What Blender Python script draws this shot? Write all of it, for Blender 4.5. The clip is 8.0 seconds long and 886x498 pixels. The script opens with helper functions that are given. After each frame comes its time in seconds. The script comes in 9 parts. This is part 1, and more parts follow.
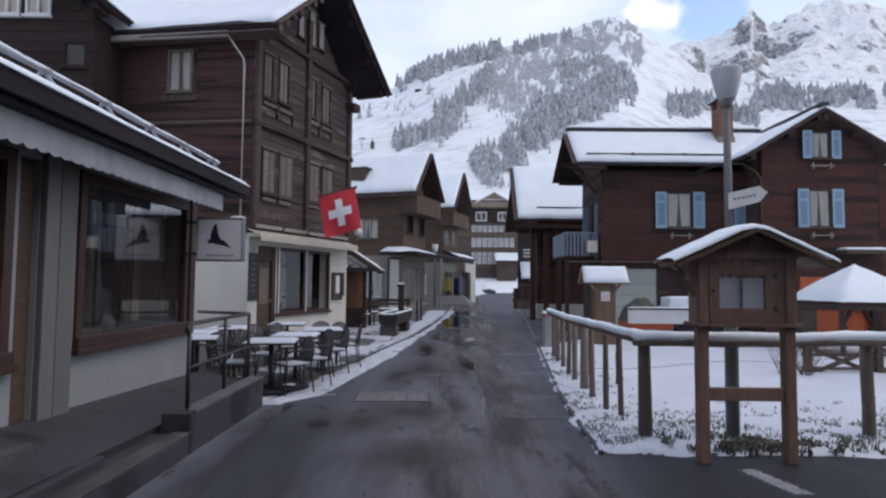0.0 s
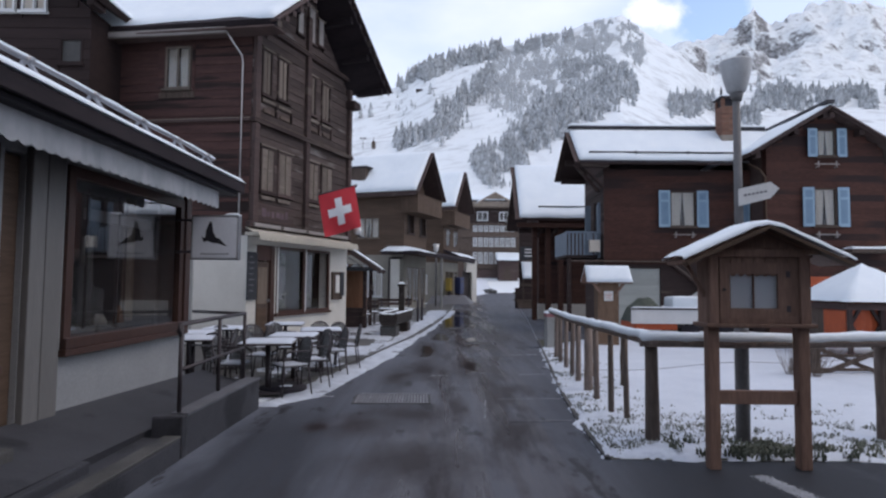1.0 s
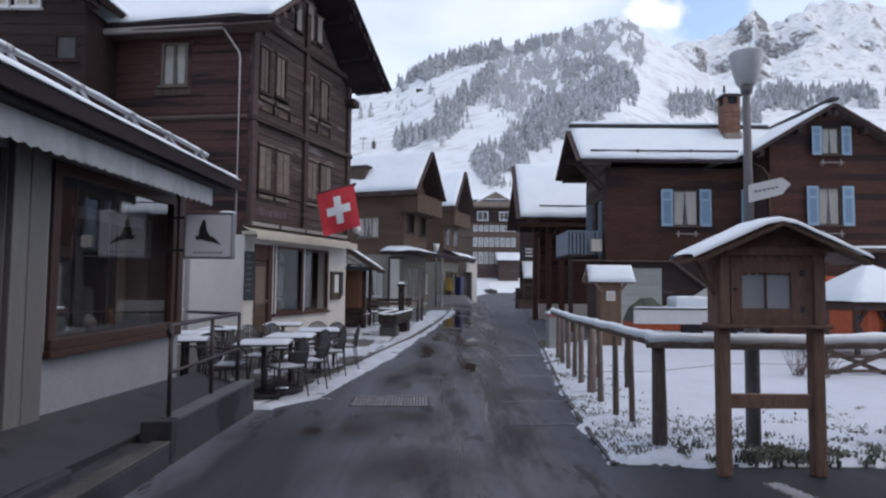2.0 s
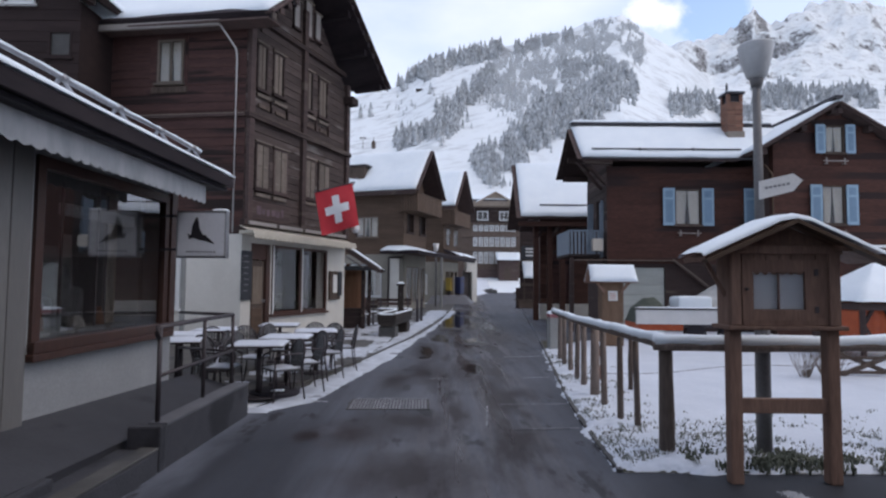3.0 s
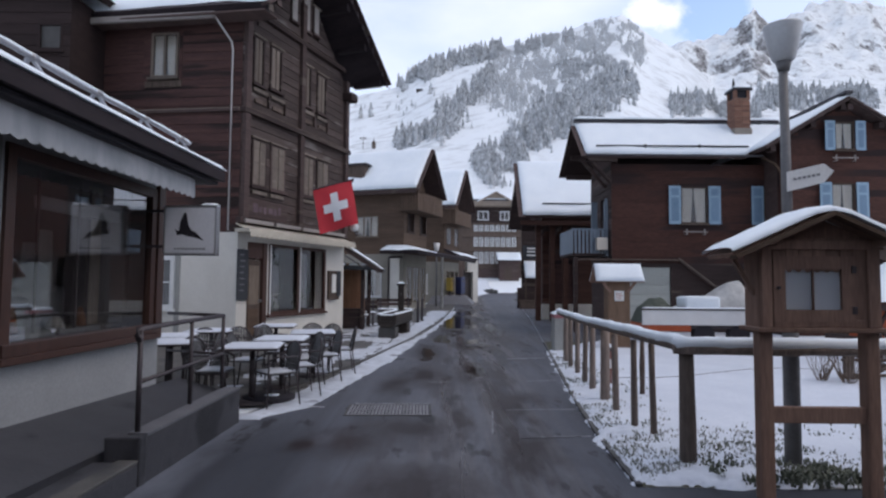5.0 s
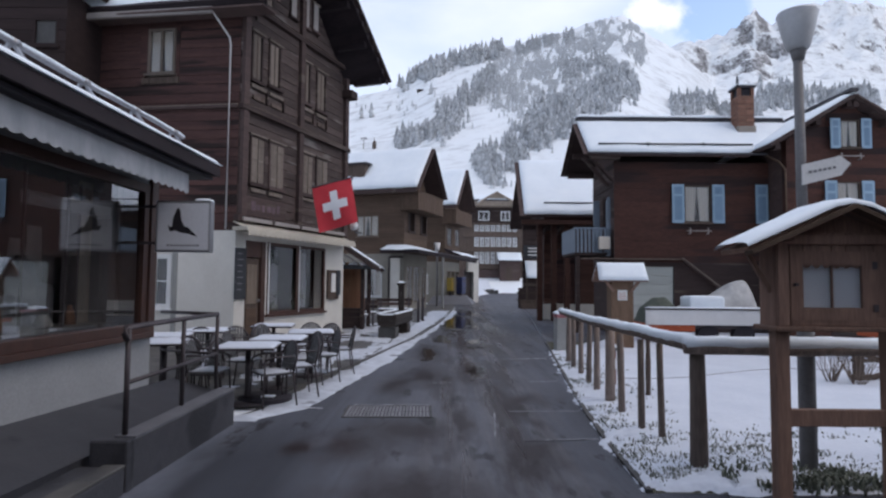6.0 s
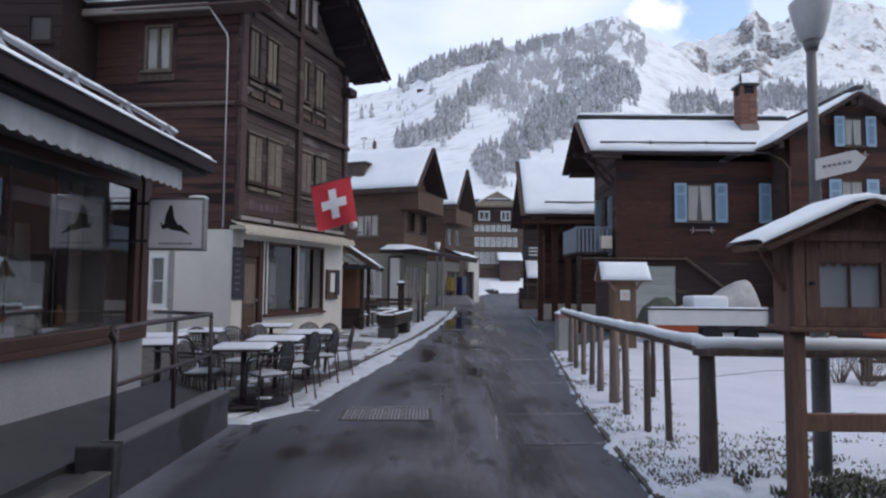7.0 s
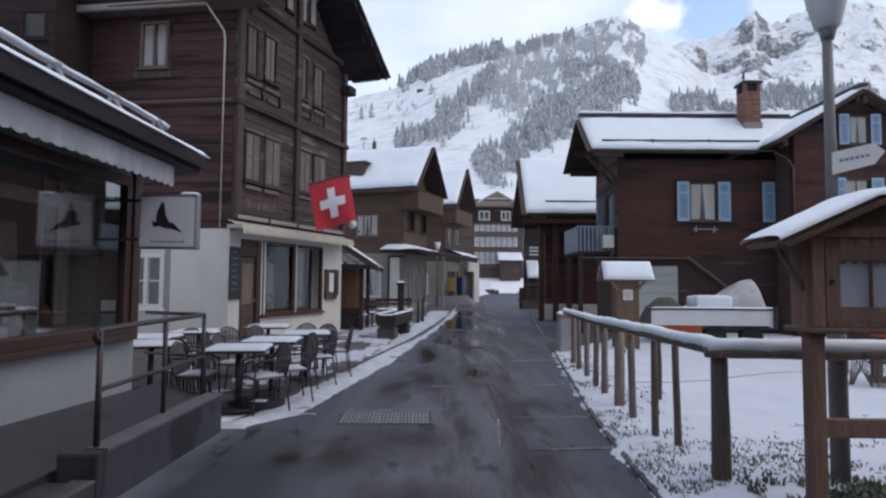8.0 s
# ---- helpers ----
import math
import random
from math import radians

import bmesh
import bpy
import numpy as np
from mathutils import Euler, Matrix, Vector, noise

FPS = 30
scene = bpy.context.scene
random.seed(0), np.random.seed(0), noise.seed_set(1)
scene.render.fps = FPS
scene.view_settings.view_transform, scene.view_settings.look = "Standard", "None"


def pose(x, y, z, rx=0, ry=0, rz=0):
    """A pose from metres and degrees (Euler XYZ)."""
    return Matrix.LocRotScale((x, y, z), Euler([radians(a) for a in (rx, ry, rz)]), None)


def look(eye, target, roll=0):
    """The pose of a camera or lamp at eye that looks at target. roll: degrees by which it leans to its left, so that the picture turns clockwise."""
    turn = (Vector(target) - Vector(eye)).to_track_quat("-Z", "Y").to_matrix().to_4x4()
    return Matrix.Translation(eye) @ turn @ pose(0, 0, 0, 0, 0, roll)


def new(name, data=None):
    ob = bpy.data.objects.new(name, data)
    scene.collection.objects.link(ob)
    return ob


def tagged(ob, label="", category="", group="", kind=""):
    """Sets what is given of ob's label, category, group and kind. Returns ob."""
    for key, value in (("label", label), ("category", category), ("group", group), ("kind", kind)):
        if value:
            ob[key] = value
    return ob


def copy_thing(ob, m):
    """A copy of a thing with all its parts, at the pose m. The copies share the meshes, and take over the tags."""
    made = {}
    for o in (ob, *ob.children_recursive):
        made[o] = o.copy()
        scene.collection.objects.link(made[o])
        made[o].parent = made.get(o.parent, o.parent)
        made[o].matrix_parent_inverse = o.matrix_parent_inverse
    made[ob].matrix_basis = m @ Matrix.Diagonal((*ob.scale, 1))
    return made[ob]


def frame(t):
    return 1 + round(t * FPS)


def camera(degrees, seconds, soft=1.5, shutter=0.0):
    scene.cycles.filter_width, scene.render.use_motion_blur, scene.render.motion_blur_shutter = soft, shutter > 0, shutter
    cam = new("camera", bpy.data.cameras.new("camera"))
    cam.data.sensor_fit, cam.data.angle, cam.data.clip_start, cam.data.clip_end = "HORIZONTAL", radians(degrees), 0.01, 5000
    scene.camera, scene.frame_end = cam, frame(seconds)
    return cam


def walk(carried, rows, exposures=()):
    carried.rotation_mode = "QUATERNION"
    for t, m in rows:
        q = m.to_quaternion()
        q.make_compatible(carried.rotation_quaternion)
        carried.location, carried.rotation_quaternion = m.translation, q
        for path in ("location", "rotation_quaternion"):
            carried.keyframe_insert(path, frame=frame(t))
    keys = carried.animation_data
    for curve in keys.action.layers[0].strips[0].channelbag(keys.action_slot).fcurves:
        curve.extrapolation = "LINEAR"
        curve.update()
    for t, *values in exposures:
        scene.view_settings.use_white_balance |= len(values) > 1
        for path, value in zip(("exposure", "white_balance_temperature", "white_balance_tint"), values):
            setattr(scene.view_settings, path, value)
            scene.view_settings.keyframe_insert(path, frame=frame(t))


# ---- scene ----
cam = camera(73.5, 8.0, soft=2.35)
ROWS = [
    (0.0, 0.0004, 0.0000, 1.6001, -0.019, 3.265, -0.496),
    (0.5, 0.0025, 0.0918, 1.5935, 0.045, 3.258, -0.511),
    (1.0, 0.0065, 0.1923, 1.5894, 0.091, 3.258, -0.511),
    (1.5, 0.0081, 0.2953, 1.5837, 0.108, 3.259, -0.507),
    (3.0, 0.0144, 0.5930, 1.5828, 0.105, 3.243, -0.481),
    (3.5, 0.0078, 0.6975, 1.5833, 0.099, 3.241, -0.471),
    (4.0, -0.0019, 0.7972, 1.5830, 0.095, 3.245, -0.464),
    (4.5, -0.0107, 0.8898, 1.5789, 0.103, 3.255, -0.467),
    (6.0, -0.0201, 1.1870, 1.5392, 0.180, 3.301, -0.506),
    (6.5, -0.0177, 1.2811, 1.5322, 0.194, 3.313, -0.516),
    (7.0, -0.0204, 1.3667, 1.5298, 0.198, 3.308, -0.507),
    (7.5, -0.0228, 1.4601, 1.5272, 0.199, 3.312, -0.483),
    (8.0, -0.0247, 1.5670, 1.5223, 0.201, 3.318, -0.457),
]
STOPS, KELVIN, TINT = 0.20, 6800, 13
walk(cam, [(t, pose(x, y, z, 90 + p, r, a)) for t, x, y, z, a, p, r in ROWS],
     [(0.0, STOPS, KELVIN, TINT), (8.0, STOPS, KELVIN, TINT)])

# ---- sky and sun ----
world = bpy.data.worlds.new("sky")
scene.world = world
world.use_nodes = True
wn, wl = world.node_tree.nodes, world.node_tree.links
wn.clear()
w_out = wn.new("ShaderNodeOutputWorld")
w_bg = wn.new("ShaderNodeBackground")
w_sky = wn.new("ShaderNodeTexSky")
w_sky.sky_type, w_sky.sun_disc = "NISHITA", False
w_sky.sun_elevation, w_sky.sun_rotation = radians(50), radians(110)
w_sky.air_density, w_sky.dust_density = 1.0, 1.5
w_bg.inputs["Strength"].default_value = 0.13
w_co = wn.new("ShaderNodeTexCoord")
w_map = wn.new("ShaderNodeMapping")
w_map.inputs["Scale"].default_value = (1.0, 1.0, 2.2)
w_map.inputs["Location"].default_value = (0.35, 0.0, 0.2)
w_noise = wn.new("ShaderNodeTexNoise")
w_noise.inputs["Scale"].default_value, w_noise.inputs["Detail"].default_value = 2.3, 8
w_ramp = wn.new("ShaderNodeValToRGB")
w_ramp.color_ramp.elements[0].position, w_ramp.color_ramp.elements[1].position = 0.48, 0.82
w_ramp.color_ramp.elements[0].color = (0.38, 0.38, 0.38, 1)
w_mix = wn.new("ShaderNodeMix")
w_mix.data_type = "RGBA"
w_mix.inputs["B"].default_value = (6.95, 7.5, 8.75, 1)
wl.new(w_co.outputs["Generated"], w_map.inputs["Vector"])
wl.new(w_map.outputs["Vector"], w_noise.inputs["Vector"])
wl.new(w_noise.outputs["Fac"], w_ramp.inputs["Fac"])
w_dir, w_flat = wn.new("ShaderNodeSeparateXYZ"), wn.new("ShaderNodeCombineXYZ")
wl.new(w_co.outputs["Generated"], w_dir.inputs["Vector"])
for axis in "XZ":
    w_div = wn.new("ShaderNodeMath")
    w_div.operation = "DIVIDE"
    wl.new(w_dir.outputs[axis], w_div.inputs[0])
    wl.new(w_dir.outputs["Y"], w_div.inputs[1])
    wl.new(w_div.outputs["Value"], w_flat.inputs["X" if axis == "X" else "Y"])
w_rag = wn.new("ShaderNodeTexNoise")
w_rag.inputs["Scale"].default_value, w_rag.inputs["Detail"].default_value, w_rag.inputs["Roughness"].default_value = 13.0, 7, 0.62
wl.new(w_flat.outputs["Vector"], w_rag.inputs["Vector"])


def sky_spot(u, v, ru, rv, hard, soft):
    """A ragged spot on the sky at a bearing u and a steepness v."""
    mp, ln, ad, mr = wn.new("ShaderNodeMapping"), wn.new("ShaderNodeVectorMath"), wn.new("ShaderNodeMath"), wn.new("ShaderNodeMapRange")
    mp.inputs["Scale"].default_value = (1 / ru, 1 / rv, 0)
    mp.inputs["Location"].default_value = (-u / ru, -v / rv, 0)
    ln.operation, ad.operation, ad.inputs[1].default_value = "LENGTH", "MULTIPLY_ADD", 2.2
    wl.new(w_flat.outputs["Vector"], mp.inputs["Vector"])
    wl.new(mp.outputs["Vector"], ln.inputs[0])
    wl.new(w_rag.outputs["Fac"], ad.inputs[0])
    wl.new(ln.outputs["Value"], ad.inputs[2])
    mr.inputs["From Min"].default_value, mr.inputs["From Max"].default_value = soft, hard
    wl.new(ad.outputs["Value"], mr.inputs["Value"])
    return mr.outputs["Result"]


w_gap, w_top = wn.new("ShaderNodeMath"), wn.new("ShaderNodeMath")
w_gap.operation, w_top.operation = "SUBTRACT", "MAXIMUM"
w_gap.use_clamp = True
wl.new(w_ramp.outputs["Color"], w_gap.inputs[0])
wl.new(sky_spot(0.455, 0.475, 0.06, 0.07, 1.5, 2.6), w_gap.inputs[1])
wl.new(w_gap.outputs["Value"], w_top.inputs[0])
wl.new(sky_spot(0.355, 0.462, 0.062, 0.040, 1.6, 2.25), w_top.inputs[1])
wl.new(w_top.outputs["Value"], w_mix.inputs["Factor"])
w_boost = wn.new("ShaderNodeVectorMath")
w_boost.operation = "SCALE"
w_boost.inputs["Scale"].default_value = 1.8
wl.new(w_sky.outputs["Color"], w_boost.inputs[0])
wl.new(w_boost.outputs["Vector"], w_mix.inputs["A"])
w_sep, w_grad, w_mul = wn.new("ShaderNodeSeparateXYZ"), wn.new("ShaderNodeMapRange"), wn.new("ShaderNodeVectorMath")
w_grad.inputs["From Min"].default_value, w_grad.inputs["From Max"].default_value = -0.6, 0.9
w_grad.inputs["To Min"].default_value, w_grad.inputs["To Max"].default_value = 0.66, 1.04
w_mul.operation = "SCALE"
wl.new(w_co.outputs["Generated"], w_sep.inputs["Vector"])
wl.new(w_sep.outputs["Y"], w_grad.inputs["Value"])
wl.new(w_mix.outputs["Result"], w_mul.inputs[0])
wl.new(w_grad.outputs["Result"], w_mul.inputs["Scale"])
wl.new(w_mul.outputs["Vector"], w_bg.inputs["Color"])
wl.new(w_bg.outputs["Background"], w_out.inputs["Surface"])
sun = new("sun", bpy.data.lights.new("sun", "SUN"))
sun.data.energy, sun.data.angle, sun.data.color = 0.4, radians(30), (1.0, 0.95, 0.88)
sun.matrix_world = look((60, -20, 110), (0, 0, 0))


# ---- materials ----
def node_mat(name):
    m = bpy.data.materials.new(name)
    m.use_nodes = True
    return m, m.node_tree.nodes, m.node_tree.links, m.node_tree.nodes["Principled BSDF"]


def paint(name, dark, light, scale=4.0, rough=0.7, grain=(1, 1, 1), bump=0.15, fine=30.0, vary=0.25, metal=0.0, spot=None, spec=0.4):
    """A rough surface: two colours mixed by broad stains, a fine stretched grain, random shift per piece and a bump."""
    m, n, l, b = node_mat(name)
    co, mp, inf = n.new("ShaderNodeTexCoord"), n.new("ShaderNodeMapping"), n.new("ShaderNodeObjectInfo")
    mp.inputs["Scale"].default_value = grain
    l.new(co.outputs["Object"], mp.inputs["Vector"])
    add = n.new("ShaderNodeVectorMath")
    add.operation = "ADD"
    sc = n.new("ShaderNodeVectorMath")
    sc.operation = "SCALE"
    sc.inputs[0].default_value = (13, 7, 5)
    l.new(inf.outputs["Random"], sc.inputs["Scale"])
    l.new(mp.outputs["Vector"], add.inputs[0])
    l.new(sc.outputs["Vector"], add.inputs[1])
    big, small = n.new("ShaderNodeTexNoise"), n.new("ShaderNodeTexNoise")
    big.inputs["Scale"].default_value, big.inputs["Detail"].default_value, big.inputs["Roughness"].default_value = scale, 6, 0.65
    small.inputs["Scale"].default_value, small.inputs["Detail"].default_value = fine, 5
    l.new(add.outputs["Vector"], big.inputs["Vector"])
    l.new(add.outputs["Vector"], small.inputs["Vector"])
    mix = n.new("ShaderNodeMix")
    mix.data_type = "RGBA"
    mix.inputs["A"].default_value, mix.inputs["B"].default_value = (*dark, 1), (*light, 1)
    ramp = n.new("ShaderNodeMapRange")
    ramp.inputs["From Min"].default_value, ramp.inputs["From Max"].default_value = 0.32, 0.68
    av = n.new("ShaderNodeMath")
    av.operation = "MULTIPLY_ADD"
    av.inputs[1].default_value = 0.45
    mul = n.new("ShaderNodeMath")
    mul.operation = "MULTIPLY"
    mul.inputs[1].default_value = 0.55
    l.new(big.outputs["Fac"], mul.inputs[0])
    l.new(small.outputs["Fac"], av.inputs[0])
    l.new(mul.outputs["Value"], av.inputs[2])
    l.new(av.outputs["Value"], ramp.inputs["Value"])
    l.new(ramp.outputs["Result"], mix.inputs["Factor"])
    hsv = n.new("ShaderNodeHueSaturation")
    val = n.new("ShaderNodeMapRange")
    val.inputs["To Min"].default_value, val.inputs["To Max"].default_value = 1 - vary, 1 + vary
    l.new(inf.outputs["Random"], val.inputs["Value"])
    l.new(val.outputs["Result"], hsv.inputs["Value"])
    l.new(mix.outputs["Result"], hsv.inputs["Color"])
    last = hsv.outputs["Color"]
    if spot:
        sp = n.new("ShaderNodeTexNoise")
        sp.inputs["Scale"].default_value, sp.inputs["Detail"].default_value = spot[1], 7
        l.new(add.outputs["Vector"], sp.inputs["Vector"])
        sr = n.new("ShaderNodeMapRange")
        sr.inputs["From Min"].default_value, sr.inputs["From Max"].default_value = spot[2], spot[2] + 0.08
        l.new(sp.outputs["Fac"], sr.inputs["Value"])
        mx = n.new("ShaderNodeMix")
        mx.data_type = "RGBA"
        mx.inputs["B"].default_value = (*spot[0], 1)
        l.new(sr.outputs["Result"], mx.inputs["Factor"])
        l.new(last, mx.inputs["A"])
        last = mx.outputs["Result"]
    l.new(last, b.inputs["Base Color"])
    bp = n.new("ShaderNodeBump")
    bp.inputs["Strength"].default_value, bp.inputs["Distance"].default_value = bump, 0.02
    l.new(av.outputs["Value"], bp.inputs["Height"])
    l.new(bp.outputs["Normal"], b.inputs["Normal"])
    rr = n.new("ShaderNodeMapRange")
    rr.inputs["To Min"].default_value, rr.inputs["To Max"].default_value = max(rough - 0.12, 0.03), min(rough + 0.12, 1)
    l.new(small.outputs["Fac"], rr.inputs["Value"])
    l.new(rr.outputs["Result"], b.inputs["Roughness"])
    b.inputs["Metallic"].default_value = metal
    b.inputs["Specular IOR Level"].default_value = spec
    return m


M_DARKWOOD = paint("dark_timber", (0.0475, 0.0345, 0.0333), (0.0926, 0.0630, 0.0570), 3, 0.75, (0.25, 1, 3), 0.4, 22, 0.45, spot=((0.115, 0.092, 0.078), 1.3, 0.60), spec=0.15)
M_FRONT = paint("weathered_front_boards", (0.0461, 0.0341, 0.0318), (0.1053, 0.0798, 0.0717), 3, 0.8, (0.3, 1, 2), 0.4, 22, 0.25, spot=((0.19, 0.168, 0.155), 1.9, 0.59), spec=0.15)
M_BROWNWOOD = paint("brown_timber", (0.0523, 0.0292, 0.0276), (0.1140, 0.0598, 0.0523), 2.2, 0.7, (0.25, 1, 3), 0.3, 22, 0.06, spot=((0.030, 0.021, 0.020), 0.9, 0.52), spec=0.15)
M_HOUSEWOOD = paint("red_brown_house_boards", (0.0450, 0.0218, 0.0183), (0.1051, 0.0484, 0.0366), 1.6, 0.7, (0.3, 1, 1.2), 0.3, 22, 0.06, spot=((0.036, 0.023, 0.022), 0.8, 0.52), spec=0.15)
M_GREYWOOD = paint("weathered_timber", (0.05, 0.038, 0.03), (0.16, 0.12, 0.10), 4, 0.8, (3, 3, 0.3), 0.3, 25, 0.2, spec=0.15)
M_PALEWOOD = paint("pale_timber", (0.10, 0.078, 0.06), (0.22, 0.175, 0.14), 4, 0.75, (3, 3, 0.3), 0.25, 25, 0.15, spec=0.15)
M_TANWALL = paint("tan_boarding", (0.070, 0.046, 0.034), (0.135, 0.092, 0.067), 3, 0.75, (0.3, 1, 3), 0.25, 20, 0.12, spec=0.15)
M_PILASTER = paint("grey_painted_boarding", (0.13, 0.125, 0.12), (0.19, 0.182, 0.172), 2, 0.6, (3, 3, 0.3), 0.15, 30, 0.15)
M_HUT = paint("tan_pine_boarding", (0.1134, 0.0713, 0.0486), (0.2052, 0.1350, 0.0918), 4, 0.7, (3, 3, 0.3), 0.2, 24, 0.1, spec=0.15)
M_PALEBOARD = paint("pale_grey_green_boarding", (0.33, 0.345, 0.32), (0.46, 0.475, 0.445), 2, 0.75, (0.4, 1, 3), 0.2, 30, 0.08)
M_SHUTTER = paint("weathered_shutter", (0.12, 0.097, 0.080), (0.235, 0.195, 0.165), 4, 0.75, (3, 3, 0.3), 0.3, 25, 0.25, spec=0.15)
M_FADEDRED = paint("faded_red_lettering", (0.085, 0.058, 0.066), (0.16, 0.105, 0.118), 9, 0.8)
M_LOG = paint("soaked_dark_log", (0.0224, 0.0182, 0.0168), (0.0630, 0.0504, 0.0434), 4, 0.6, (0.3, 1, 3), 0.4, 22, 0.1, spec=0.2)
M_FASCIA = paint("dark_brown_fascia", (0.0182, 0.0143, 0.0169), (0.0442, 0.0338, 0.0364), 3, 0.7, (1, 0.2, 1), 0.15, 30, 0.05, spec=0.12)
M_EAVE = paint("pale_eave_board", (0.24, 0.215, 0.20), (0.36, 0.33, 0.31), 3, 0.7, (1, 0.2, 1), 0.2, 30, 0.05)
M_SHOPWOOD = paint("red_brown_joinery", (0.0414, 0.0200, 0.0151), (0.0856, 0.0414, 0.0304), 4, 0.45, (3, 3, 0.4), 0.12, 30, 0.12)
M_KIOSK = paint("stained_pine", (0.1430, 0.0880, 0.0682), (0.2915, 0.1815, 0.1375), 4, 0.6, (3, 3, 0.35), 0.3, 24, 0.18, spec=0.15)
M_ORANGEWOOD = paint("orange_pine", (0.25, 0.125, 0.072), (0.42, 0.222, 0.132), 4, 0.65, (3, 3, 0.3), 0.2, 24, 0.15, spec=0.15)
M_POST = paint("fence_timber", (0.1063, 0.0838, 0.0725), (0.2562, 0.2025, 0.1725), 4, 0.75, (3, 3, 0.35), 0.5, 24, 0.3, spec=0.15)
M_PLASTER = paint("white_plaster", (0.58, 0.555, 0.50), (0.715, 0.69, 0.635), 1.4, 0.85, (1, 1, 1), 0.12, 40, 0.04)
M_SHOPWALL = paint("grey_white_plaster", (0.255, 0.26, 0.265), (0.355, 0.36, 0.365), 1.2, 0.85, (1, 1, 1), 0.12, 50, 0.04)
M_CREAMWALL = paint("cream_plaster", (0.2009, 0.1845, 0.1558), (0.2747, 0.2542, 0.2173), 1.2, 0.85, (1, 1, 1), 0.12, 40, 0.04)
M_CONCRETE = paint("damp_concrete", (0.050, 0.048, 0.046), (0.115, 0.11, 0.105), 2.2, 0.7, (1, 1, 1), 0.3, 45, 0.1, spot=((0.05, 0.05, 0.052), 1.6, 0.57))
M_RAMP = paint("soaked_concrete", (0.032, 0.032, 0.037), (0.070, 0.070, 0.080), 1.6, 0.6, (1, 1, 1), 0.3, 45, 0.0, spot=((0.025, 0.025, 0.029), 1.6, 0.57))
M_COPING = paint("pale_wet_coping", (0.085, 0.085, 0.094), (0.155, 0.155, 0.168), 3, 0.6, (1, 1, 1), 0.3, 45, 0.0)
M_PALECONCRETE = paint("pale_concrete", (0.24, 0.24, 0.23), (0.36, 0.36, 0.34), 2, 0.8, (1, 1, 1), 0.25, 40, 0.08)
M_YARDSNOW = paint("settled_yard_snow", (0.54, 0.58, 0.65), (0.68, 0.715, 0.775), 1.5, 0.6, (1, 1, 1), 0.25, 22, 0.03, spec=0.25)
M_SNOW = paint("snow", (0.745, 0.81, 0.87), (0.85, 0.905, 0.94), 1.5, 0.6, (1, 1, 1), 0.25, 22, 0.03, spec=0.25)
M_ROOFDARK = paint("dark_roofing", (0.038, 0.036, 0.040), (0.075, 0.072, 0.078), 4, 0.55, (1, 1, 1), 0.25, 30, 0.1, spec=0.15)
M_METAL = paint("galvanised_metal", (0.25, 0.25, 0.26), (0.42, 0.42, 0.43), 3, 0.4, (1, 1, 1), 0.08, 40, 0.05, metal=0.8)
M_PIPE = paint("pale_painted_pipe", (0.50, 0.48, 0.47), (0.64, 0.62, 0.60), 3, 0.5, (1, 1, 1), 0.05, 40, 0.03)
M_IRON = paint("dark_painted_iron", (0.0390, 0.0338, 0.0364), (0.0884, 0.0728, 0.0780), 5, 0.5, (1, 1, 1), 0.15, 60, 0.08, metal=0.3)
M_WICKER = paint("grey_woven_seat", (0.07, 0.07, 0.073), (0.15, 0.15, 0.155), 9, 0.7, (1, 1, 1), 0.5, 90, 0.15)
M_AWNING = paint("cream_awning_cloth", (0.42, 0.38, 0.31), (0.56, 0.52, 0.44), 3, 0.85, (1, 1, 1), 0.1, 30, 0.05)
M_GREYCLOTH = paint("grey_white_awning_cloth", (0.31, 0.325, 0.335), (0.53, 0.53, 0.54), 2.2, 0.85, (1, 1, 0.5), 0.1, 7, 0.05)
M_SIGNFACE = paint("pale_grey_panel", (0.66, 0.67, 0.70), (0.76, 0.77, 0.80), 2, 0.5, (1, 1, 1), 0.02, 30, 0.02)
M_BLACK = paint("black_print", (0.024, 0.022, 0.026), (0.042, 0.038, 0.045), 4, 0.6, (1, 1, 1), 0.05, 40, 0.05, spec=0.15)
M_INK = paint("grey_print", (0.16, 0.16, 0.17), (0.22, 0.22, 0.23), 4, 0.6, (1, 1, 1), 0.02, 40, 0.05)
M_RED = paint("red_cloth", (0.46, 0.028, 0.040), (0.58, 0.048, 0.060), 3, 0.8, (1, 1, 1), 0.12, 60, 0.02)
M_WHITE = paint("white_cloth", (0.70, 0.70, 0.72), (0.80, 0.80, 0.81), 3, 0.8, (1, 1, 1), 0.1, 60, 0.02)
M_WHITEPAINT = paint("white_paint", (0.60, 0.60, 0.59), (0.76, 0.76, 0.75), 3, 0.5, (1, 1, 1), 0.08, 40, 0.05)
M_BLUE = paint("pale_blue_shutter_paint", (0.22, 0.34, 0.45), (0.32, 0.45, 0.55), 4, 0.6, (1, 1, 1), 0.12, 40, 0.08)
M_BLUEDEEP = paint("deeper_blue_shutter_paint", (0.13, 0.22, 0.31), (0.20, 0.30, 0.40), 4, 0.6, (1, 1, 1), 0.12, 40, 0.08)
M_BLUEPALE = paint("grey_blue_paint", (0.16, 0.195, 0.235), (0.23, 0.275, 0.325), 4, 0.6, (1, 1, 1), 0.12, 40, 0.05)
M_CURTAIN = paint("cream_curtain", (0.52, 0.46, 0.39), (0.66, 0.60, 0.52), 5, 0.9, (4, 4, 0.2), 0.3, 20, 0.06)
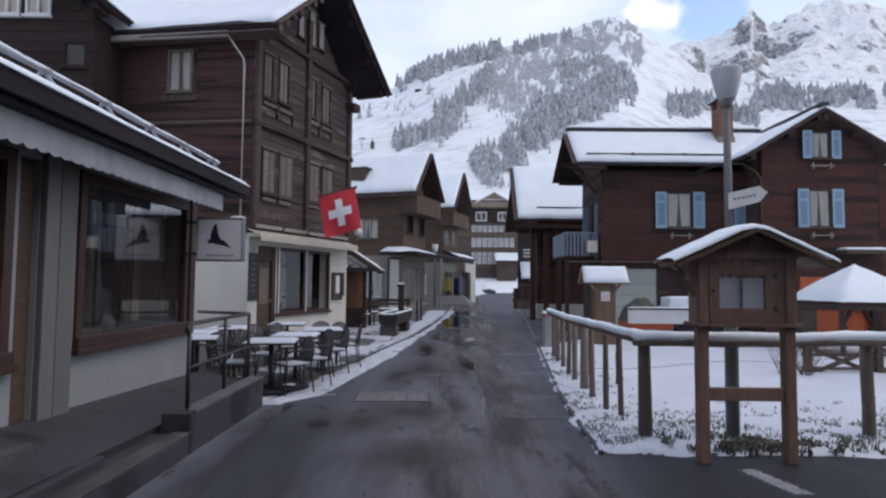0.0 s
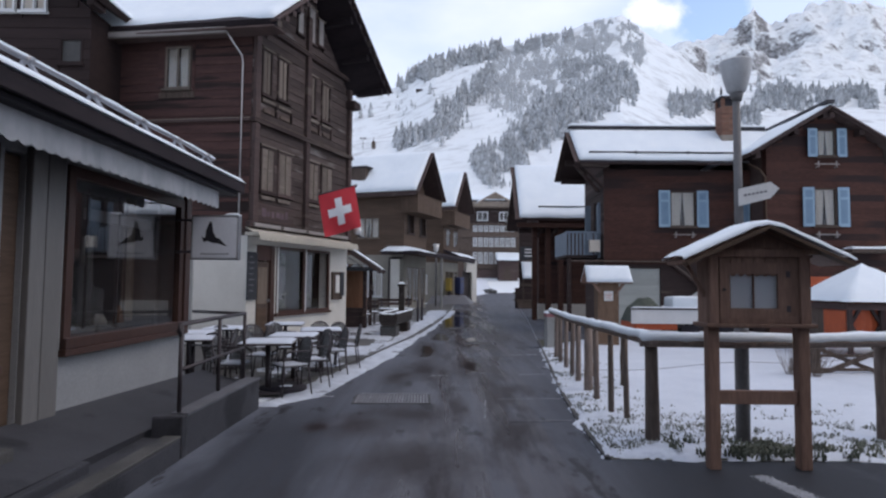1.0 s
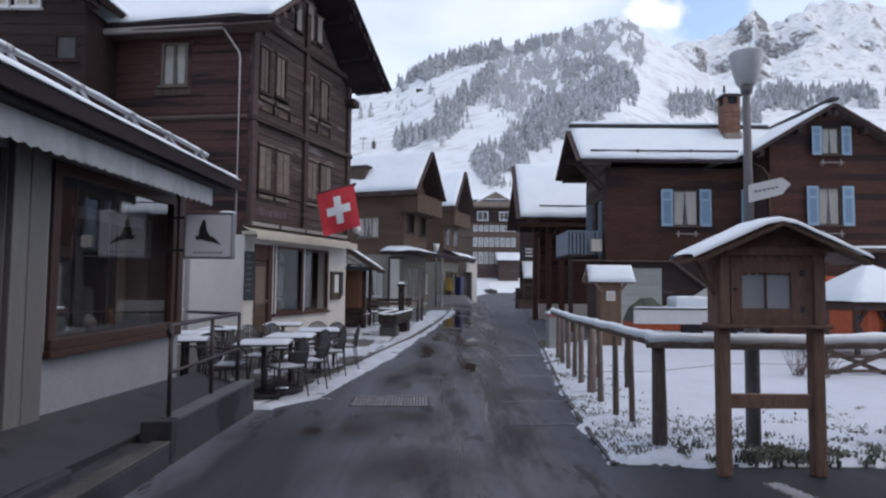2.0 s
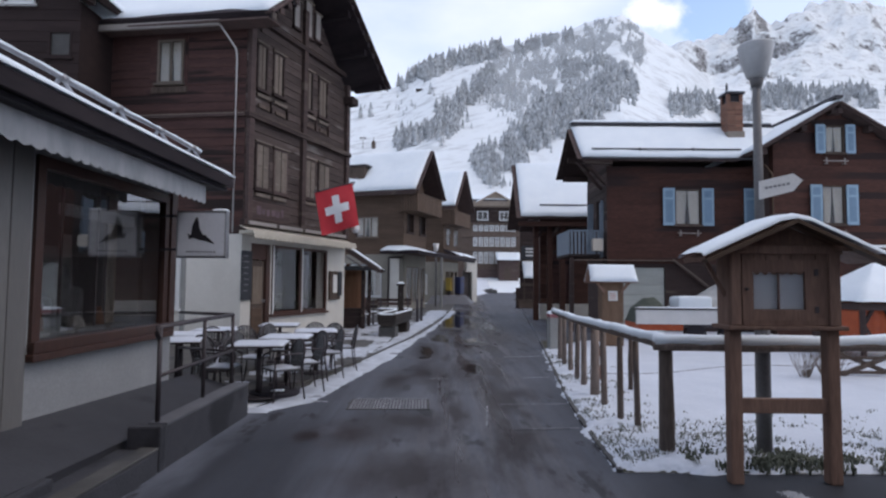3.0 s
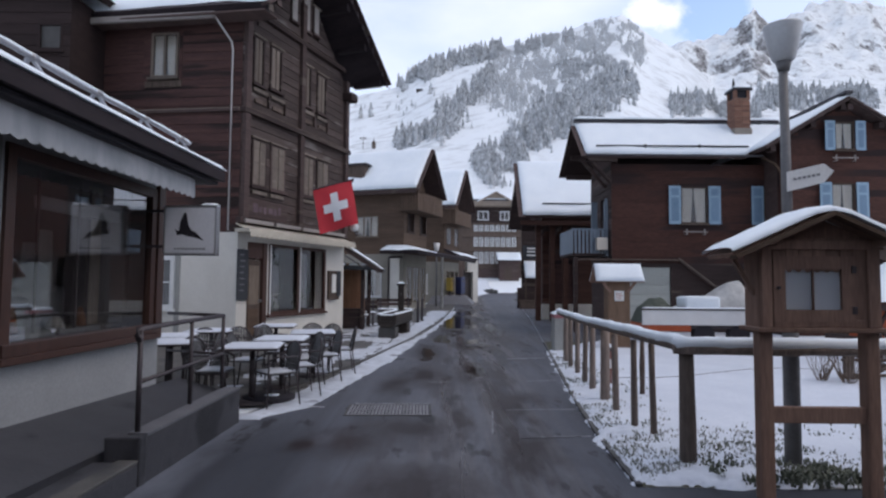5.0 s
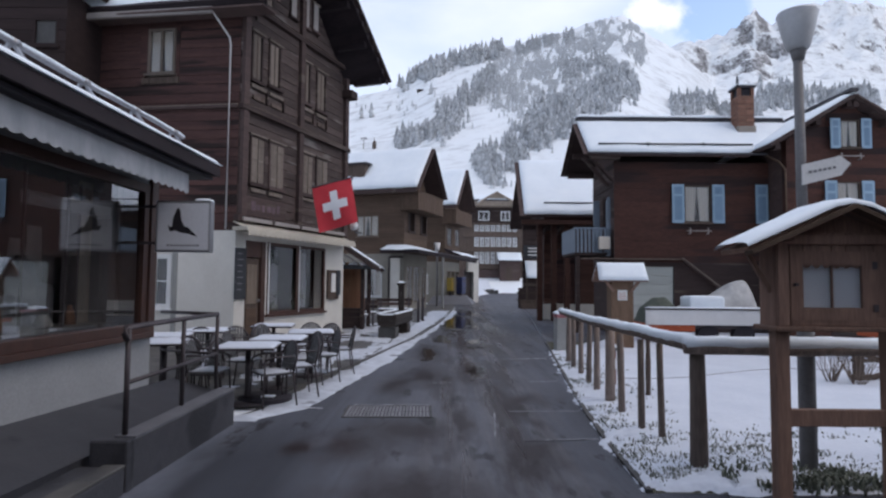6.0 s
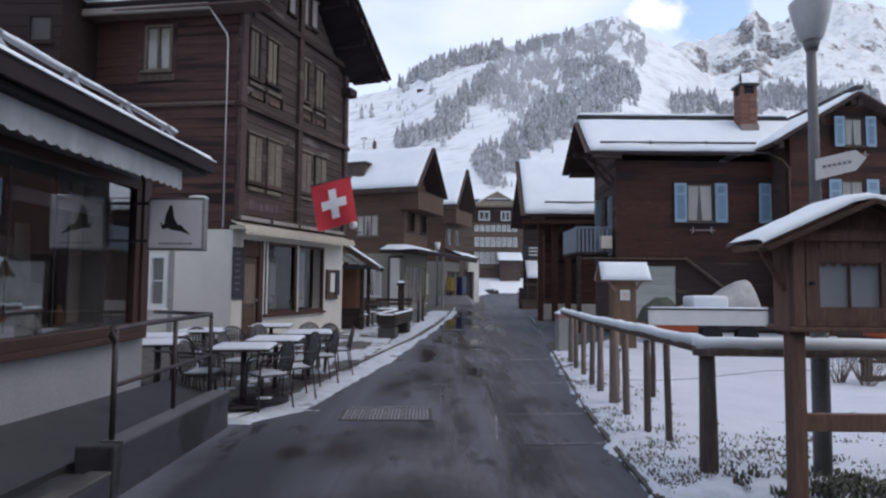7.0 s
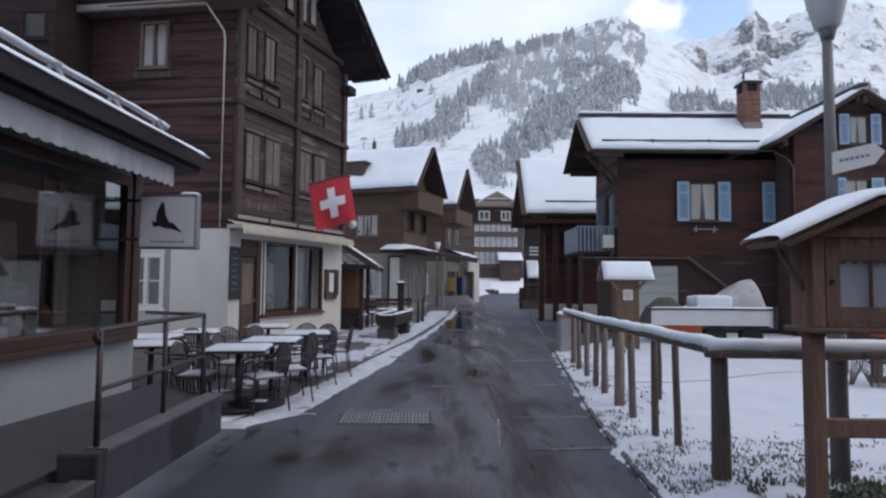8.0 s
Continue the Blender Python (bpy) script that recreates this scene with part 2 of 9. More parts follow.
M_BRICK = paint("red_brick", (0.15, 0.072, 0.050), (0.30, 0.155, 0.108), 6, 0.85, (1, 1, 1), 0.3, 50, 0.25)
M_MORTAR = paint("mortar", (0.22, 0.19, 0.16), (0.32, 0.28, 0.24), 6, 0.9, (1, 1, 1), 0.3, 50, 0.05)
M_PINKBAND = paint("faded_red_band", (0.26, 0.085, 0.095), (0.40, 0.17, 0.18), 6, 0.7, (1, 1, 1), 0.1, 30, 0.05)
M_ORANGE = paint("orange_tarpaulin", (0.34, 0.058, 0.018), (0.48, 0.10, 0.032), 2, 0.55, (1, 1, 1), 0.15, 12, 0.05)
M_TARP = paint("grey_tarpaulin", (0.30, 0.30, 0.30), (0.48, 0.48, 0.47), 3, 0.45, (1, 1, 1), 0.4, 9, 0.05)
M_GREENTARP = paint("olive_tarpaulin", (0.036, 0.045, 0.036), (0.085, 0.098, 0.075), 4, 0.7, (1, 1, 1), 0.4, 14, 0.05)
M_LAMPGLASS = paint("grey_lamp_bowl", (0.46, 0.47, 0.48), (0.58, 0.59, 0.60), 3, 0.35, (1, 1, 1), 0.03, 30, 0.02)
M_GALVPOLE = paint("grey_painted_pole", (0.12, 0.115, 0.115), (0.20, 0.195, 0.195), 4, 0.55, (1, 1, 1), 0.12, 40, 0.05)
M_PAPER = paint("paper", (0.66, 0.65, 0.62), (0.76, 0.75, 0.72), 4, 0.8, (1, 1, 1), 0.05, 40, 0.03)
M_BLUEBIN = paint("dark_blue_plastic", (0.010, 0.017, 0.070), (0.018, 0.028, 0.10), 4, 0.45, (1, 1, 1), 0.05, 40, 0.05)
M_YELLOW = paint("yellow_plastic", (0.26, 0.18, 0.03), (0.34, 0.24, 0.045), 4, 0.5, (1, 1, 1), 0.05, 40, 0.05)
M_BLADE = paint("frosted_grass", (0.14, 0.15, 0.125), (0.33, 0.34, 0.31), 6, 0.8, (1, 1, 1), 0.1, 20, 0.2)
M_LEAF = paint("winter_shrub_leaf", (0.052, 0.062, 0.045), (0.17, 0.18, 0.14), 6, 0.7, (1, 1, 1), 0.1, 20, 0.2)
M_TWIG = paint("bare_twig", (0.10, 0.07, 0.05), (0.20, 0.15, 0.12), 6, 0.8, (1, 1, 1), 0.2, 30, 0.1)
# dark colour that stands for the shade in rooms and openings
M_DARKROOM = paint("interior_shade", (0.0357, 0.0306, 0.0306), (0.1020, 0.0867, 0.0816), 1.2, 0.9, (1, 1, 1), 0.0, 6, 0.2)
M_SLATE = paint("blackboard_slate", (0.0208, 0.0234, 0.0286), (0.0455, 0.0481, 0.0546), 4, 0.6, (1, 1, 1), 0.05, 30, 0.05)
M_SLUSH = paint("thin_trodden_snow", (0.36, 0.385, 0.43), (0.65, 0.685, 0.74), 1.4, 0.6, (1, 1, 1), 0.15, 6, 0.0, spot=((0.13, 0.13, 0.14), 2.2, 0.64))
M_TURF = paint("winter_turf", (0.030, 0.034, 0.020), (0.095, 0.088, 0.058), 5, 0.9, (1, 1, 1), 0.6, 28, 0.1)


def glass_mat(name, tint, rough=0.02):
    m, n, l, b = node_mat(name)
    b.inputs["Base Color"].default_value = (*tint, 1)
    b.inputs["Roughness"].default_value = rough
    b.inputs["IOR"].default_value = 1.5
    b.inputs["Transmission Weight"].default_value = 1.0
    return m


M_GLASS = glass_mat("window_glass", (0.93, 0.95, 0.96))
M_CAFEGLASS = glass_mat("cafe_glass", (0.85, 0.86, 0.87))
M_CAFEGLASS.node_tree.nodes["Principled BSDF"].inputs["IOR"].default_value = 1.28
M_SHOPGLASS = glass_mat("coated_shop_glass", (0.80, 0.82, 0.84), 0.0)
M_SHOPGLASS.node_tree.nodes["Principled BSDF"].inputs["IOR"].default_value = 2.6


def road_mat():
    """Old asphalt: tar-dark and grey stretches, damp streaks and painted reflection streaks along the lane, slush
    traces.
    """
    m, n, l, b = node_mat("damp_asphalt")
    co = n.new("ShaderNodeTexCoord")

    def tex(scale, stretch, detail=6):
        mp, t = n.new("ShaderNodeMapping"), n.new("ShaderNodeTexNoise")
        mp.inputs["Scale"].default_value = stretch
        t.inputs["Scale"].default_value, t.inputs["Detail"].default_value, t.inputs["Roughness"].default_value = scale, detail, 0.6
        l.new(co.outputs["Object"], mp.inputs["Vector"])
        l.new(mp.outputs["Vector"], t.inputs["Vector"])
        return t.outputs["Fac"]

    def span(v, a, c, lo, hi):
        r = n.new("ShaderNodeMapRange")
        for k, x in zip(("From Min", "From Max", "To Min", "To Max"), (a, c, lo, hi)):
            r.inputs[k].default_value = x
        l.new(v, r.inputs["Value"])
        return r.outputs["Result"]

    def blend(f, a, c):
        x = n.new("ShaderNodeMix")
        x.data_type = "RGBA"
        l.new(f, x.inputs["Factor"])
        for k, v in (("A", a), ("B", c)):
            if isinstance(v, tuple):
                x.inputs[k].default_value = (*v, 1)
            else:
                l.new(v, x.inputs[k])
        return x.outputs["Result"]

    grit, stain, damp = tex(140, (1, 1, 1), 3), tex(0.7, (1, 0.3, 1)), tex(1.2, (1.5, 0.30, 1), 7)
    streak, slush, crack = tex(1.5, (2.2, 0.12, 1), 4), tex(1.3, (1, 0.4, 1), 10), tex(1.7, (1.6, 0.5, 1), 5)
    base = blend(span(stain, 0.32, 0.68, 0, 1), (0.062, 0.066, 0.080), (0.124, 0.132, 0.156))
    base = blend(span(grit, 0.45, 0.8, 0, 0.4), base, (0.13, 0.13, 0.14))
    base = blend(span(streak, 0.46, 0.66, 0, 0.4), base, (0.032, 0.030, 0.032))
    px = n.new("ShaderNodeSeparateXYZ")
    l.new(co.outputs["Object"], px.inputs["Vector"])
    lane = n.new("ShaderNodeMath")
    lane.operation = "MULTIPLY_ADD"
    lane.inputs[1].default_value = -0.05
    l.new(px.outputs["Y"], lane.inputs[0])
    l.new(px.outputs["X"], lane.inputs[2])
    off = n.new("ShaderNodeMath")
    off.operation = "ABSOLUTE"
    l.new(lane.outputs["Value"], off.inputs[0])
    worn = n.new("ShaderNodeMath")
    worn.operation = "ADD"
    l.new(damp, worn.inputs[0])
    l.new(span(off.outputs["Value"], 0.45, 1.25, 0.02, -0.15), worn.inputs[1])
    wet = span(worn.outputs["Value"], 0.475, 0.595, 0, 0.80)
    # the side street joins with newer, darker asphalt, its joint feathered out
    join, joined = n.new("ShaderNodeMath"), n.new("ShaderNodeMath")
    join.operation, joined.operation = "MULTIPLY_ADD", "MULTIPLY_ADD"
    join.inputs[1].default_value = -0.27
    l.new(px.outputs["Y"], join.inputs[0])
    l.new(px.outputs["X"], join.inputs[2])
    joined.inputs[1].default_value = 0.9
    l.new(stain, joined.inputs[0])
    l.new(join.outputs["Value"], joined.inputs[2])
    newer = blend(grit, (0.012, 0.013, 0.016), (0.038, 0.040, 0.048))
    base = blend(span(joined.outputs["Value"], 0.30, 0.95, 0, 0.92), base, newer)
    west, near_side = n.new("ShaderNodeMath"), n.new("ShaderNodeMath")
    west.operation, near_side.operation = "MULTIPLY_ADD", "MULTIPLY"
    west.inputs[1].default_value = -1.0
    l.new(px.outputs["X"], west.inputs[0])
    l.new(damp, west.inputs[2])
    l.new(span(west.outputs["Value"], 1.25, 2.0, 0, 0.6), near_side.inputs[0])
    l.new(span(px.outputs["Y"], 6.5, 8.0, 1, 0), near_side.inputs[1])
    base = blend(near_side.outputs["Value"], base, (0.026, 0.028, 0.035))
    # single wet blots, tar spots and painted dark reflections, each with its own place and size
    ragged = tex(3.2, (1, 0.6, 1), 5)
    marks = {0: wet, 1: None, 2: None}
    for bx, by, rx, ry, tone in ((0.20, 25.5, 0.42, 6.0, 0), (-0.37, 14.2, 0.28, 1.6, 0), (-0.32, 11.2, 0.38, 1.0, 0), (-0.75, 10.3, 0.28, 0.7, 0), (-0.42, 7.45, 0.42, 0.55, 0), (0.80, 6.7, 0.24, 0.46, 0), (0.84, 6.7, 0.2, 0.34, 0),
                                 (-0.93, 6.95, 0.32, 0.4, 0), (0.52, 11.4, 0.38, 1.2, 0), (0.63, 9.4, 0.05, 3.6, 0), (0.97, 9.2, 0.36, 0.34, 0), (-1.35, 6.82, 0.13, 0.2, 0), (1.6, 20, 0.5, 4.0, 0),
                                 (0.98, 24, 0.16, 6.0, 0), (-0.25, 5.6, 0.5, 0.5, 0), (0.24, 7.7, 0.30, 0.9, 1), (0.3, 9.3, 0.40, 0.7, 1), (-0.14, 6.2, 0.5, 0.6, 1), (0.35, 25.0, 0.85, 6.5, 2), (0.9, 33.0, 0.6, 5.0, 2), (-0.37, 14.2, 0.16, 1.2, 2), (0.55, 11.8, 0.22, 1.0, 2), (-0.1, 17.5, 0.3, 1.5, 2), (0.75, 16.5, 0.25, 1.6, 2), (1.6, 22.0, 0.35, 3.0, 2), (-0.55, 8.6, 0.2, 0.25, 2), (-0.93, 17, 0.22, 0.7, 1), (0.9, 15, 0.16, 0.6, 1)):
        mp, ln = n.new("ShaderNodeMapping"), n.new("ShaderNodeVectorMath")
        mp.inputs["Scale"].default_value = (1 / rx, 1 / ry, 0)
        mp.inputs["Location"].default_value = (-bx / rx, -by / ry, 0)
        ln.operation = "LENGTH"
        l.new(co.outputs["Object"], mp.inputs["Vector"])
        l.new(mp.outputs["Vector"], ln.inputs[0])
        rag = n.new("ShaderNodeMath")
        rag.operation = "MULTIPLY_ADD"
        rag.inputs[1].default_value = 2.3
        l.new(ragged, rag.inputs[0])
        l.new(ln.outputs["Value"], rag.inputs[2])
        spot = span(rag.outputs["Value"], *((1.5, 2.9, 0.80, 0.0), (1.6, 2.65, 0.3, 0.0), (1.7, 2.15, 1.0, 0.0))[tone])
        if marks[tone] is None:
            marks[tone] = spot
            continue
        top = n.new("ShaderNodeMath")
        top.operation = "MAXIMUM"
        l.new(marks[tone], top.inputs[0])
        l.new(spot, top.inputs[1])
        marks[tone] = top.outputs["Value"]
    wet, pale, pool = marks[0], marks[1], marks[2]
    base = blend(pale, base, (0.150, 0.153, 0.168))
    # fine dark streaks painted for reflections drawn out along the lane
    fine_streak = tex(5.0, (2.0, 0.05, 1), 4)
    base = blend(span(fine_streak, 0.46, 0.62, 0, 0.2), base, (0.045, 0.042, 0.045))
    # a film of water in the middle of the lane, standing water in the hollows
    film = n.new("ShaderNodeMath")
    film.operation = "MULTIPLY"
    l.new(span(off.outputs["Value"], 0.5, 1.2, 1, 0), film.inputs[0])
    l.new(span(streak, 0.36, 0.60, 0.1, 1), film.inputs[1])
    base = blend(span(film.outputs["Value"], 0, 1, 0, 0.72), base, (0.050, 0.037, 0.039))
    base = blend(wet, base, (0.0275, 0.0200, 0.0198))
    base = blend(pool, base, (0.022, 0.019, 0.020))
    # thin slush left along the foot of the ramp wall
    foot, footed = n.new("ShaderNodeMath"), n.new("ShaderNodeMath")
    foot.operation, footed.operation = "MULTIPLY_ADD", "MULTIPLY"
    foot.inputs[1].default_value = 1.6
    l.new(slush, foot.inputs[0])
    l.new(span(px.outputs["X"], -1.5, -2.35, 0, 0.8), foot.inputs[2])
    l.new(span(foot.outputs["Value"], 1.2, 1.75, 0, 0.42), footed.inputs[0])
    l.new(span(px.outputs["Y"], 8.6, 7.6, 0, 1), footed.inputs[1])
    base = blend(footed.outputs["Value"], base, (0.30, 0.32, 0.37))
    base = blend(span(slush, 0.60, 0.80, 0, 0.25), base, (0.30, 0.32, 0.37))
    base = blend(span(crack, 0.59, 0.63, 0, 0.75), base, (0.014, 0.012, 0.012))
    l.new(base, b.inputs["Base Color"])
    sheen, shine = n.new("ShaderNodeMath"), n.new("ShaderNodeMix")
    sheen.operation = "MAXIMUM"
    l.new(film.outputs["Value"], sheen.inputs[0])
    l.new(wet, sheen.inputs[1])
    l.new(pool, shine.inputs["Factor"])
    l.new(span(sheen.outputs["Value"], 0, 1, 0.58, 0.22), shine.inputs["A"])
    shine.inputs["B"].default_value = 0.05
    l.new(shine.outputs["Result"], b.inputs["Roughness"])
    soak, gloss = n.new("ShaderNodeMath"), n.new("ShaderNodeMath")
    soak.operation, gloss.operation = "MULTIPLY", "MAXIMUM"
    l.new(span(film.outputs["Value"], 0, 1, 0.17, 0.19), soak.inputs[0])
    l.new(span(wet, 0, 0.88, 1, 0.12), soak.inputs[1])
    l.new(soak.outputs["Value"], gloss.inputs[0])
    l.new(span(pool, 0, 1, 0, 0.22), gloss.inputs[1])
    l.new(gloss.outputs["Value"], b.inputs["Specular IOR Level"])
    bp = n.new("ShaderNodeBump")
    bp.inputs["Distance"].default_value = 0.006
    flat = n.new("ShaderNodeMath")
    flat.operation = "MAXIMUM"
    l.new(sheen.outputs["Value"], flat.inputs[0])
    l.new(pool, flat.inputs[1])
    l.new(span(flat.outputs["Value"], 0, 1, 0.25, 0.01), bp.inputs["Strength"])
    l.new(grit, bp.inputs["Height"])
    l.new(bp.outputs["Normal"], b.inputs["Normal"])
    return m


M_ROAD = road_mat()


def ground_mat():
    """Snow over the land, with rock where the slope is steep."""
    m, n, l, b = node_mat("snow_land")
    geo, co = n.new("ShaderNodeNewGeometry"), n.new("ShaderNodeTexCoord")
    sep = n.new("ShaderNodeSeparateXYZ")
    l.new(geo.outputs["Normal"], sep.inputs["Vector"])
    noise_a, noise_b = n.new("ShaderNodeTexNoise"), n.new("ShaderNodeTexNoise")
    noise_a.inputs["Scale"].default_value, noise_a.inputs["Detail"].default_value = 0.018, 12
    noise_b.inputs["Scale"].default_value, noise_b.inputs["Detail"].default_value = 0.35, 8
    for t in (noise_a, noise_b):
        l.new(co.outputs["Object"], t.inputs["Vector"])
    noise_c = n.new("ShaderNodeTexNoise")
    noise_c.inputs["Scale"].default_value, noise_c.inputs["Detail"].default_value, noise_c.inputs["Roughness"].default_value = 0.045, 12, 0.72
    l.new(co.outputs["Object"], noise_c.inputs["Vector"])
    s = n.new("ShaderNodeMath")
    s.operation = "MULTIPLY_ADD"
    s.inputs[1].default_value = 0.4
    l.new(noise_a.outputs["Fac"], s.inputs[0])
    l.new(sep.outputs["Z"], s.inputs[2])
    s3 = n.new("ShaderNodeMath")
    s3.operation = "MULTIPLY_ADD"
    s3.inputs[1].default_value = 1.15
    ribs, noise_d = n.new("ShaderNodeMapping"), n.new("ShaderNodeTexNoise")
    ribs.inputs["Rotation"].default_value, ribs.inputs["Scale"].default_value = (0, 0.6, 0), (1.3, 0.5, 0.6)
    noise_d.inputs["Scale"].default_value, noise_d.inputs["Detail"].default_value, noise_d.inputs["Roughness"].default_value = 0.045, 12, 0.78
    l.new(co.outputs["Object"], ribs.inputs["Vector"])
    l.new(ribs.outputs["Vector"], noise_d.inputs["Vector"])
    l.new(noise_d.outputs["Fac"], s3.inputs[0])
    l.new(s.outputs["Value"], s3.inputs[2])
    r = n.new("ShaderNodeMapRange")
    r.inputs["From Min"].default_value, r.inputs["From Max"].default_value = 1.40, 1.31
    where, bearing, crags = n.new("ShaderNodeSeparateXYZ"), n.new("ShaderNodeMath"), n.new("ShaderNodeValToRGB")
    l.new(geo.outputs["Position"], where.inputs["Vector"])
    bearing.operation = "DIVIDE"
    l.new(where.outputs["X"], bearing.inputs[0])
    l.new(where.outputs["Y"], bearing.inputs[1])
    spread = n.new("ShaderNodeMapRange")
    spread.inputs["From Min"].default_value, spread.inputs["From Max"].default_value = 0.40, 0.65
    l.new(bearing.outputs["Value"], spread.inputs["Value"])
    l.new(spread.outputs["Result"], crags.inputs["Fac"])
    stops = crags.color_ramp.elements
    stops[0].color, stops[1].color = (0.1, 0.1, 0.1, 1), (0.15, 0.15, 0.15, 1)
    for at, v in ((0.08, 0.5), (0.16, 0.9), (0.22, 0.15), (0.34, 0.3), (0.42, 1.0), (0.57, 1.0), (0.62, 0.4), (0.70, 0.75), (0.82, 0.5)):
        stops.new(at).color = (v, v, v, 1)
    steep = n.new("ShaderNodeMath")
    steep.operation, steep.inputs[1].default_value = "MULTIPLY_ADD", -0.20
    l.new(crags.outputs["Color"], steep.inputs[0])
    l.new(s3.outputs["Value"], steep.inputs[2])
    l.new(steep.outputs["Value"], r.inputs["Value"])
    sn, rk, fin, scrub = (n.new("ShaderNodeMix") for _ in range(4))
    for x in (sn, rk, fin, scrub):
        x.data_type = "RGBA"
    sn.inputs["A"].default_value, sn.inputs["B"].default_value = (0.78, 0.83, 0.87, 1), (0.88, 0.92, 0.94, 1)
    rk.inputs["A"].default_value, rk.inputs["B"].default_value = (0.06, 0.056, 0.058, 1), (0.52, 0.53, 0.55, 1)
    l.new(noise_b.outputs["Fac"], sn.inputs["Factor"])
    noise_e, cut = n.new("ShaderNodeTexNoise"), n.new("ShaderNodeMapRange")
    noise_e.inputs["Scale"].default_value, noise_e.inputs["Detail"].default_value, noise_e.inputs["Roughness"].default_value = 0.11, 6, 0.7
    l.new(ribs.outputs["Vector"], noise_e.inputs["Vector"])
    cut.inputs["From Min"].default_value, cut.inputs["From Max"].default_value = 0.38, 0.66
    l.new(noise_e.outputs["Fac"], cut.inputs["Value"])
    l.new(cut.outputs["Result"], rk.inputs["Factor"])
    # low scrub dusted with snow shows on the mountainside only
    pos = n.new("ShaderNodeSeparateXYZ")
    l.new(geo.outputs["Position"], pos.inputs["Vector"])
    up = n.new("ShaderNodeMapRange")
    up.inputs["From Min"].default_value, up.inputs["From Max"].default_value = 25.0, 70.0
    l.new(pos.outputs["Z"], up.inputs["Value"])
    dots = n.new("ShaderNodeMapRange")
    dots.inputs["From Min"].default_value, dots.inputs["From Max"].default_value, dots.inputs["To Max"].default_value = 0.50, 0.62, 0.5
    l.new(noise_c.outputs["Fac"], dots.inputs["Value"])
    both = n.new("ShaderNodeMath")
    both.operation = "MULTIPLY"
    l.new(up.outputs["Result"], both.inputs[0])
    l.new(dots.outputs["Result"], both.inputs[1])
    scrub.inputs["B"].default_value = (0.30, 0.31, 0.32, 1)
    l.new(both.outputs["Value"], scrub.inputs["Factor"])
    l.new(sn.outputs["Result"], scrub.inputs["A"])
    high, bare = n.new("ShaderNodeMapRange"), n.new("ShaderNodeMath")
    high.inputs["From Min"].default_value, high.inputs["From Max"].default_value, high.inputs["To Min"].default_value = 880.0, 1000.0, 0.15
    l.new(pos.outputs["Y"], high.inputs["Value"])
    bare.operation = "MULTIPLY"
    l.new(r.outputs["Result"], bare.inputs[0])
    l.new(high.outputs["Result"], bare.inputs[1])
    l.new(bare.outputs["Value"], fin.inputs["Factor"])
    l.new(scrub.outputs["Result"], fin.inputs["A"])
    l.new(rk.outputs["Result"], fin.inputs["B"])
    l.new(fin.outputs["Result"], b.inputs["Base Color"])
    b.inputs["Roughness"].default_value = 0.7
    b.inputs["Specular IOR Level"].default_value = 0.2
    bp = n.new("ShaderNodeBump")
    bp.inputs["Strength"].default_value, bp.inputs["Distance"].default_value = 0.3, 0.05
    l.new(noise_b.outputs["Fac"], bp.inputs["Height"])
    l.new(bp.outputs["Normal"], b.inputs["Normal"])
    return m


M_LAND = ground_mat()


def frosted_mat(name, bare):
    """Conifer needles dusted with snow on whatever faces up."""
    m, n, l, b = node_mat(name)
    geo, co = n.new("ShaderNodeNewGeometry"), n.new("ShaderNodeTexCoord")
    sep = n.new("ShaderNodeSeparateXYZ")
    l.new(geo.outputs["True Normal"], sep.inputs["Vector"])
    t = n.new("ShaderNodeTexNoise")
    t.inputs["Scale"].default_value, t.inputs["Detail"].default_value = 0.6, 4
    l.new(co.outputs["Object"], t.inputs["Vector"])
    s = n.new("ShaderNodeMath")
    s.operation = "MULTIPLY_ADD"
    s.inputs[1].default_value = 0.9
    l.new(sep.outputs["Z"], s.inputs[0])
    l.new(t.outputs["Fac"], s.inputs[2])
    isl = n.new("ShaderNodeMath")
    isl.operation = "MULTIPLY_ADD"
    isl.inputs[1].default_value = 0.35
    l.new(geo.outputs["Random Per Island"], isl.inputs[0])
    l.new(s.outputs["Value"], isl.inputs[2])
    r = n.new("ShaderNodeMapRange")
    r.inputs["From Min"].default_value, r.inputs["From Max"].default_value = 0.48, 1.25
    l.new(isl.outputs["Value"], r.inputs["Value"])
    x = n.new("ShaderNodeMix")
    x.data_type = "RGBA"
    x.inputs["A"].default_value, x.inputs["B"].default_value = (*bare, 1), (0.80, 0.83, 0.86, 1)
    l.new(r.outputs["Result"], x.inputs["Factor"])
    l.new(x.outputs["Result"], b.inputs["Base Color"])
    b.inputs["Roughness"].default_value = 0.85
    return m


M_CONIFER = frosted_mat("frosted_conifer", (0.20, 0.21, 0.215))
M_SCRUB = frosted_mat("frosted_scrub", (0.36, 0.37, 0.375))


# ---- building helpers ----
def fresh():
    return bmesh.new()


def part(name, bm, material, parent=None, label="", smooth=False, recalc=True):
    """Links a bmesh as one mesh object under a thing or a part."""
    if recalc:
        bmesh.ops.recalc_face_normals(bm, faces=bm.faces[:])
    me = bpy.data.meshes.new(name)
    bm.to_mesh(me)
    bm.free()
    me.materials.append(material)
    if smooth:
        me.polygons.foreach_set("use_smooth", [True] * len(me.polygons))
    ob = new(name, me)
    if parent:
        ob.parent = parent
    return tagged(ob, label)


def thing(name, label, category, m=None, group="", kind=""):
    ob = tagged(new(name), label, category, group, kind)
    ob.matrix_world = m or Matrix()
    return ob


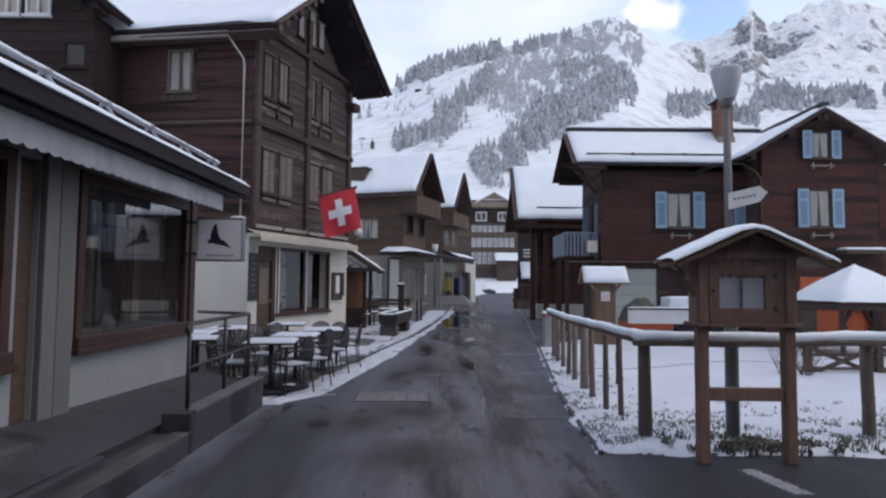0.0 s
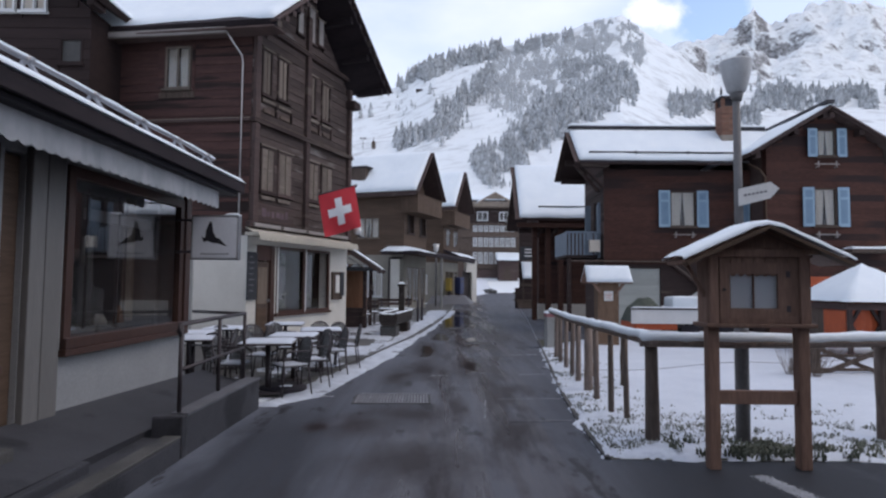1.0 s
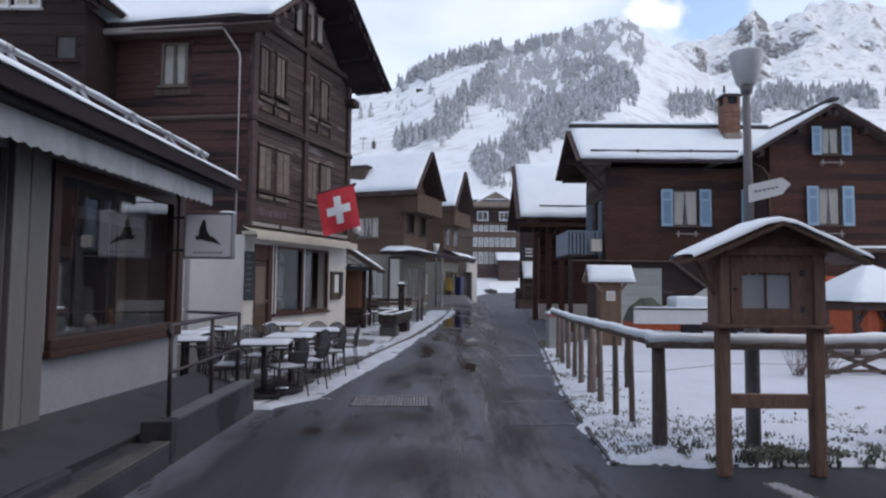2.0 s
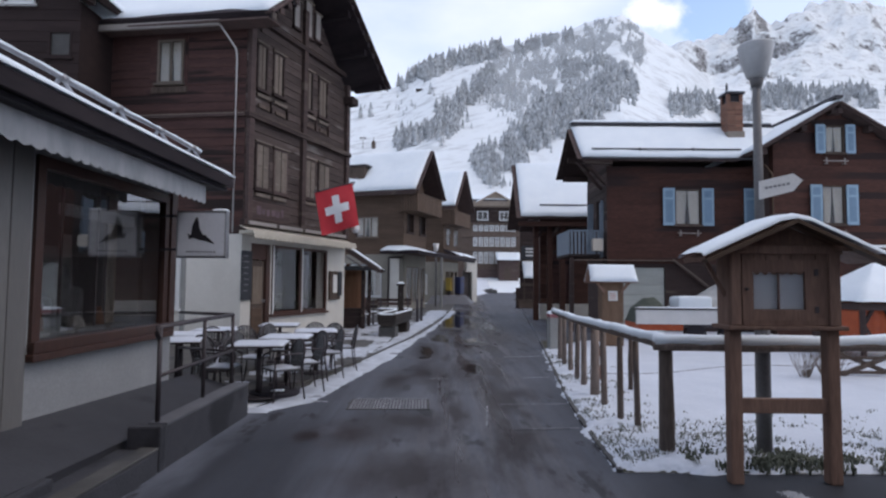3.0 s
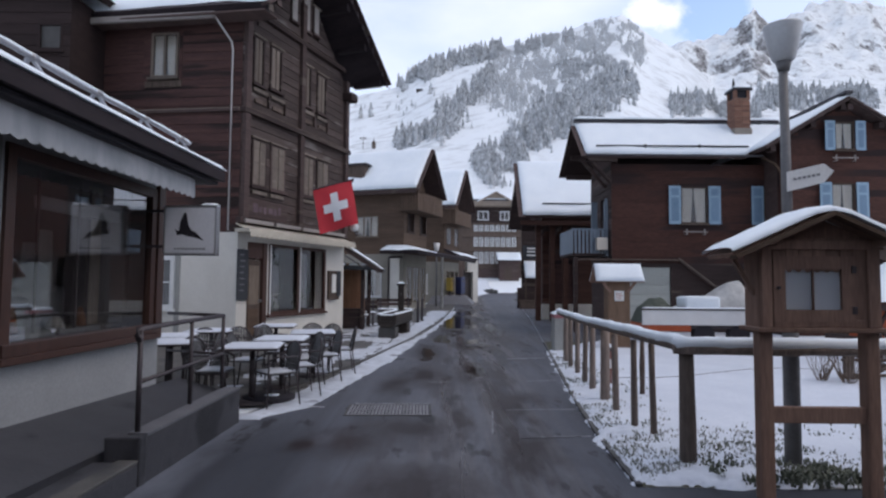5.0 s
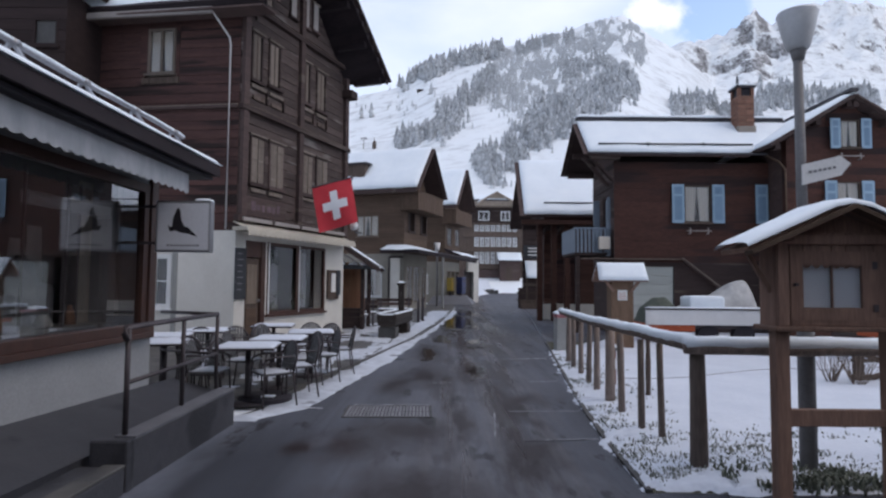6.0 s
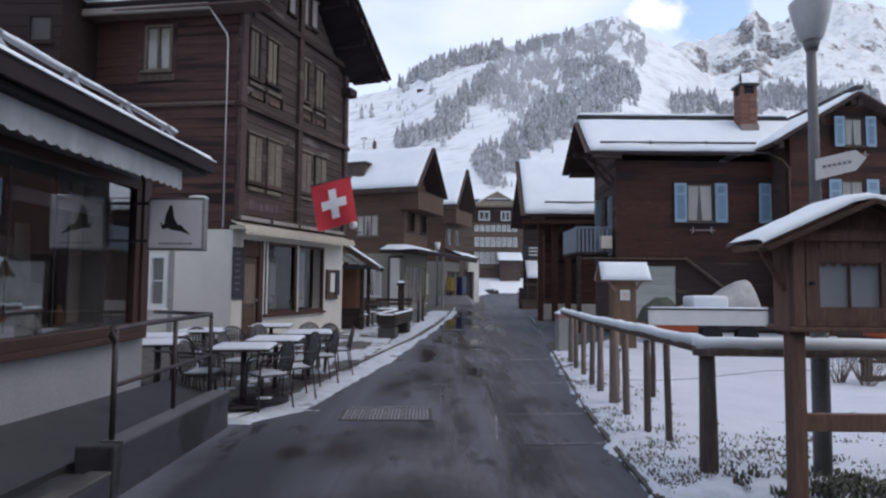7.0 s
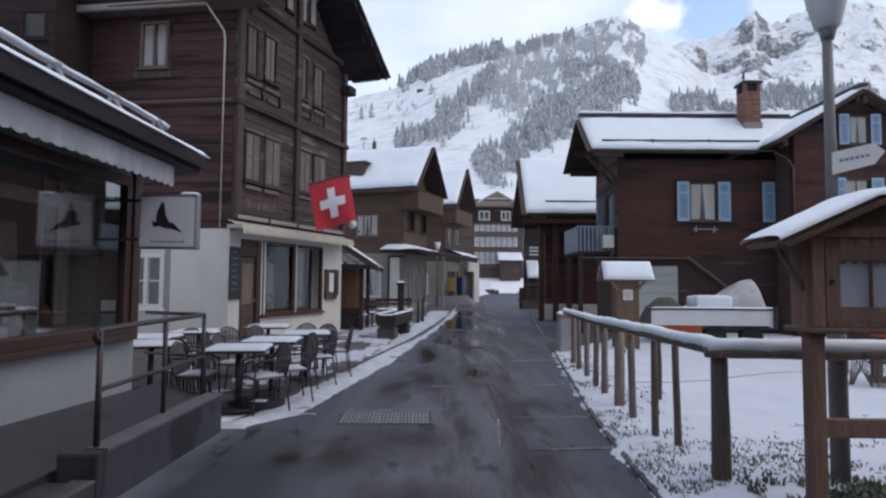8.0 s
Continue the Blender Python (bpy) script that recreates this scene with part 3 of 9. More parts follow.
def box(bm, x0, y0, z0, x1, y1, z1, bev=0.0):
    vs = [bm.verts.new(p) for p in ((x0, y0, z0), (x1, y0, z0), (x1, y1, z0), (x0, y1, z0), (x0, y0, z1), (x1, y0, z1), (x1, y1, z1), (x0, y1, z1))]
    fs = [bm.faces.new([vs[i] for i in q]) for q in ((3, 2, 1, 0), (4, 5, 6, 7), (0, 1, 5, 4), (1, 2, 6, 5), (2, 3, 7, 6), (3, 0, 4, 7))]
    if bev:
        es = {e for f in fs for e in f.edges}
        bmesh.ops.bevel(bm, geom=list(es), offset=bev, segments=2, affect="EDGES", profile=0.6)
    return bm


def boxed(x0, y0, z0, x1, y1, z1, bev=0.0):
    return box(fresh(), x0, y0, z0, x1, y1, z1, bev)


def beam(bm, p, q, w, h, up=(0, 0, 1)):
    """A bar of section w x h from p to q."""
    p, q = Vector(p), Vector(q)
    d = (q - p).normalized()
    side = d.cross(Vector(up))
    if side.length < 1e-4:
        side = d.cross(Vector((0, 1, 0)))
    side.normalize()
    top = side.cross(d).normalized()
    ring = []
    for c in (p, q):
        ring.append([bm.verts.new(c + side * (a * w / 2) + top * (b * h / 2)) for a, b in ((-1, -1), (1, -1), (1, 1), (-1, 1))])
    for i in range(4):
        bm.faces.new((ring[0][i], ring[0][(i + 1) % 4], ring[1][(i + 1) % 4], ring[1][i]))
    bm.faces.new(ring[0][::-1])
    bm.faces.new(ring[1])
    return bm


def tube(bm, pts, radii, seg=10, caps=True, rough=0.0):
    """A round bar along points, with a radius at each."""
    pts = [Vector(p) for p in pts]
    if not hasattr(radii, "__len__"):
        radii = [radii] * len(pts)
    rings = []
    for i, c in enumerate(pts):
        d = (pts[min(i + 1, len(pts) - 1)] - pts[max(i - 1, 0)]).normalized()
        side = d.cross(Vector((0, 0, 1)))
        if side.length < 1e-3:
            side = Vector((1, 0, 0))
        side.normalize()
        top = side.cross(d).normalized()
        rings.append([bm.verts.new(c + (side * math.cos(a) + top * math.sin(a)) * radii[i] * (1 + rough * (random.random() - 0.5))) for a in (2 * math.pi * k / seg for k in range(seg))])
    for a, b in zip(rings, rings[1:]):
        for k in range(seg):
            bm.faces.new((a[k], a[(k + 1) % seg], b[(k + 1) % seg], b[k]))
    if caps:
        bm.faces.new(rings[0][::-1])
        bm.faces.new(rings[-1])
    return bm


def slab(bm, a, b, c, d, th):
    """A plate with the corners a b c d, th thick below its face."""
    a, b, c, d = (Vector(p) for p in (a, b, c, d))
    nrm = (b - a).cross(d - a).normalized()
    if nrm.z < 0:
        nrm = -nrm
    tops = [bm.verts.new(p) for p in (a, b, c, d)]
    bots = [bm.verts.new(p - nrm * th) for p in (a, b, c, d)]
    bm.faces.new(tops)
    bm.faces.new(bots[::-1])
    for i in range(4):
        bm.faces.new((tops[i], bots[i], bots[(i + 1) % 4], tops[(i + 1) % 4]))
    return bm


def snow_layer(a, b, c, d, th, nu=28, nv=12, rag=0.05, seed=0.0):
    """A snow cover over the plate a b (eave) c d (ridge): soft rounded rim, uneven top and a wavy edge."""
    a, b, c, d = (Vector(p) for p in (a, b, c, d))
    nrm = (b - a).cross(d - a).normalized()
    if nrm.z < 0:
        nrm = -nrm
    bm = fresh()
    top, bot = [], []
    wid, dep = (b - a).length, (d - a).length
    for j in range(nv + 1):
        rt, rb = [], []
        for i in range(nu + 1):
            u, v = i / nu, j / nv
            e = min(u * wid, (1 - u) * wid, v * dep, (1 - v) * dep * 1.0 + 0.0)
            p = (a * (1 - u) + b * u) * (1 - v) + (d * (1 - u) + c * u) * v
            q = p + (d - a).normalized() * (noise.noise(Vector((u * wid * 1.3 + seed, 7.0, v))) * rag * (1 - v))
            h = th * (1 - math.exp(-e / (th * 0.6 + 1e-4)) * 0.72) * (1 + 0.35 * noise.noise(Vector((p.x * 0.9 + seed, p.y * 0.9, p.z * 0.9))))
            rt.append(bm.verts.new(q + nrm * h))
            rb.append(bm.verts.new(q + nrm * 0.004))
        top.append(rt)
        bot.append(rb)
    for j in range(nv):
        for i in range(nu):
            bm.faces.new((top[j][i], top[j][i + 1], top[j + 1][i + 1], top[j + 1][i]))
    rim = [(0, i) for i in range(nu + 1)] + [(j, nu) for j in range(1, nv + 1)] + [(nv, i) for i in range(nu - 1, -1, -1)] + [(j, 0) for j in range(nv - 1, 0, -1)]
    for (j0, i0), (j1, i1) in zip(rim, rim[1:] + rim[:1]):
        bm.faces.new((top[j0][i0], bot[j0][i0], bot[j1][i1], top[j1][i1]))
    loose = [v for row in bot for v in row if not v.link_faces]
    bmesh.ops.delete(bm, geom=loose, context="VERTS")
    return bm


def snow_field(x0, x1, y0, y1, step, depth, base=0.004):
    """Ground snow on a fine grid: depth(x, y) in metres, bare where it is zero or less."""
    nx, ny = int((x1 - x0) / step) + 1, int((y1 - y0) / step) + 1
    verts, faces, index = [], [], {}
    lay = [[depth(x0 + i * step, y0 + j * step) for i in range(nx + 1)] for j in range(ny + 1)]
    for j in range(ny):
        for i in range(nx):
            if max(lay[j][i], lay[j][i + 1], lay[j + 1][i], lay[j + 1][i + 1]) <= -base - 0.004:
                continue
            quad = []
            for jj, ii in ((j, i), (j, i + 1), (j + 1, i + 1), (j + 1, i)):
                if (jj, ii) not in index:
                    index[jj, ii] = len(verts)
                    verts.append((x0 + ii * step, y0 + jj * step, base + max(lay[jj][ii], -0.022)))
                quad.append(index[jj, ii])
            faces.append(quad)
    me = bpy.data.meshes.new("snow")
    me.from_pydata(verts, [], faces)
    bm = fresh()
    bm.from_mesh(me)
    bpy.data.meshes.remove(me)
    return bm


def wall_panel(w, h, th, holes=()):
    """An upright wall along x from 0 to w, face at y = 0, th thick behind, with openings (x0, z0, x1, z1) through it: one closed skin."""
    bm = fresh()
    xs = sorted({0.0, w, *[v for o in holes for v in (o[0], o[2])]})
    zs = sorted({0.0, h, *[v for o in holes for v in (o[1], o[3])]})
    solid = lambda i, k: 0 <= i < len(xs) - 1 and 0 <= k < len(zs) - 1 and not any(
        o[0] < (xs[i] + xs[i + 1]) / 2 < o[2] and o[1] < (zs[k] + zs[k + 1]) / 2 < o[3] for o in holes)
    made = {}

    def at(i, k, y):
        if (i, k, y) not in made:
            made[i, k, y] = bm.verts.new((xs[i], y, zs[k]))
        return made[i, k, y]

    for i in range(len(xs) - 1):
        for k in range(len(zs) - 1):
            if not solid(i, k):
                continue
            bm.faces.new((at(i, k, 0), at(i + 1, k, 0), at(i + 1, k + 1, 0), at(i, k + 1, 0)))
            bm.faces.new((at(i, k, th), at(i, k + 1, th), at(i + 1, k + 1, th), at(i + 1, k, th)))
            for di, dk, p, q in ((-1, 0, (i, k), (i, k + 1)), (1, 0, (i + 1, k), (i + 1, k + 1)), (0, -1, (i, k), (i + 1, k)), (0, 1, (i, k + 1), (i + 1, k + 1))):
                if not solid(i + di, k + dk):
                    bm.faces.new((at(*p, 0), at(*q, 0), at(*q, th), at(*p, th)))
    return bm


def boards(parent, x0, x1, z0, z1, height, depth, material, holes=(), gable=None, name="plank", m=None, seed=1, top=None):
    """Horizontal boards on a wall face at y = 0 (they stand proud towards -y), cut at openings and under a gable."""
    rnd = random.Random(seed)
    rows = max(1, round((z1 - z0) / height))
    step = (z1 - z0) / rows
    made = []
    for k in range(rows):
        a, b = z0 + k * step, z0 + (k + 1) * step
        lo, hi = x0, x1
        if gable:
            gx, gz, slope = gable
            half = (gz - b) / slope
            if half <= 0.1:
                continue
            lo, hi = max(lo, gx - half), min(hi, gx + half)
        cuts = sorted((o[0], o[2]) for o in holes if o[1] < b - 0.02 and o[3] > a + 0.02)
        spans, cur = [], lo
        for c0, c1 in cuts:
            if c0 > cur:
                spans.append((cur, min(c0, hi)))
            cur = max(cur, c1)
        if cur < hi:
            spans.append((cur, hi))
        for s0, s1 in spans:
            if s1 - s0 < 0.04:
                continue
            p = depth * (0.75 + 0.5 * rnd.random())
            bm = fresh()
            tilt = 0.006 * (rnd.random() - 0.5)
            v = [bm.verts.new(q) for q in ((s0 + 0.003, -p, a + 0.006), (s1 - 0.003, -p, a + 0.006 + tilt), (s1 - 0.003, -p * 0.8, b - 0.006), (s0 + 0.003, -p * 0.8, b - 0.006),
                                           (s0 + 0.003, 0.0, a), (s1 - 0.003, 0.0, a), (s1 - 0.003, 0.0, b), (s0 + 0.003, 0.0, b))]
            for q in ((0, 1, 2, 3), (0, 4, 5, 1), (1, 5, 6, 2), (2, 6, 7, 3), (3, 7, 4, 0)):
                bm.faces.new([v[i] for i in q])
            ob = part(name, bm, material, parent, recalc=False)
            if m:
                ob.matrix_local = m
            made.append(ob)
    return made


def window(parent, x0, z0, x1, z1, m=None, y=0.0, wood=None, mullions=1, bars=0, curtain=False, shutter=None, sh_w=0.35, sill=True, glass=True, backing=0.25, rim=0.055, label=""):
    """A window on a wall face at y: casing, sash bars, pane, a dark sheet painted for the room's shade, optional
    curtains, shutters and sill.
    """
    wood = wood or M_WHITEPAINT
    win = tagged(new("window"), label)
    win.parent = parent
    win.matrix_local = (m or Matrix()) @ pose(x0, y, z0)
    w, h = x1 - x0, z1 - z0
    cols, rws = [rim], [rim]
    for k in range(mullions):
        c = w * (k + 1) / (mullions + 1)
        cols += [c - rim * 0.4, c + rim * 0.4]
    for k in range(bars):
        c = h * (k + 1) / (bars + 1)
        rws += [c - 0.016, c + 0.016]
    cols, rws = cols + [w - rim], rws + [h - rim]
    bm = wall_panel(w, h, 0.08, [(a, c, b, d) for a, b in zip(cols[::2], cols[1::2]) for c, d in zip(rws[::2], rws[1::2])])
    bmesh.ops.translate(bm, verts=bm.verts[:], vec=(0, -0.03, 0))
    part("window_casing", bm, wood, win)
    if glass:
        pane = part("pane", boxed(rim * 0.6, 0.012, rim * 0.6, w - rim * 0.6, 0.018, h - rim * 0.6), M_GLASS, win)
        pane.visible_shadow = False
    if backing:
        # flat sheet whose dark colour stands for the unlit room
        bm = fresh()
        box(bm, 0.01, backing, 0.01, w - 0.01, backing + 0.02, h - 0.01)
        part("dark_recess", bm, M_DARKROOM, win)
    if curtain:
        for s0, s1 in ((rim, w * 0.485), (w * 0.515, w - rim)):
            bm = fresh()
            n = 14
            for i in range(n):
                xa, xb = s0 + (s1 - s0) * i / n, s0 + (s1 - s0) * (i + 1) / n
                ya, yb = 0.045 + 0.016 * math.sin(i * 1.9), 0.045 + 0.016 * math.sin((i + 1) * 1.9)
                outer = s0 if s0 < w / 2 - 0.01 and s1 < w / 2 else s1
                swag = ((rim, 0.80), (rim + (h - 2 * rim) * 0.35, 0.88), (rim + (h - 2 * rim) * 0.75, 0.97), (h - rim, 1.0))
                for (za, fa), (zb, fb) in zip(swag, swag[1:]):
                    bm.faces.new([bm.verts.new(p) for p in ((outer + (xa - outer) * fa, ya, za), (outer + (xb - outer) * fa, yb, za), (outer + (xb - outer) * fb, yb, zb), (outer + (xa - outer) * fb, ya, zb))])
            bmesh.ops.remove_doubles(bm, verts=bm.verts[:], dist=1e-4)
            part("curtain", bm, M_CURTAIN, win, smooth=True)
    if shutter:
        for s0 in (-sh_w - 0.02, w + 0.02):
            bm = fresh()
            box(bm, s0, -0.085, -0.03, s0 + sh_w, -0.055, h + 0.03, 0.006)
            leaf = part("shutter", bm, shutter, win)
            leaf["label"] = "pale blue panelled shutter"
            for a0, a1 in ((0.06, 0.70), (0.76, 0.95)):
                o = part("shutter_panel", boxed(s0 + 0.07, -0.0885, h * a0, s0 + sh_w - 0.07, -0.0845, h * a1), M_BLUEDEEP, None)
                o.parent = win
    if sill:
        part("window_sill", boxed(-0.05, -0.09, -0.06, w + 0.05, 0.03, 0.0, 0.008), wood, win)
    return win


def gable_wall(w, z0, zc, rise_x, th):
    """A triangular wall top from x 0 to w, base z0, peak zc at rise_x."""
    bm = fresh()
    a = [bm.verts.new(p) for p in ((0, 0, z0), (w, 0, z0), (rise_x, 0, zc))]
    b = [bm.verts.new(p) for p in ((0, th, z0), (w, th, z0), (rise_x, th, zc))]
    bm.faces.new(a)
    bm.faces.new(b[::-1])
    for i in range(3):
        bm.faces.new((a[i], b[i], b[(i + 1) % 3], a[(i + 1) % 3]))
    return bm




# ---- land: village floor, valley side and mountains in one sheet ----
def ramp_at(x, xs, ys):
    return float(np.interp(x, xs, ys))


NEAR_U = (-2.0, -0.6, -0.16, -0.08, -0.02, 0.06, 0.10, 0.16, 0.21, 0.26, 0.30, 0.35, 0.40, 0.46, 0.80, 2.0)
NEAR_V = (0.25, 0.26, 0.315, 0.338, 0.377, 0.402, 0.408, 0.420, 0.436, 0.452, 0.464, 0.428, 0.400, 0.345, 0.338, 0.27)
FAR_U = (-2.0, 0.2, 0.36, 0.42, 0.455, 0.49, 0.512, 0.530, 0.545, 0.558, 0.585, 0.62, 0.72, 0.80, 2.0)
FAR_V = (0.15, 0.25, 0.385, 0.417, 0.428, 0.456, 0.484, 0.494, 0.480, 0.468, 0.492, 0.508, 0.515, 0.50, 0.3)


def height(x, y):
    r = math.hypot(x, y)
    if r < 70:
        return -0.03
    front = y / r
    u = x / max(y, 0.15 * r)
    p = Vector((x * 0.004, y * 0.004, 0.3))
    rough = noise.fractal(p, 1.0, 2.1, 6)
    near = 900 * ramp_at(u, NEAR_U, NEAR_V)
    s = min(max((y - 105) / 795, 0), 1.3)
    lift = s * (0.72 + 0.28 * s) if s < 1 else 1.0 - (s - 1) * 0.9
    h = near * lift + rough * 9 * min(s * 3, 1)
    s2 = min(max((y - 880) / 1320, 0), 1.25)
    v_far = ramp_at(u, FAR_U, FAR_V)
    v_near = near / 900
    rug = noise.fractal(Vector((x * 0.0032, y * 0.0032, 4.7)), 0.9, 2.1, 5)
    ridge = abs(noise.noise(Vector((x * 0.005, y * 0.005, 9.1))))
    h2 = y * (v_near - 0.03 + (v_far - v_near + 0.03) * min(s2, 1) ** 0.85) - max(s2 - 1, 0) * 1500
    crag = abs(noise.noise(Vector((x * 0.013, y * 0.013, 2.2)))) * 60 + abs(noise.noise(Vector((x * 0.03, y * 0.03, 5.2)))) * 25
    h2 -= crag * min(s2 * 1.6, 1) * min(max((u - 0.40) / 0.06, 0), 1)
    spire = math.exp(-((u - 0.526) / 0.016) ** 2) + 0.7 * math.exp(-((u - 0.443) / 0.014) ** 2) + 0.5 * math.exp(-((u - 0.575) / 0.02) ** 2)
    h2 += spire * min(s2 * 1.3, 1) * (34 * noise.noise(Vector((x * 0.03, y * 0.012, 7.4))) + 22 * noise.noise(Vector((x * 0.08, y * 0.03, 1.4))))
    h2 += (rug * 55 - ridge * 85) * min(s2 * 1.6, 1) * (1.0 if u > 0.3 else 0.3)
    if y > 880:
        h = max(h, h2)
    h *= min(max((front - 0.1) / 0.35, 0.0), 1.0)
    side = max(r - 140, 0) * 0.16 * min(max((0.5 - front) / 0.4, 0), 1)
    rise = 1.0 * min(max((r - 122) / 20, 0), 1) if y > 0 else 0
    return max(h, side + rough * 4 * min(max(r - 125, 0) / 300, 1), 0) + rise - 0.03


angles = [radians(-38 + 76 * i / 280) for i in range(281)] + [radians(38 + 284 * i / 60) for i in range(1, 60)]
radii = [12, 40, 70, 85, 100, 115] + [115 * (3400 / 115) ** (k / 190) for k in range(1, 191)]
bm = fresh()
centre = bm.verts.new((0, 0, -0.03))
loops = [[bm.verts.new((r * math.sin(a), r * math.cos(a), height(r * math.sin(a), r * math.cos(a)))) for a in angles] for r in radii]
n_a = len(angles)
for i in range(n_a):
    bm.faces.new((centre, loops[0][(i + 1) % n_a], loops[0][i]))
for la, lb in zip(loops, loops[1:]):
    for i in range(n_a):
        bm.faces.new((la[i], la[(i + 1) % n_a], lb[(i + 1) % n_a], lb[i]))
ground = part("ground", bm, M_LAND, None, smooth=True)
tagged(ground, "snow-covered village ground rising to a rocky mountainside", "ground", kind="structure")


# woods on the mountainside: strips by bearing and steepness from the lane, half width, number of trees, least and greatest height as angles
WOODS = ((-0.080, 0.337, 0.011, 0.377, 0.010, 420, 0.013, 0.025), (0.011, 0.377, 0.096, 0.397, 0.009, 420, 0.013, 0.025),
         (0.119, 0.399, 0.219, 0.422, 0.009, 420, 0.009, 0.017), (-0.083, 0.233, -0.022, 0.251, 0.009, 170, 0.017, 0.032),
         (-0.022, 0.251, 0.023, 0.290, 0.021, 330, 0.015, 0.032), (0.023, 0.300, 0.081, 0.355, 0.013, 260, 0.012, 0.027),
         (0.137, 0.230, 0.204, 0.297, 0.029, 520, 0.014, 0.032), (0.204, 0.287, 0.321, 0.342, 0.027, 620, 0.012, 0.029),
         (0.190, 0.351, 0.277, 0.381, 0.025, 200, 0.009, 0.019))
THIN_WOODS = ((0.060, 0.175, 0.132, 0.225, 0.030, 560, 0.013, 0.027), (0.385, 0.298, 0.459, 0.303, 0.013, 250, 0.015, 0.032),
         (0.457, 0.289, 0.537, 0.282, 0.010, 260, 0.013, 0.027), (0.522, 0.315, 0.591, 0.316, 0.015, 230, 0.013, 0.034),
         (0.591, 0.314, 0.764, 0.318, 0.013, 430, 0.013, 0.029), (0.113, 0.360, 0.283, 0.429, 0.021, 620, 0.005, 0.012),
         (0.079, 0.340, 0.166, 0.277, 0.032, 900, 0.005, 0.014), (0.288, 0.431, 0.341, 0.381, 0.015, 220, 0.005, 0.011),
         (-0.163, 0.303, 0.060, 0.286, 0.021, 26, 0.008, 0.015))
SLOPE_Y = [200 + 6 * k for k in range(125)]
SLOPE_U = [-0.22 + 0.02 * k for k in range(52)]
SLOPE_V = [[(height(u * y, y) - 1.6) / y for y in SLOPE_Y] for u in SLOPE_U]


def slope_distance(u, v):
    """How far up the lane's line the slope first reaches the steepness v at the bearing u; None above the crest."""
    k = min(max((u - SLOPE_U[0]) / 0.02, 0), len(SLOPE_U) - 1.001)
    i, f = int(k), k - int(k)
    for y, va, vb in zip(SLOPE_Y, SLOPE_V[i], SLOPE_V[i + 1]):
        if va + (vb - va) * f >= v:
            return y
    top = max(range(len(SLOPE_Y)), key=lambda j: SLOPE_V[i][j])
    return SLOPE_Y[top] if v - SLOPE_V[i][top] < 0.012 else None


def conifers(name, spots, mat, sides=5):
    """Many small firs in one mesh: three ragged tiers of drooping branches on each."""
    rnd = random.Random(5)
    verts, faces = [], []
    for x, y, z, h in spots:
        w = h * (0.19 + 0.09 * rnd.random())
        tiers = 4
        for k in range(tiers):
            z0, z1 = h * (0.06 + 0.23 * k), h * min(0.42 + 0.24 * k, 1.0)
            rad = w * (1 - 0.22 * k)
            o = len(verts)
            verts.append((x, y, z + z1))
            spin = rnd.random() * 6.3
            for i in range(sides * 2):
                a = spin + math.pi * i / sides
                q = rad * (1.0 if i % 2 else 0.45) * (0.75 + 0.5 * rnd.random())
                verts.append((x + q * math.cos(a), y + q * math.sin(a), z + z0 - (0.04 * h if i % 2 else 0)))
            for i in range(sides * 2):
                faces.append((o, o + 1 + i, o + 1 + (i + 1) % (sides * 2)))
    me = bpy.data.meshes.new(name)
    me.from_pydata(verts, [], faces)
    me.materials.append(mat)
    return new(name, me)


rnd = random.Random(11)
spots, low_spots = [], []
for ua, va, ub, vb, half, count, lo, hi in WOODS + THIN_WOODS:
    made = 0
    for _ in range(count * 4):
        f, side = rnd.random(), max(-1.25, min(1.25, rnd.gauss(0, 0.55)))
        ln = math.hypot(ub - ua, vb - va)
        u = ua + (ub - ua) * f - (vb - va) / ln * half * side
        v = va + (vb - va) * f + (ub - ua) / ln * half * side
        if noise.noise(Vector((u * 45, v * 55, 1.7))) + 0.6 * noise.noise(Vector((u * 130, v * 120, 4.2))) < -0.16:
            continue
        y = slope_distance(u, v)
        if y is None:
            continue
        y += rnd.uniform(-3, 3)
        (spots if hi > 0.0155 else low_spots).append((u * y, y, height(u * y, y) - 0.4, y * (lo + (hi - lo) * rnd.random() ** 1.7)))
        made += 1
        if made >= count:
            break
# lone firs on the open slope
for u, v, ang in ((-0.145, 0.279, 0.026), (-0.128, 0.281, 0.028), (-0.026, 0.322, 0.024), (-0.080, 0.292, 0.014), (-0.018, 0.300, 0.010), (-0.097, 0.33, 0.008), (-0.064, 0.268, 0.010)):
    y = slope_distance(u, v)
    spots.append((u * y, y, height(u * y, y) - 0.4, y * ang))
# low scrub that mottles the upper slope
for _ in range(24000):
    u, y = 0.08 + 0.30 * rnd.random(), 480 + 410 * rnd.random()
    z = height(u * y, y)
    v = (z - 1.6) / y
    if v > 0.27 and u < 0.34 - max(0, 0.40 - v) * 0.2 and noise.noise(Vector((u * 55, v * 55, 8.8))) + 0.7 * noise.noise(Vector((u * 150, v * 150, 3.8))) > 0.08:
        low_spots.append((u * y, y, z - 0.8, 2.2 + 3.0 * rnd.random()))
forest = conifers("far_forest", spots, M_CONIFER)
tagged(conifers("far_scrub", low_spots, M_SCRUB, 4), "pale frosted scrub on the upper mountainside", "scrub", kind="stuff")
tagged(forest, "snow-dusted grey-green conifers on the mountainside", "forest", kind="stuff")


# small lift masts, a cabin and a hut on the slope
def on_slope(u, v):
    y = 200.0
    while y < 1000 and (height(u * y, y) - 1.6) / y < v:
        y += 4.0
    return u * y, y, height(u * y, y)


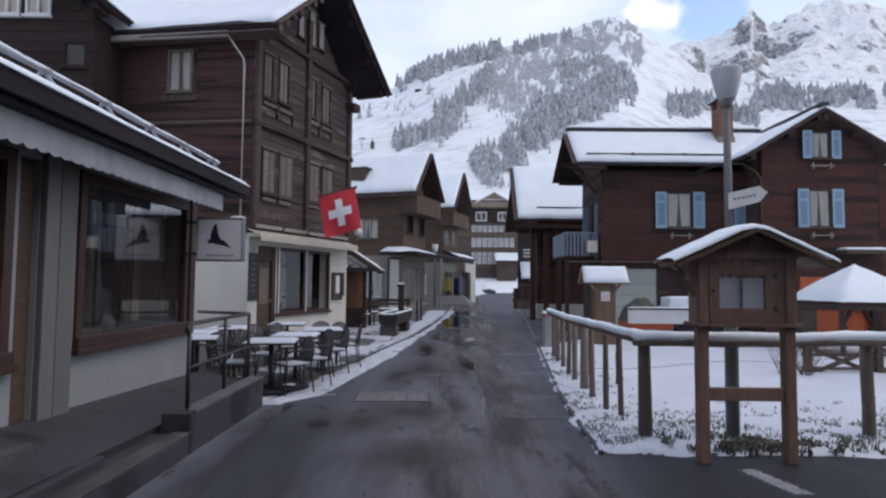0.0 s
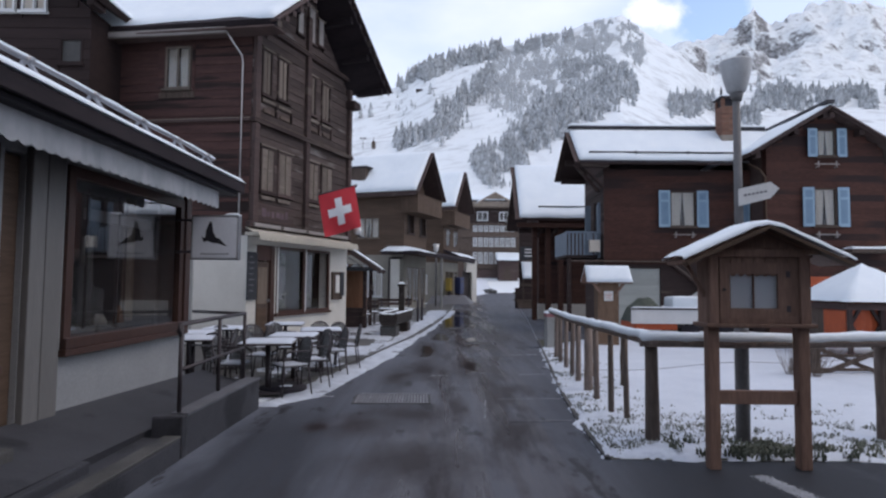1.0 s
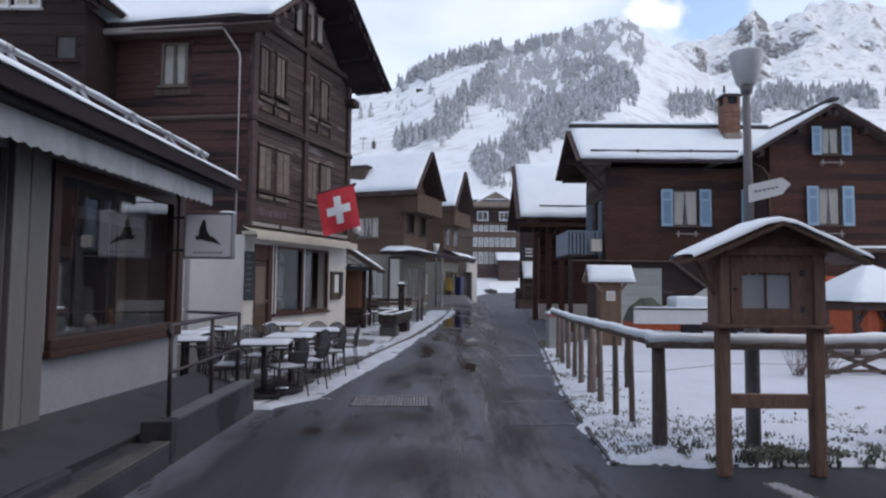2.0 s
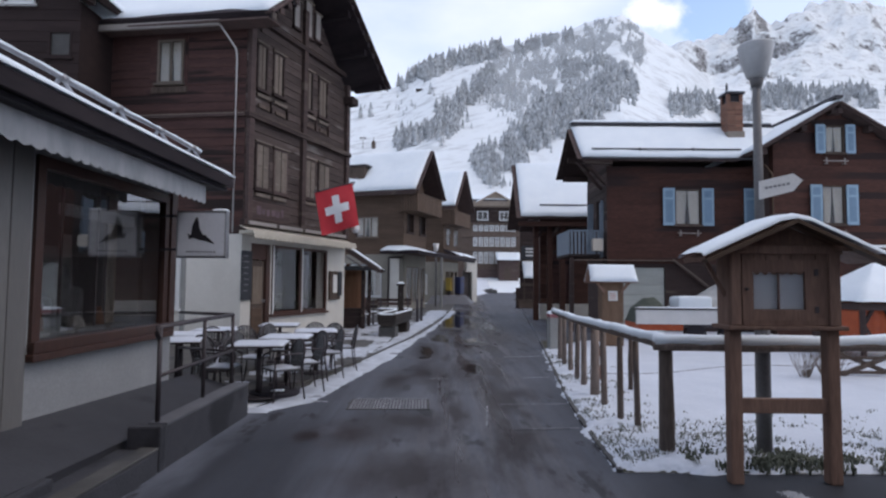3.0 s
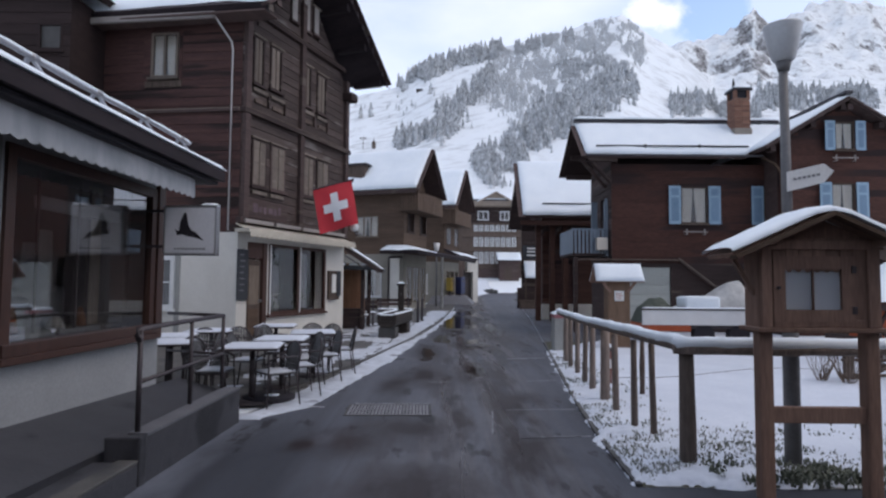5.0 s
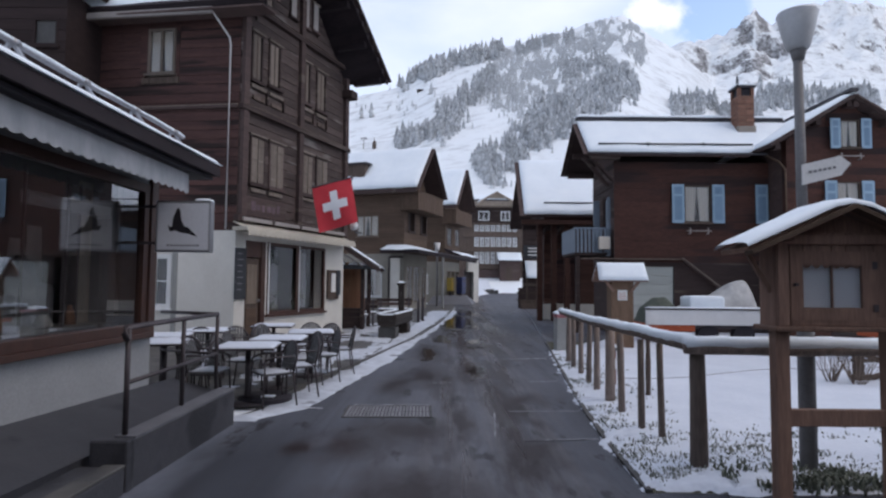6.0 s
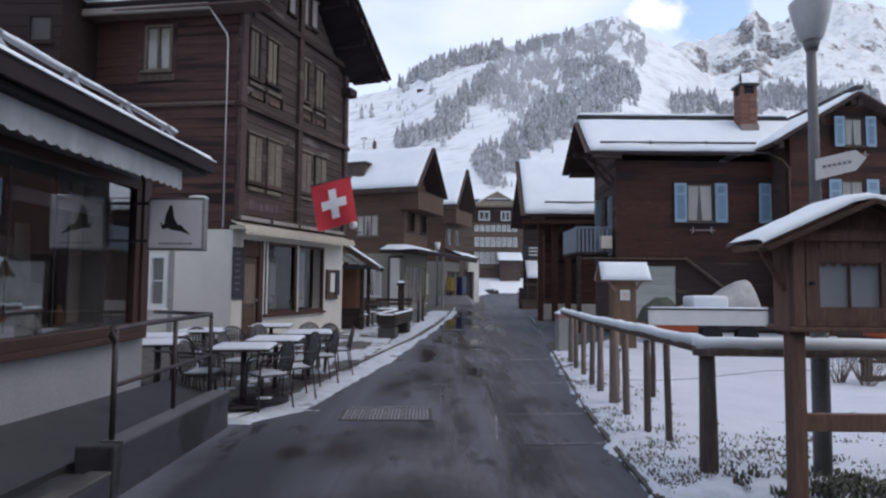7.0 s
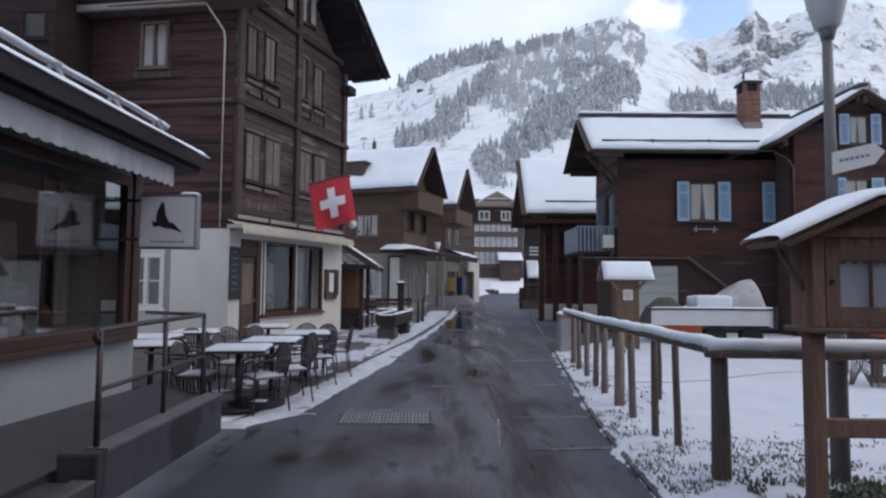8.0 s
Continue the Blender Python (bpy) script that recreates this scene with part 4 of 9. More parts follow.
def lift_mast(u, v, h):
    x, y, z = on_slope(u, v)
    m = thing("lift_mast", "slim dark ski-lift mast on the snowy slope", "ski lift", pose(x, y, z), "ski-lift masts")
    part("shaft", tube(fresh(), [(0, 0, -1), (0, 0, h)], [h * 0.035, h * 0.02], 8), M_GREYWOOD, m)
    part("cross_arm", boxed(-h * 0.25, -0.2, h - 0.5, h * 0.25, 0.2, h, 0.02), M_GREYWOOD, m)
    for sx in (-0.22, 0.22):
        part("sheave", boxed(h * sx - 0.3, -0.5, h - 1.0, h * sx + 0.3, 0.5, h - 0.5), M_GREYWOOD, m)
    return m


lift_mast(-0.140, 0.226, 7.5)
lift_mast(0.205, 0.408, 13.0)
lift_mast(-0.020, 0.318, 9.0)
x, y, z = on_slope(-0.122, 0.226)
cabin = thing("lift_cabin", "dark ski-lift cabin standing on the snowy slope", "ski lift", pose(x, y, z))
part("body", boxed(-1.2, -1.2, 0, 1.2, 1.2, 4.0, 0.4), M_GREYWOOD, cabin)
part("roof", boxed(-1.0, -1.0, 4.0, 1.0, 1.0, 5.0, 0.3), M_GREYWOOD, cabin)
part("hanger", boxed(-0.15, -0.15, 5.0, 0.15, 0.15, 7.5), M_GREYWOOD, cabin)
x, y, z = on_slope(-0.045, 0.326)
hut = thing("mountain_hut", "tiny snow-roofed hut on the open slope", "hut", pose(x, y, z - 0.5))
part("wall", boxed(-4, -2.5, 0, 4, 2.5, 3.2), M_DARKWOOD, hut)
for sgn in (-1, 1):
    part("roof_snow", slab(fresh(), (-4.6, sgn * 3.2, 2.9), (4.6, sgn * 3.2, 2.9), (4.6, 0, 5.2), (-4.6, 0, 5.2), 0.5), M_SNOW, hut)


# ---- road, kerbs, pavement ----
def along(pts, step=0.3):
    out = []
    for a, b in zip(pts, pts[1:]):
        n = max(1, int(math.dist(a, b) / step))
        out += [tuple(a[k] + (b[k] - a[k]) * i / n for k in range(len(a))) for i in range(n)]
    return out + [pts[-1]]


ROAD_L = [(-2.6, -9), (-2.6, 4.7), (-2.6, 7.9), (-2.40, 7.96), (-2.04, 9.6), (-1.4, 13.0), (-0.75, 17.5), (0.0, 26), (0.52, 35.8), (1.0, 50), (2.5, 63), (3.85, 72.4), (5.8, 85.8), (9.1, 104), (16, 118), (24, 124)]
ROAD_R = [(13.0, -9), (13.0, 5.66), (1.48, 5.68), (1.55, 7.08), (1.71, 8.92), (2.23, 13.5), (2.63, 16.9), (3.2, 22), (3.86, 28), (5.0, 40), (6.9, 55.8), (9.6, 68), (15, 86), (24, 100)]
bm = fresh()
vs = [bm.verts.new((x, y, 0.0)) for x, y in ROAD_L + ROAD_R[::-1]]
es = bm.faces.new(vs)
bmesh.ops.triangulate(bm, faces=[es])
ext = bmesh.ops.extrude_face_region(bm, geom=bm.faces[:])
bmesh.ops.translate(bm, verts=[g for g in ext["geom"] if isinstance(g, bmesh.types.BMVert)], vec=(0, 0, -0.05))
road = tagged(part("road", bm, M_ROAD), "damp patched grey asphalt lane with slush traces", "road", kind="structure")

R_Y, R_X = [p[1] for p in ROAD_R[2:9]], [p[0] for p in ROAD_R[2:9]]


def yard_depth(x, y):
    """Snow depth in the yard: thin, holed and ragged towards the lane and the side street."""
    inside = min(x - ramp_at(y, R_Y, R_X), y - 5.68)
    if y > 15.0:
        inside -= min((y - 15.0) * 0.6, 1.5)
    if y > 16.8:
        inside = min(inside, (x - 4.0 - (y - 16.8) * 0.4) * 0.8)
    wob = noise.noise(Vector((x * 2.3, y * 2.3, 0.5))) * 0.07 + noise.noise(Vector((x * 7, y * 7, 3.1))) * 0.05
    holes = noise.noise(Vector((x * 9, y * 9, 7.7))) * 0.5 + noise.noise(Vector((x * 19, y * 19, 2.2))) * 0.5
    thin = min(max(inside / 0.9, 0.0), 1.0)
    d = min(max((inside + wob) * 0.5, -0.05), 0.03 + 0.05 * thin)
    if thin < 1 and holes > 0.07 + 0.5 * thin:
        d -= (holes - 0.07 - 0.5 * thin) * 0.35
    return d + 0.012 * thin * noise.noise(Vector((x * 0.8, y * 0.8, 1.0)))


tagged(part("snow_yard", snow_field(1.3, 6.2, 5.5, 11.0, 0.045, yard_depth), M_YARDSNOW, smooth=True), "snow-covered grass yard behind a rail fence", "snow", kind="structure")
tagged(part("snow_yard", snow_field(6.2, 15.0, 5.5, 11.0, 0.09, yard_depth), M_YARDSNOW, smooth=True), "snow-covered grass yard with dull tufts", "snow", kind="structure")
tagged(part("snow_yard", snow_field(1.8, 15.0, 11.0, 30.0, 0.16, yard_depth), M_YARDSNOW, smooth=True), "smooth deeper snow before the houses", "snow", kind="structure")
bm = fresh()
verge = [(x + 0.02, y, 0.003) for x, y in ROAD_R[2:8]]
verge = verge + [(15, 22, 0.003), (15, 5.70, 0.003)]
bm.faces.new([bm.verts.new(p) for p in verge[::-1]])
bmesh.ops.triangulate(bm, faces=bm.faces[:])
tagged(part("verge", bm, M_TURF), "dull winter turf under the snow", "verge", kind="structure")


bm = fresh()
bm.faces.new([bm.verts.new((x, y, 0.009)) for x, y in ((2.68, 17.1), (4.3, 17.1), (5.3, 19.5), (9.5, 24.0), (9.5, 47.0), (5.95, 47.0), (5.02, 40.0), (3.88, 28.0), (3.22, 22.0))])
tagged(part("forecourt", bm, M_ROAD), "damp dark asphalt forecourt before the barn", "pavement", kind="structure")


# low kerb stones between lane and yard
kerb = tagged(new("kerb"), "low dark stone kerb between lane and yard", "kerb", kind="structure")
edge_pts = along([(x, y) for x, y in ROAD_R[2:7]], 0.62)
for (xa, ya), (xb, yb) in zip(edge_pts, edge_pts[1:]):
    part("kerb_stone", beam(fresh(), (xa + 0.03, ya + 0.008, 0.0), (xb + 0.03, yb - 0.008, 0.0), 0.05, 0.05), M_CONCRETE, kerb)

# low kerb between the lane and the terrace
kerb_l = tagged(new("kerb"), "low dark stone kerb between lane and terrace", "kerb", kind="structure")
edge_l = along([(-2.28, 8.9), (-2.04, 9.6), (-1.4, 13.0), (-0.75, 17.5), (-0.3, 22.5)], 0.62)
for (xa, ya), (xb, yb) in zip(edge_l, edge_l[1:]):
    part("kerb_stone", beam(fresh(), (xa - 0.16, ya + 0.008, 0.015), (xb - 0.16, yb - 0.008, 0.015), 0.06, 0.06), M_CONCRETE, kerb_l)

# unseen walls added behind the camera to close the street and block sky light
for name, (xa, ya, xb, yb) in (("wall_east", (5.0, -11.0, 5.3, -1.2)), ("wall_south", (-3.4, -11.3, 5.3, -11.0)), ("wall_side_street", (5.3, -1.5, 15.0, -1.2))):
    tagged(part(name, boxed(xa, ya, -0.02, xb, yb, 6.5), M_BROWNWOOD), "unseen brown wall added to block sky light", "wall", kind="structure")


# ---- big weathered chalet on the street corner ----
CH = pose(-4.87, 14.86, 0, 0, 0, 70.2)
chalet = thing("chalet", "tall dark weathered timber chalet over a whitewashed cafe floor", "house", CH)
CW, CD, CE, CR = 5.0, 7.0, 7.75, 10.45
SIDE = pose(0, CD, 0, 0, 0, -90)
front_holes = [(0.36, 0.1, 1.12, 2.52), (1.2, 0.72, 3.9, 2.52)]
part("wall", wall_panel(CW, 2.72, 0.3, front_holes), M_PLASTER, chalet, "whitewashed plaster wall")
side_low = [(CD - 2.40, 0.90, CD - 1.52, 2.16)]
ob = part("wall", wall_panel(CD, 2.72, 0.3, side_low), M_PLASTER, chalet, "whitewashed plaster wall")
ob.matrix_local = SIDE @ pose(0, -0.004, 0)
upper = [(0.36, 3.88, 0.92, 5.05), (1.1, 3.88, 1.72, 5.05), (2.55, 3.94, 3.1, 5.08), (3.25, 3.96, 3.9, 5.1),
         (0.33, 6.40, 0.76, 7.58), (1.0, 6.46, 1.5, 7.58), (2.42, 6.48, 2.88, 7.62), (3.2, 6.46, 3.72, 7.6), (1.84, 8.62, 2.14, 9.4), (2.40, 8.60, 2.76, 9.6), (2.92, 8.68, 3.22, 9.45)]
ob = part("wall", wall_panel(CW, CE - 2.72, 0.25, [(a, b - 2.72, c, d - 2.72) for a, b, c, d in upper if d < CE]), M_DARKWOOD, chalet, "dark timber wall")
ob.matrix_local = pose(0, 0.02, 2.72)
part("gable", gable_wall(CW, CE, CR - 0.25, CW / 2, 0.2), M_DARKWOOD, chalet, "dark timber gable").matrix_local = pose(0, 0.02, 0)
boards(chalet, 0, CW, 2.95, CR - 0.4, 0.215, 0.032, M_FRONT, upper, (CW / 2, CR - 0.25, 1.05), seed=3)
side_up = [(CD - 2.27, 6.48, CD - 1.60, 7.58)]
ob = part("wall", wall_panel(CD, CE + 0.2 - 2.72, 0.25, [(a, b - 2.72, c, d - 2.72) for a, b, c, d in side_up]), M_BROWNWOOD, chalet, "brown timber side wall")
ob.matrix_local = SIDE @ pose(0, 0.014, 2.72)
boards(chalet, 0, CD, 2.9, CE + 0.2, 0.22, 0.014, M_BROWNWOOD, side_up, m=SIDE, seed=4)
part("wall", boxed(CW - 0.25, 0.3, 0, CW, CD, CE), M_DARKWOOD, chalet)
part("wall", boxed(0.25, CD - 0.25, 0, CW - 0.25, CD, CE), M_DARKWOOD, chalet)
for z, y0 in ((5.68, -0.16), (8.2, -0.14)):
    half = CW / 2 if z < 8 else (CR - z) / 1.05
    bm = boxed(CW / 2 - half - 0.05, y0, z - 0.1, CW / 2 + half + 0.05, 0.0, z + 0.02, 0.012)
    part("ledge", bm, M_DARKWOOD, chalet)
    part("snow", boxed(CW / 2 - half, y0, z + 0.021, CW / 2 + half, -0.05, z + 0.035), M_GREYWOOD, chalet)
part("ledge", boxed(0.0, -0.09, 5.60, CD, 0.0, 5.66, 0.01), M_DARKWOOD, chalet).matrix_local = SIDE
# thin pale strip stands for snow light caught on the ledge
part("ledge_flashing", boxed(0.0, -0.10, 5.662, CD, -0.012, 5.685, 0.004), M_SHUTTER, chalet, "pale strip painted for the snow-lit ledge edge").matrix_local = SIDE
for x in (0.02, 2.33, CW - 0.2):
    part("corner_post", boxed(x, -0.13, 2.95, x + 0.19, 0.02, 9.3 if 1 < x < 4 else 7.9, 0.02), M_DARKWOOD, chalet)
for k, (a, b, c, d) in enumerate(upper):
    w = window(chalet, a, b, c, d, wood=M_DARKWOOD, mullions=0, bars=0, backing=0.2, rim=0.05, y=-0.035)
    wide = c - a
    if k < 4:
        half = (wide - 0.14) / 2
        for x0 in (0.055, 0.085 + half):
            part("shutter", boxed(x0, -0.036, 0.05, x0 + half, 0.005, d - b - 0.05, 0.008), M_SHUTTER, w, "pale weathered wooden shutter")
            for f in (0.2, 0.5, 0.8):
                part("shutter_rail", boxed(x0 + 0.015, -0.045, (d - b) * f - 0.025, x0 + half - 0.015, -0.036, (d - b) * f + 0.025, 0.004), M_SHUTTER, w)
    elif k < 8:
        part("shutter", boxed(0.05, -0.036, 0.05, 0.05 + wide * 0.62, 0.005, d - b - 0.05, 0.008), M_SHUTTER, w, "pale weathered wooden shutter")
        part("shutter_edge", boxed(0.05 + wide * 0.28, -0.05, 0.04, 0.08 + wide * 0.28, -0.03, d - b - 0.04, 0.004), M_GREYWOOD, w)
    else:
        part("shutter", boxed(0.02, -0.06, 0.0, wide * 0.8, -0.02, d - b, 0.008), M_EAVE, w, "pale weathered wooden shutter")
    part("lintel", boxed(-0.05, -0.075, d - b, c - a + 0.05, 0.03, d - b + 0.05, 0.008), M_SHUTTER, w, "weathered lintel board")
rn = random.Random(31)
for a, b in ((0.28, 6.24), (2.4, 6.30), (0.33, 3.72), (2.5, 3.80)):
    for k in range(2):
        x0, x1 = a + 0.05 + 0.7 * k + rn.uniform(0, 0.06), a + 0.62 + 0.7 * k
        part("apron_board", boxed(x0, -0.085, b - 0.03, x1, -0.04, b + 0.06, 0.01), M_SHUTTER, chalet, "weathered board under the window")
        if b > 5:
            part("apron_board", boxed(x0 + 0.08, -0.075, b - 0.30, x1 - 0.05, -0.04, b - 0.20, 0.01), M_GREYWOOD, chalet)
            part("bracket", boxed(x1 + 0.01, -0.10, b - 0.32, x1 + 0.06, -0.04, b - 0.02, 0.008), M_DARKWOOD, chalet)
part("name_board", boxed(0.24, -0.085, 3.10, 1.82, -0.045, 3.56, 0.008), M_DARKWOOD, chalet, "weathered board with faded unreadable lettering")
for k in range(6):
    part("faded_lettering", boxed(0.42 + 0.2 * k, -0.089, 3.24 + 0.02 * (k % 2), 0.59 + 0.2 * k - 0.03 * (k % 3), -0.085, 3.40 + 0.06 * (k in (0, 5))), M_FADEDRED, chalet)
window(chalet, *side_up[0], m=SIDE, wood=M_SHUTTER, mullions=1, bars=0, curtain=True, backing=0.2, y=-0.03, rim=0.05)
for x0, x1 in ((CD - 2.48, CD - 2.29), (CD - 1.58, CD - 1.50)):
    part("window_jamb", boxed(x0, -0.035, 6.40, x1, -0.002, 7.66, 0.008), M_BROWNWOOD, chalet, "brown jamb board").matrix_local = SIDE
part("window_apron", boxed(CD - 2.42, -0.05, 6.24, CD - 1.5, -0.004, 6.40, 0.01), M_GREYWOOD, chalet, "weathered apron board").matrix_local = SIDE
window(chalet, *side_low[0], m=SIDE, wood=M_WHITEPAINT, mullions=1, bars=1, backing=0.24, rim=0.10, label="white-framed cafe side window")
part("side_board", boxed(CD - 1.50, -0.03, 0.05, CD - 1.38, -0.004, 2.62, 0.006), M_PALECONCRETE, chalet, "grey upright board beside the window").matrix_local = SIDE
# cafe front
door = part("door", boxed(0.40, 0.04, 0.1, 0.94, 0.09, 2.1, 0.006), M_GREYWOOD, chalet, "grey-brown panelled cafe door")
for z0, z1 in ((0.25, 0.9), (1.0, 1.95)):
    part("door_panel", boxed(0.48, 0.025, z0, 0.86, 0.045, z1, 0.008), M_PALEWOOD if z0 > 0.5 else M_TANWALL, door)
part("door_handle", boxed(0.88, -0.03, 1.05, 0.91, 0.04, 1.12, 0.004), M_METAL, door)
part("door_casing", boxed(0.95, -0.02, 0.1, 1.12, 0.1, 2.52, 0.008), M_SHOPWOOD, chalet)
part("transom_panel", boxed(0.36, 0.0, 2.12, 0.95, 0.08, 2.52, 0.008), M_SHOPWOOD, chalet, "brown panel over the door")
cw = window(chalet, 1.2, 0.72, 3.9, 2.52, wood=M_SHOPWOOD, mullions=1, backing=0.9, rim=0.075, label="wide cafe window with brown frame and slim white posts")
part("dark_jamb", boxed(1.20, -0.055, 0.06, 1.32, -0.031, 1.74, 0.006), M_SHOPWOOD, cw)
for x in (0.0, 1.33):
    part("white_post", boxed(x, -0.06, 0.02, x + 0.04, -0.032, 1.78, 0.006), M_WHITEPAINT, cw)
for x0, x1 in ((0.72, 1.0), (2.05, 2.35)):
    bm = fresh()
    for i in range(16):
        xa, xb = x0 + (x1 - x0) * i / 16, x0 + (x1 - x0) * (i + 1) / 16
        ya, yb = 0.36 + 0.02 * math.sin(i * 1.8), 0.36 + 0.02 * math.sin((i + 1) * 1.8)
        bm.faces.new([bm.verts.new(p) for p in ((xa, ya, 0.1), (xb, yb, 0.1), (xb, yb, 1.65), (xa, ya, 1.65))])
    bmesh.ops.remove_doubles(bm, verts=bm.verts[:], dist=1e-4)
    part("sheer_curtain", bm, M_INK, cw, "grey sheer curtain", smooth=True)
rn = random.Random(77)
for x0, z0, z1 in ((0.35, 0.06, 0.55), (1.66, 0.06, 0.62), (0.4, 1.25, 1.62)):
    bm = fresh()
    for k in range(70):
        c = Vector((x0 + rn.uniform(-0.2, 0.35), 0.2 + rn.uniform(-0.08, 0.08), rn.uniform(z0, z1)))
        d1, d2 = Vector((rn.uniform(-1, 1), rn.uniform(-1, 1), rn.uniform(-1, 1))) * 0.07, Vector((rn.uniform(-1, 1), rn.uniform(-1, 1), rn.uniform(-1, 1))) * 0.025
        bm.faces.new([bm.verts.new(c + q) for q in (d1, d2, -d1, -d2)])
    part("potted_plant_leaves", bm, M_LEAF, cw, "dark green house plant", recalc=False)
for o in cw.children:
    if o.name.startswith("pane"):
        o.data.materials[0] = M_CAFEGLASS
part("blackboard", boxed(-0.02, -0.04, 1.12, 0.36, -0.005, 2.32, 0.006), M_SLATE, chalet, "black menu board with chalk lines")
for k in range(7):
    part("chalk_line", boxed(0.05, -0.044, 1.34 + 0.14 * k, 0.2 + 0.02 * (k % 3), -0.04, 1.36 + 0.14 * k), M_INK, chalet)
part("menu_case", boxed(4.02, -0.08, 1.04, 4.62, -0.004, 1.9, 0.01), M_GREYWOOD, chalet, "grey wooden menu case")
part("menu_sheet", boxed(4.18, -0.086, 1.25, 4.42, -0.08, 1.8), M_PAPER, chalet)
part("menu_door", boxed(4.44, -0.12, 1.15, 4.66, -0.09, 1.9, 0.008), M_SLATE, chalet)
bm = boxed(-0.12, -0.42, 2.72, CW - 0.05, 0.0, 2.80)
slab(bm, (-0.12, -0.45, 2.72), (CW - 0.05, -0.45, 2.72), (CW - 0.05, -0.02, 2.93), (-0.12, -0.02, 2.93), 0.02)
awn = part("rolled_awning", bm, M_AWNING, chalet, "cream rolled awning with a scalloped edge")
bm = fresh()
for k in range(52):
    x = -0.12 + k * 0.0973
    box(bm, x, -0.455, 2.59 + 0.04 * (k % 2), x + 0.0973, -0.447, 2.73)
part("valance", bm, M_AWNING, awn)
for k in range(4):
    part("fascia_board", boxed(0.02 + 1.2 * k, -0.2, 2.95, 1.1 + 1.2 * k, -0.15, 3.04, 0.006), M_EAVE, chalet, "pale weathered board")
part("fascia_beam", boxed(-0.1, -0.14, 2.93, CW, 0.0, 3.08, 0.01), M_DARKWOOD, chalet)
# roof
EO, FO = 0.55, 1.0
z_e = CE + 0.12
for sgn, x0, z_s in ((1, -EO, z_e), (-1, CW + 0.88, z_e + 0.20)):
    a, b, c, d = (x0, -FO, z_s), (x0, CD + 0.6, z_s), (CW / 2, CD + 0.6, CR), (CW / 2, -FO, CR)
    roof = part("roof", slab(fresh(), a, b, c, d, 0.14), M_FASCIA, chalet, "dark timber roof boarding")
    part("snow", snow_layer(a, b, c, d, 0.16, 60, 20, 0.05, 2.0 + sgn), M_SNOW, roof, "thick roof snow", smooth=True)
    part("verge_board", beam(fresh(), (x0, -FO - 0.03, z_s - 0.06), (CW / 2, -FO - 0.03, CR - 0.06), 0.05, 0.24, (0, -1, 0)), M_DARKWOOD, roof)
    for k in range(10):
        f = (k + 0.5) / 10
        x, z = x0 + (CW / 2 - x0) * f, z_s + (CR - z_s) * f
        part("verge_tooth", boxed(x - 0.08, -FO - 0.075, z - 0.30, x + 0.08, -FO - 0.055, z - 0.14), M_DARKWOOD if sgn > 0 else M_FASCIA, roof)
    for k in range(4):
        f = (0.08, 0.4, 0.72, 0.97)[k]
        x, z = x0 + (CW / 2 - x0) * f, z_s + (CR - z_s) * f - 0.26
        part("purlin", boxed(x - 0.09, -FO + 0.1, z - 0.11, x + 0.09, 0.05, z + 0.09, 0.015), M_FASCIA, roof)
part("wall_plate", boxed(CW - 0.3, -0.36, 7.24, CW + 0.12, 0.05, 7.50, 0.06), M_DARKWOOD, chalet, "rounded end of the wall plate")
bm = fresh()
box(bm, -EO - 0.12, 0.25, z_e - 0.245, -EO - 0.02, CD + 0.4, z_e - 0.10, 0.02)
part("gutter", bm, M_EAVE, chalet)
part("soffit_board", boxed(-EO, -FO, z_e - 0.20, -0.04, CD, z_e - 0.15, 0.01), M_DARKWOOD, chalet)
part("downpipe", tube(fresh(), [(-EO + 0.05, 0.33, z_e - 0.13), (-EO + 0.07, 0.32, z_e - 0.22), (-0.12, 0.20, z_e - 0.62), (-0.10, 0.18, z_e - 0.8), (-0.10, 0.18, 2.75)], 0.021, 10), M_PIPE, chalet, "pale downpipe", smooth=True)

# the chalet's plan is skewed: its depth runs off square to the facade
bpy.context.view_layer.update()
for o in chalet.children_recursive:
    if o.data:
        m = CH.inverted() @ o.matrix_world
        mi = m.inverted()
        for v in o.data.vertices:
            p = m @ v.co
            p.x -= 0.218 * max(p.y, 0.0)
            v.co = mi @ p

# flag on the chalet
flag = thing("flag", "square red flag with a white cross under a slanting pole", "flag", CH)
FLAG = pose(-2.83, 16.35, 3.52, 0, 0, 8)
flag.matrix_world = FLAG
bm_r, bm_w = fresh(), fresh()


def flag_point(u, v, lift=0.0):
    y = 0.07 * math.sin(u * 5.2 + v * 1.6) + 0.03 * math.sin(v * 6 + 1)
    return (-0.62 + 0.98 * u + 0.20 * (1 - v), y * (1.15 - v) + lift, 0.43 + 0.30 * u - 1.15 * (1 - v))


for target, off in ((bm_r, 0.0), (bm_w, -0.004), (bm_w, 0.004)):
    for i in range(32):
        for j in range(32):
            u0, u1, v0, v1 = i / 32, (i + 1) / 32, j / 32, (j + 1) / 32
            cross = (13 <= i <= 18 and 6 <= j <= 25) or (6 <= i <= 25 and 13 <= j <= 18)
            if target is bm_w and not cross:
                continue
            target.faces.new([target.verts.new(flag_point(u, v, off)) for u, v in ((u0, v0), (u1, v0), (u1, v1), (u0, v1))])
for b in (bm_r, bm_w):
    bmesh.ops.remove_doubles(b, verts=b.verts[:], dist=1e-5)
part("cloth", bm_r, M_RED, flag, "red cloth", smooth=True, recalc=False)
part("cross", bm_w, M_WHITE, flag, "white cross", smooth=True, recalc=False)
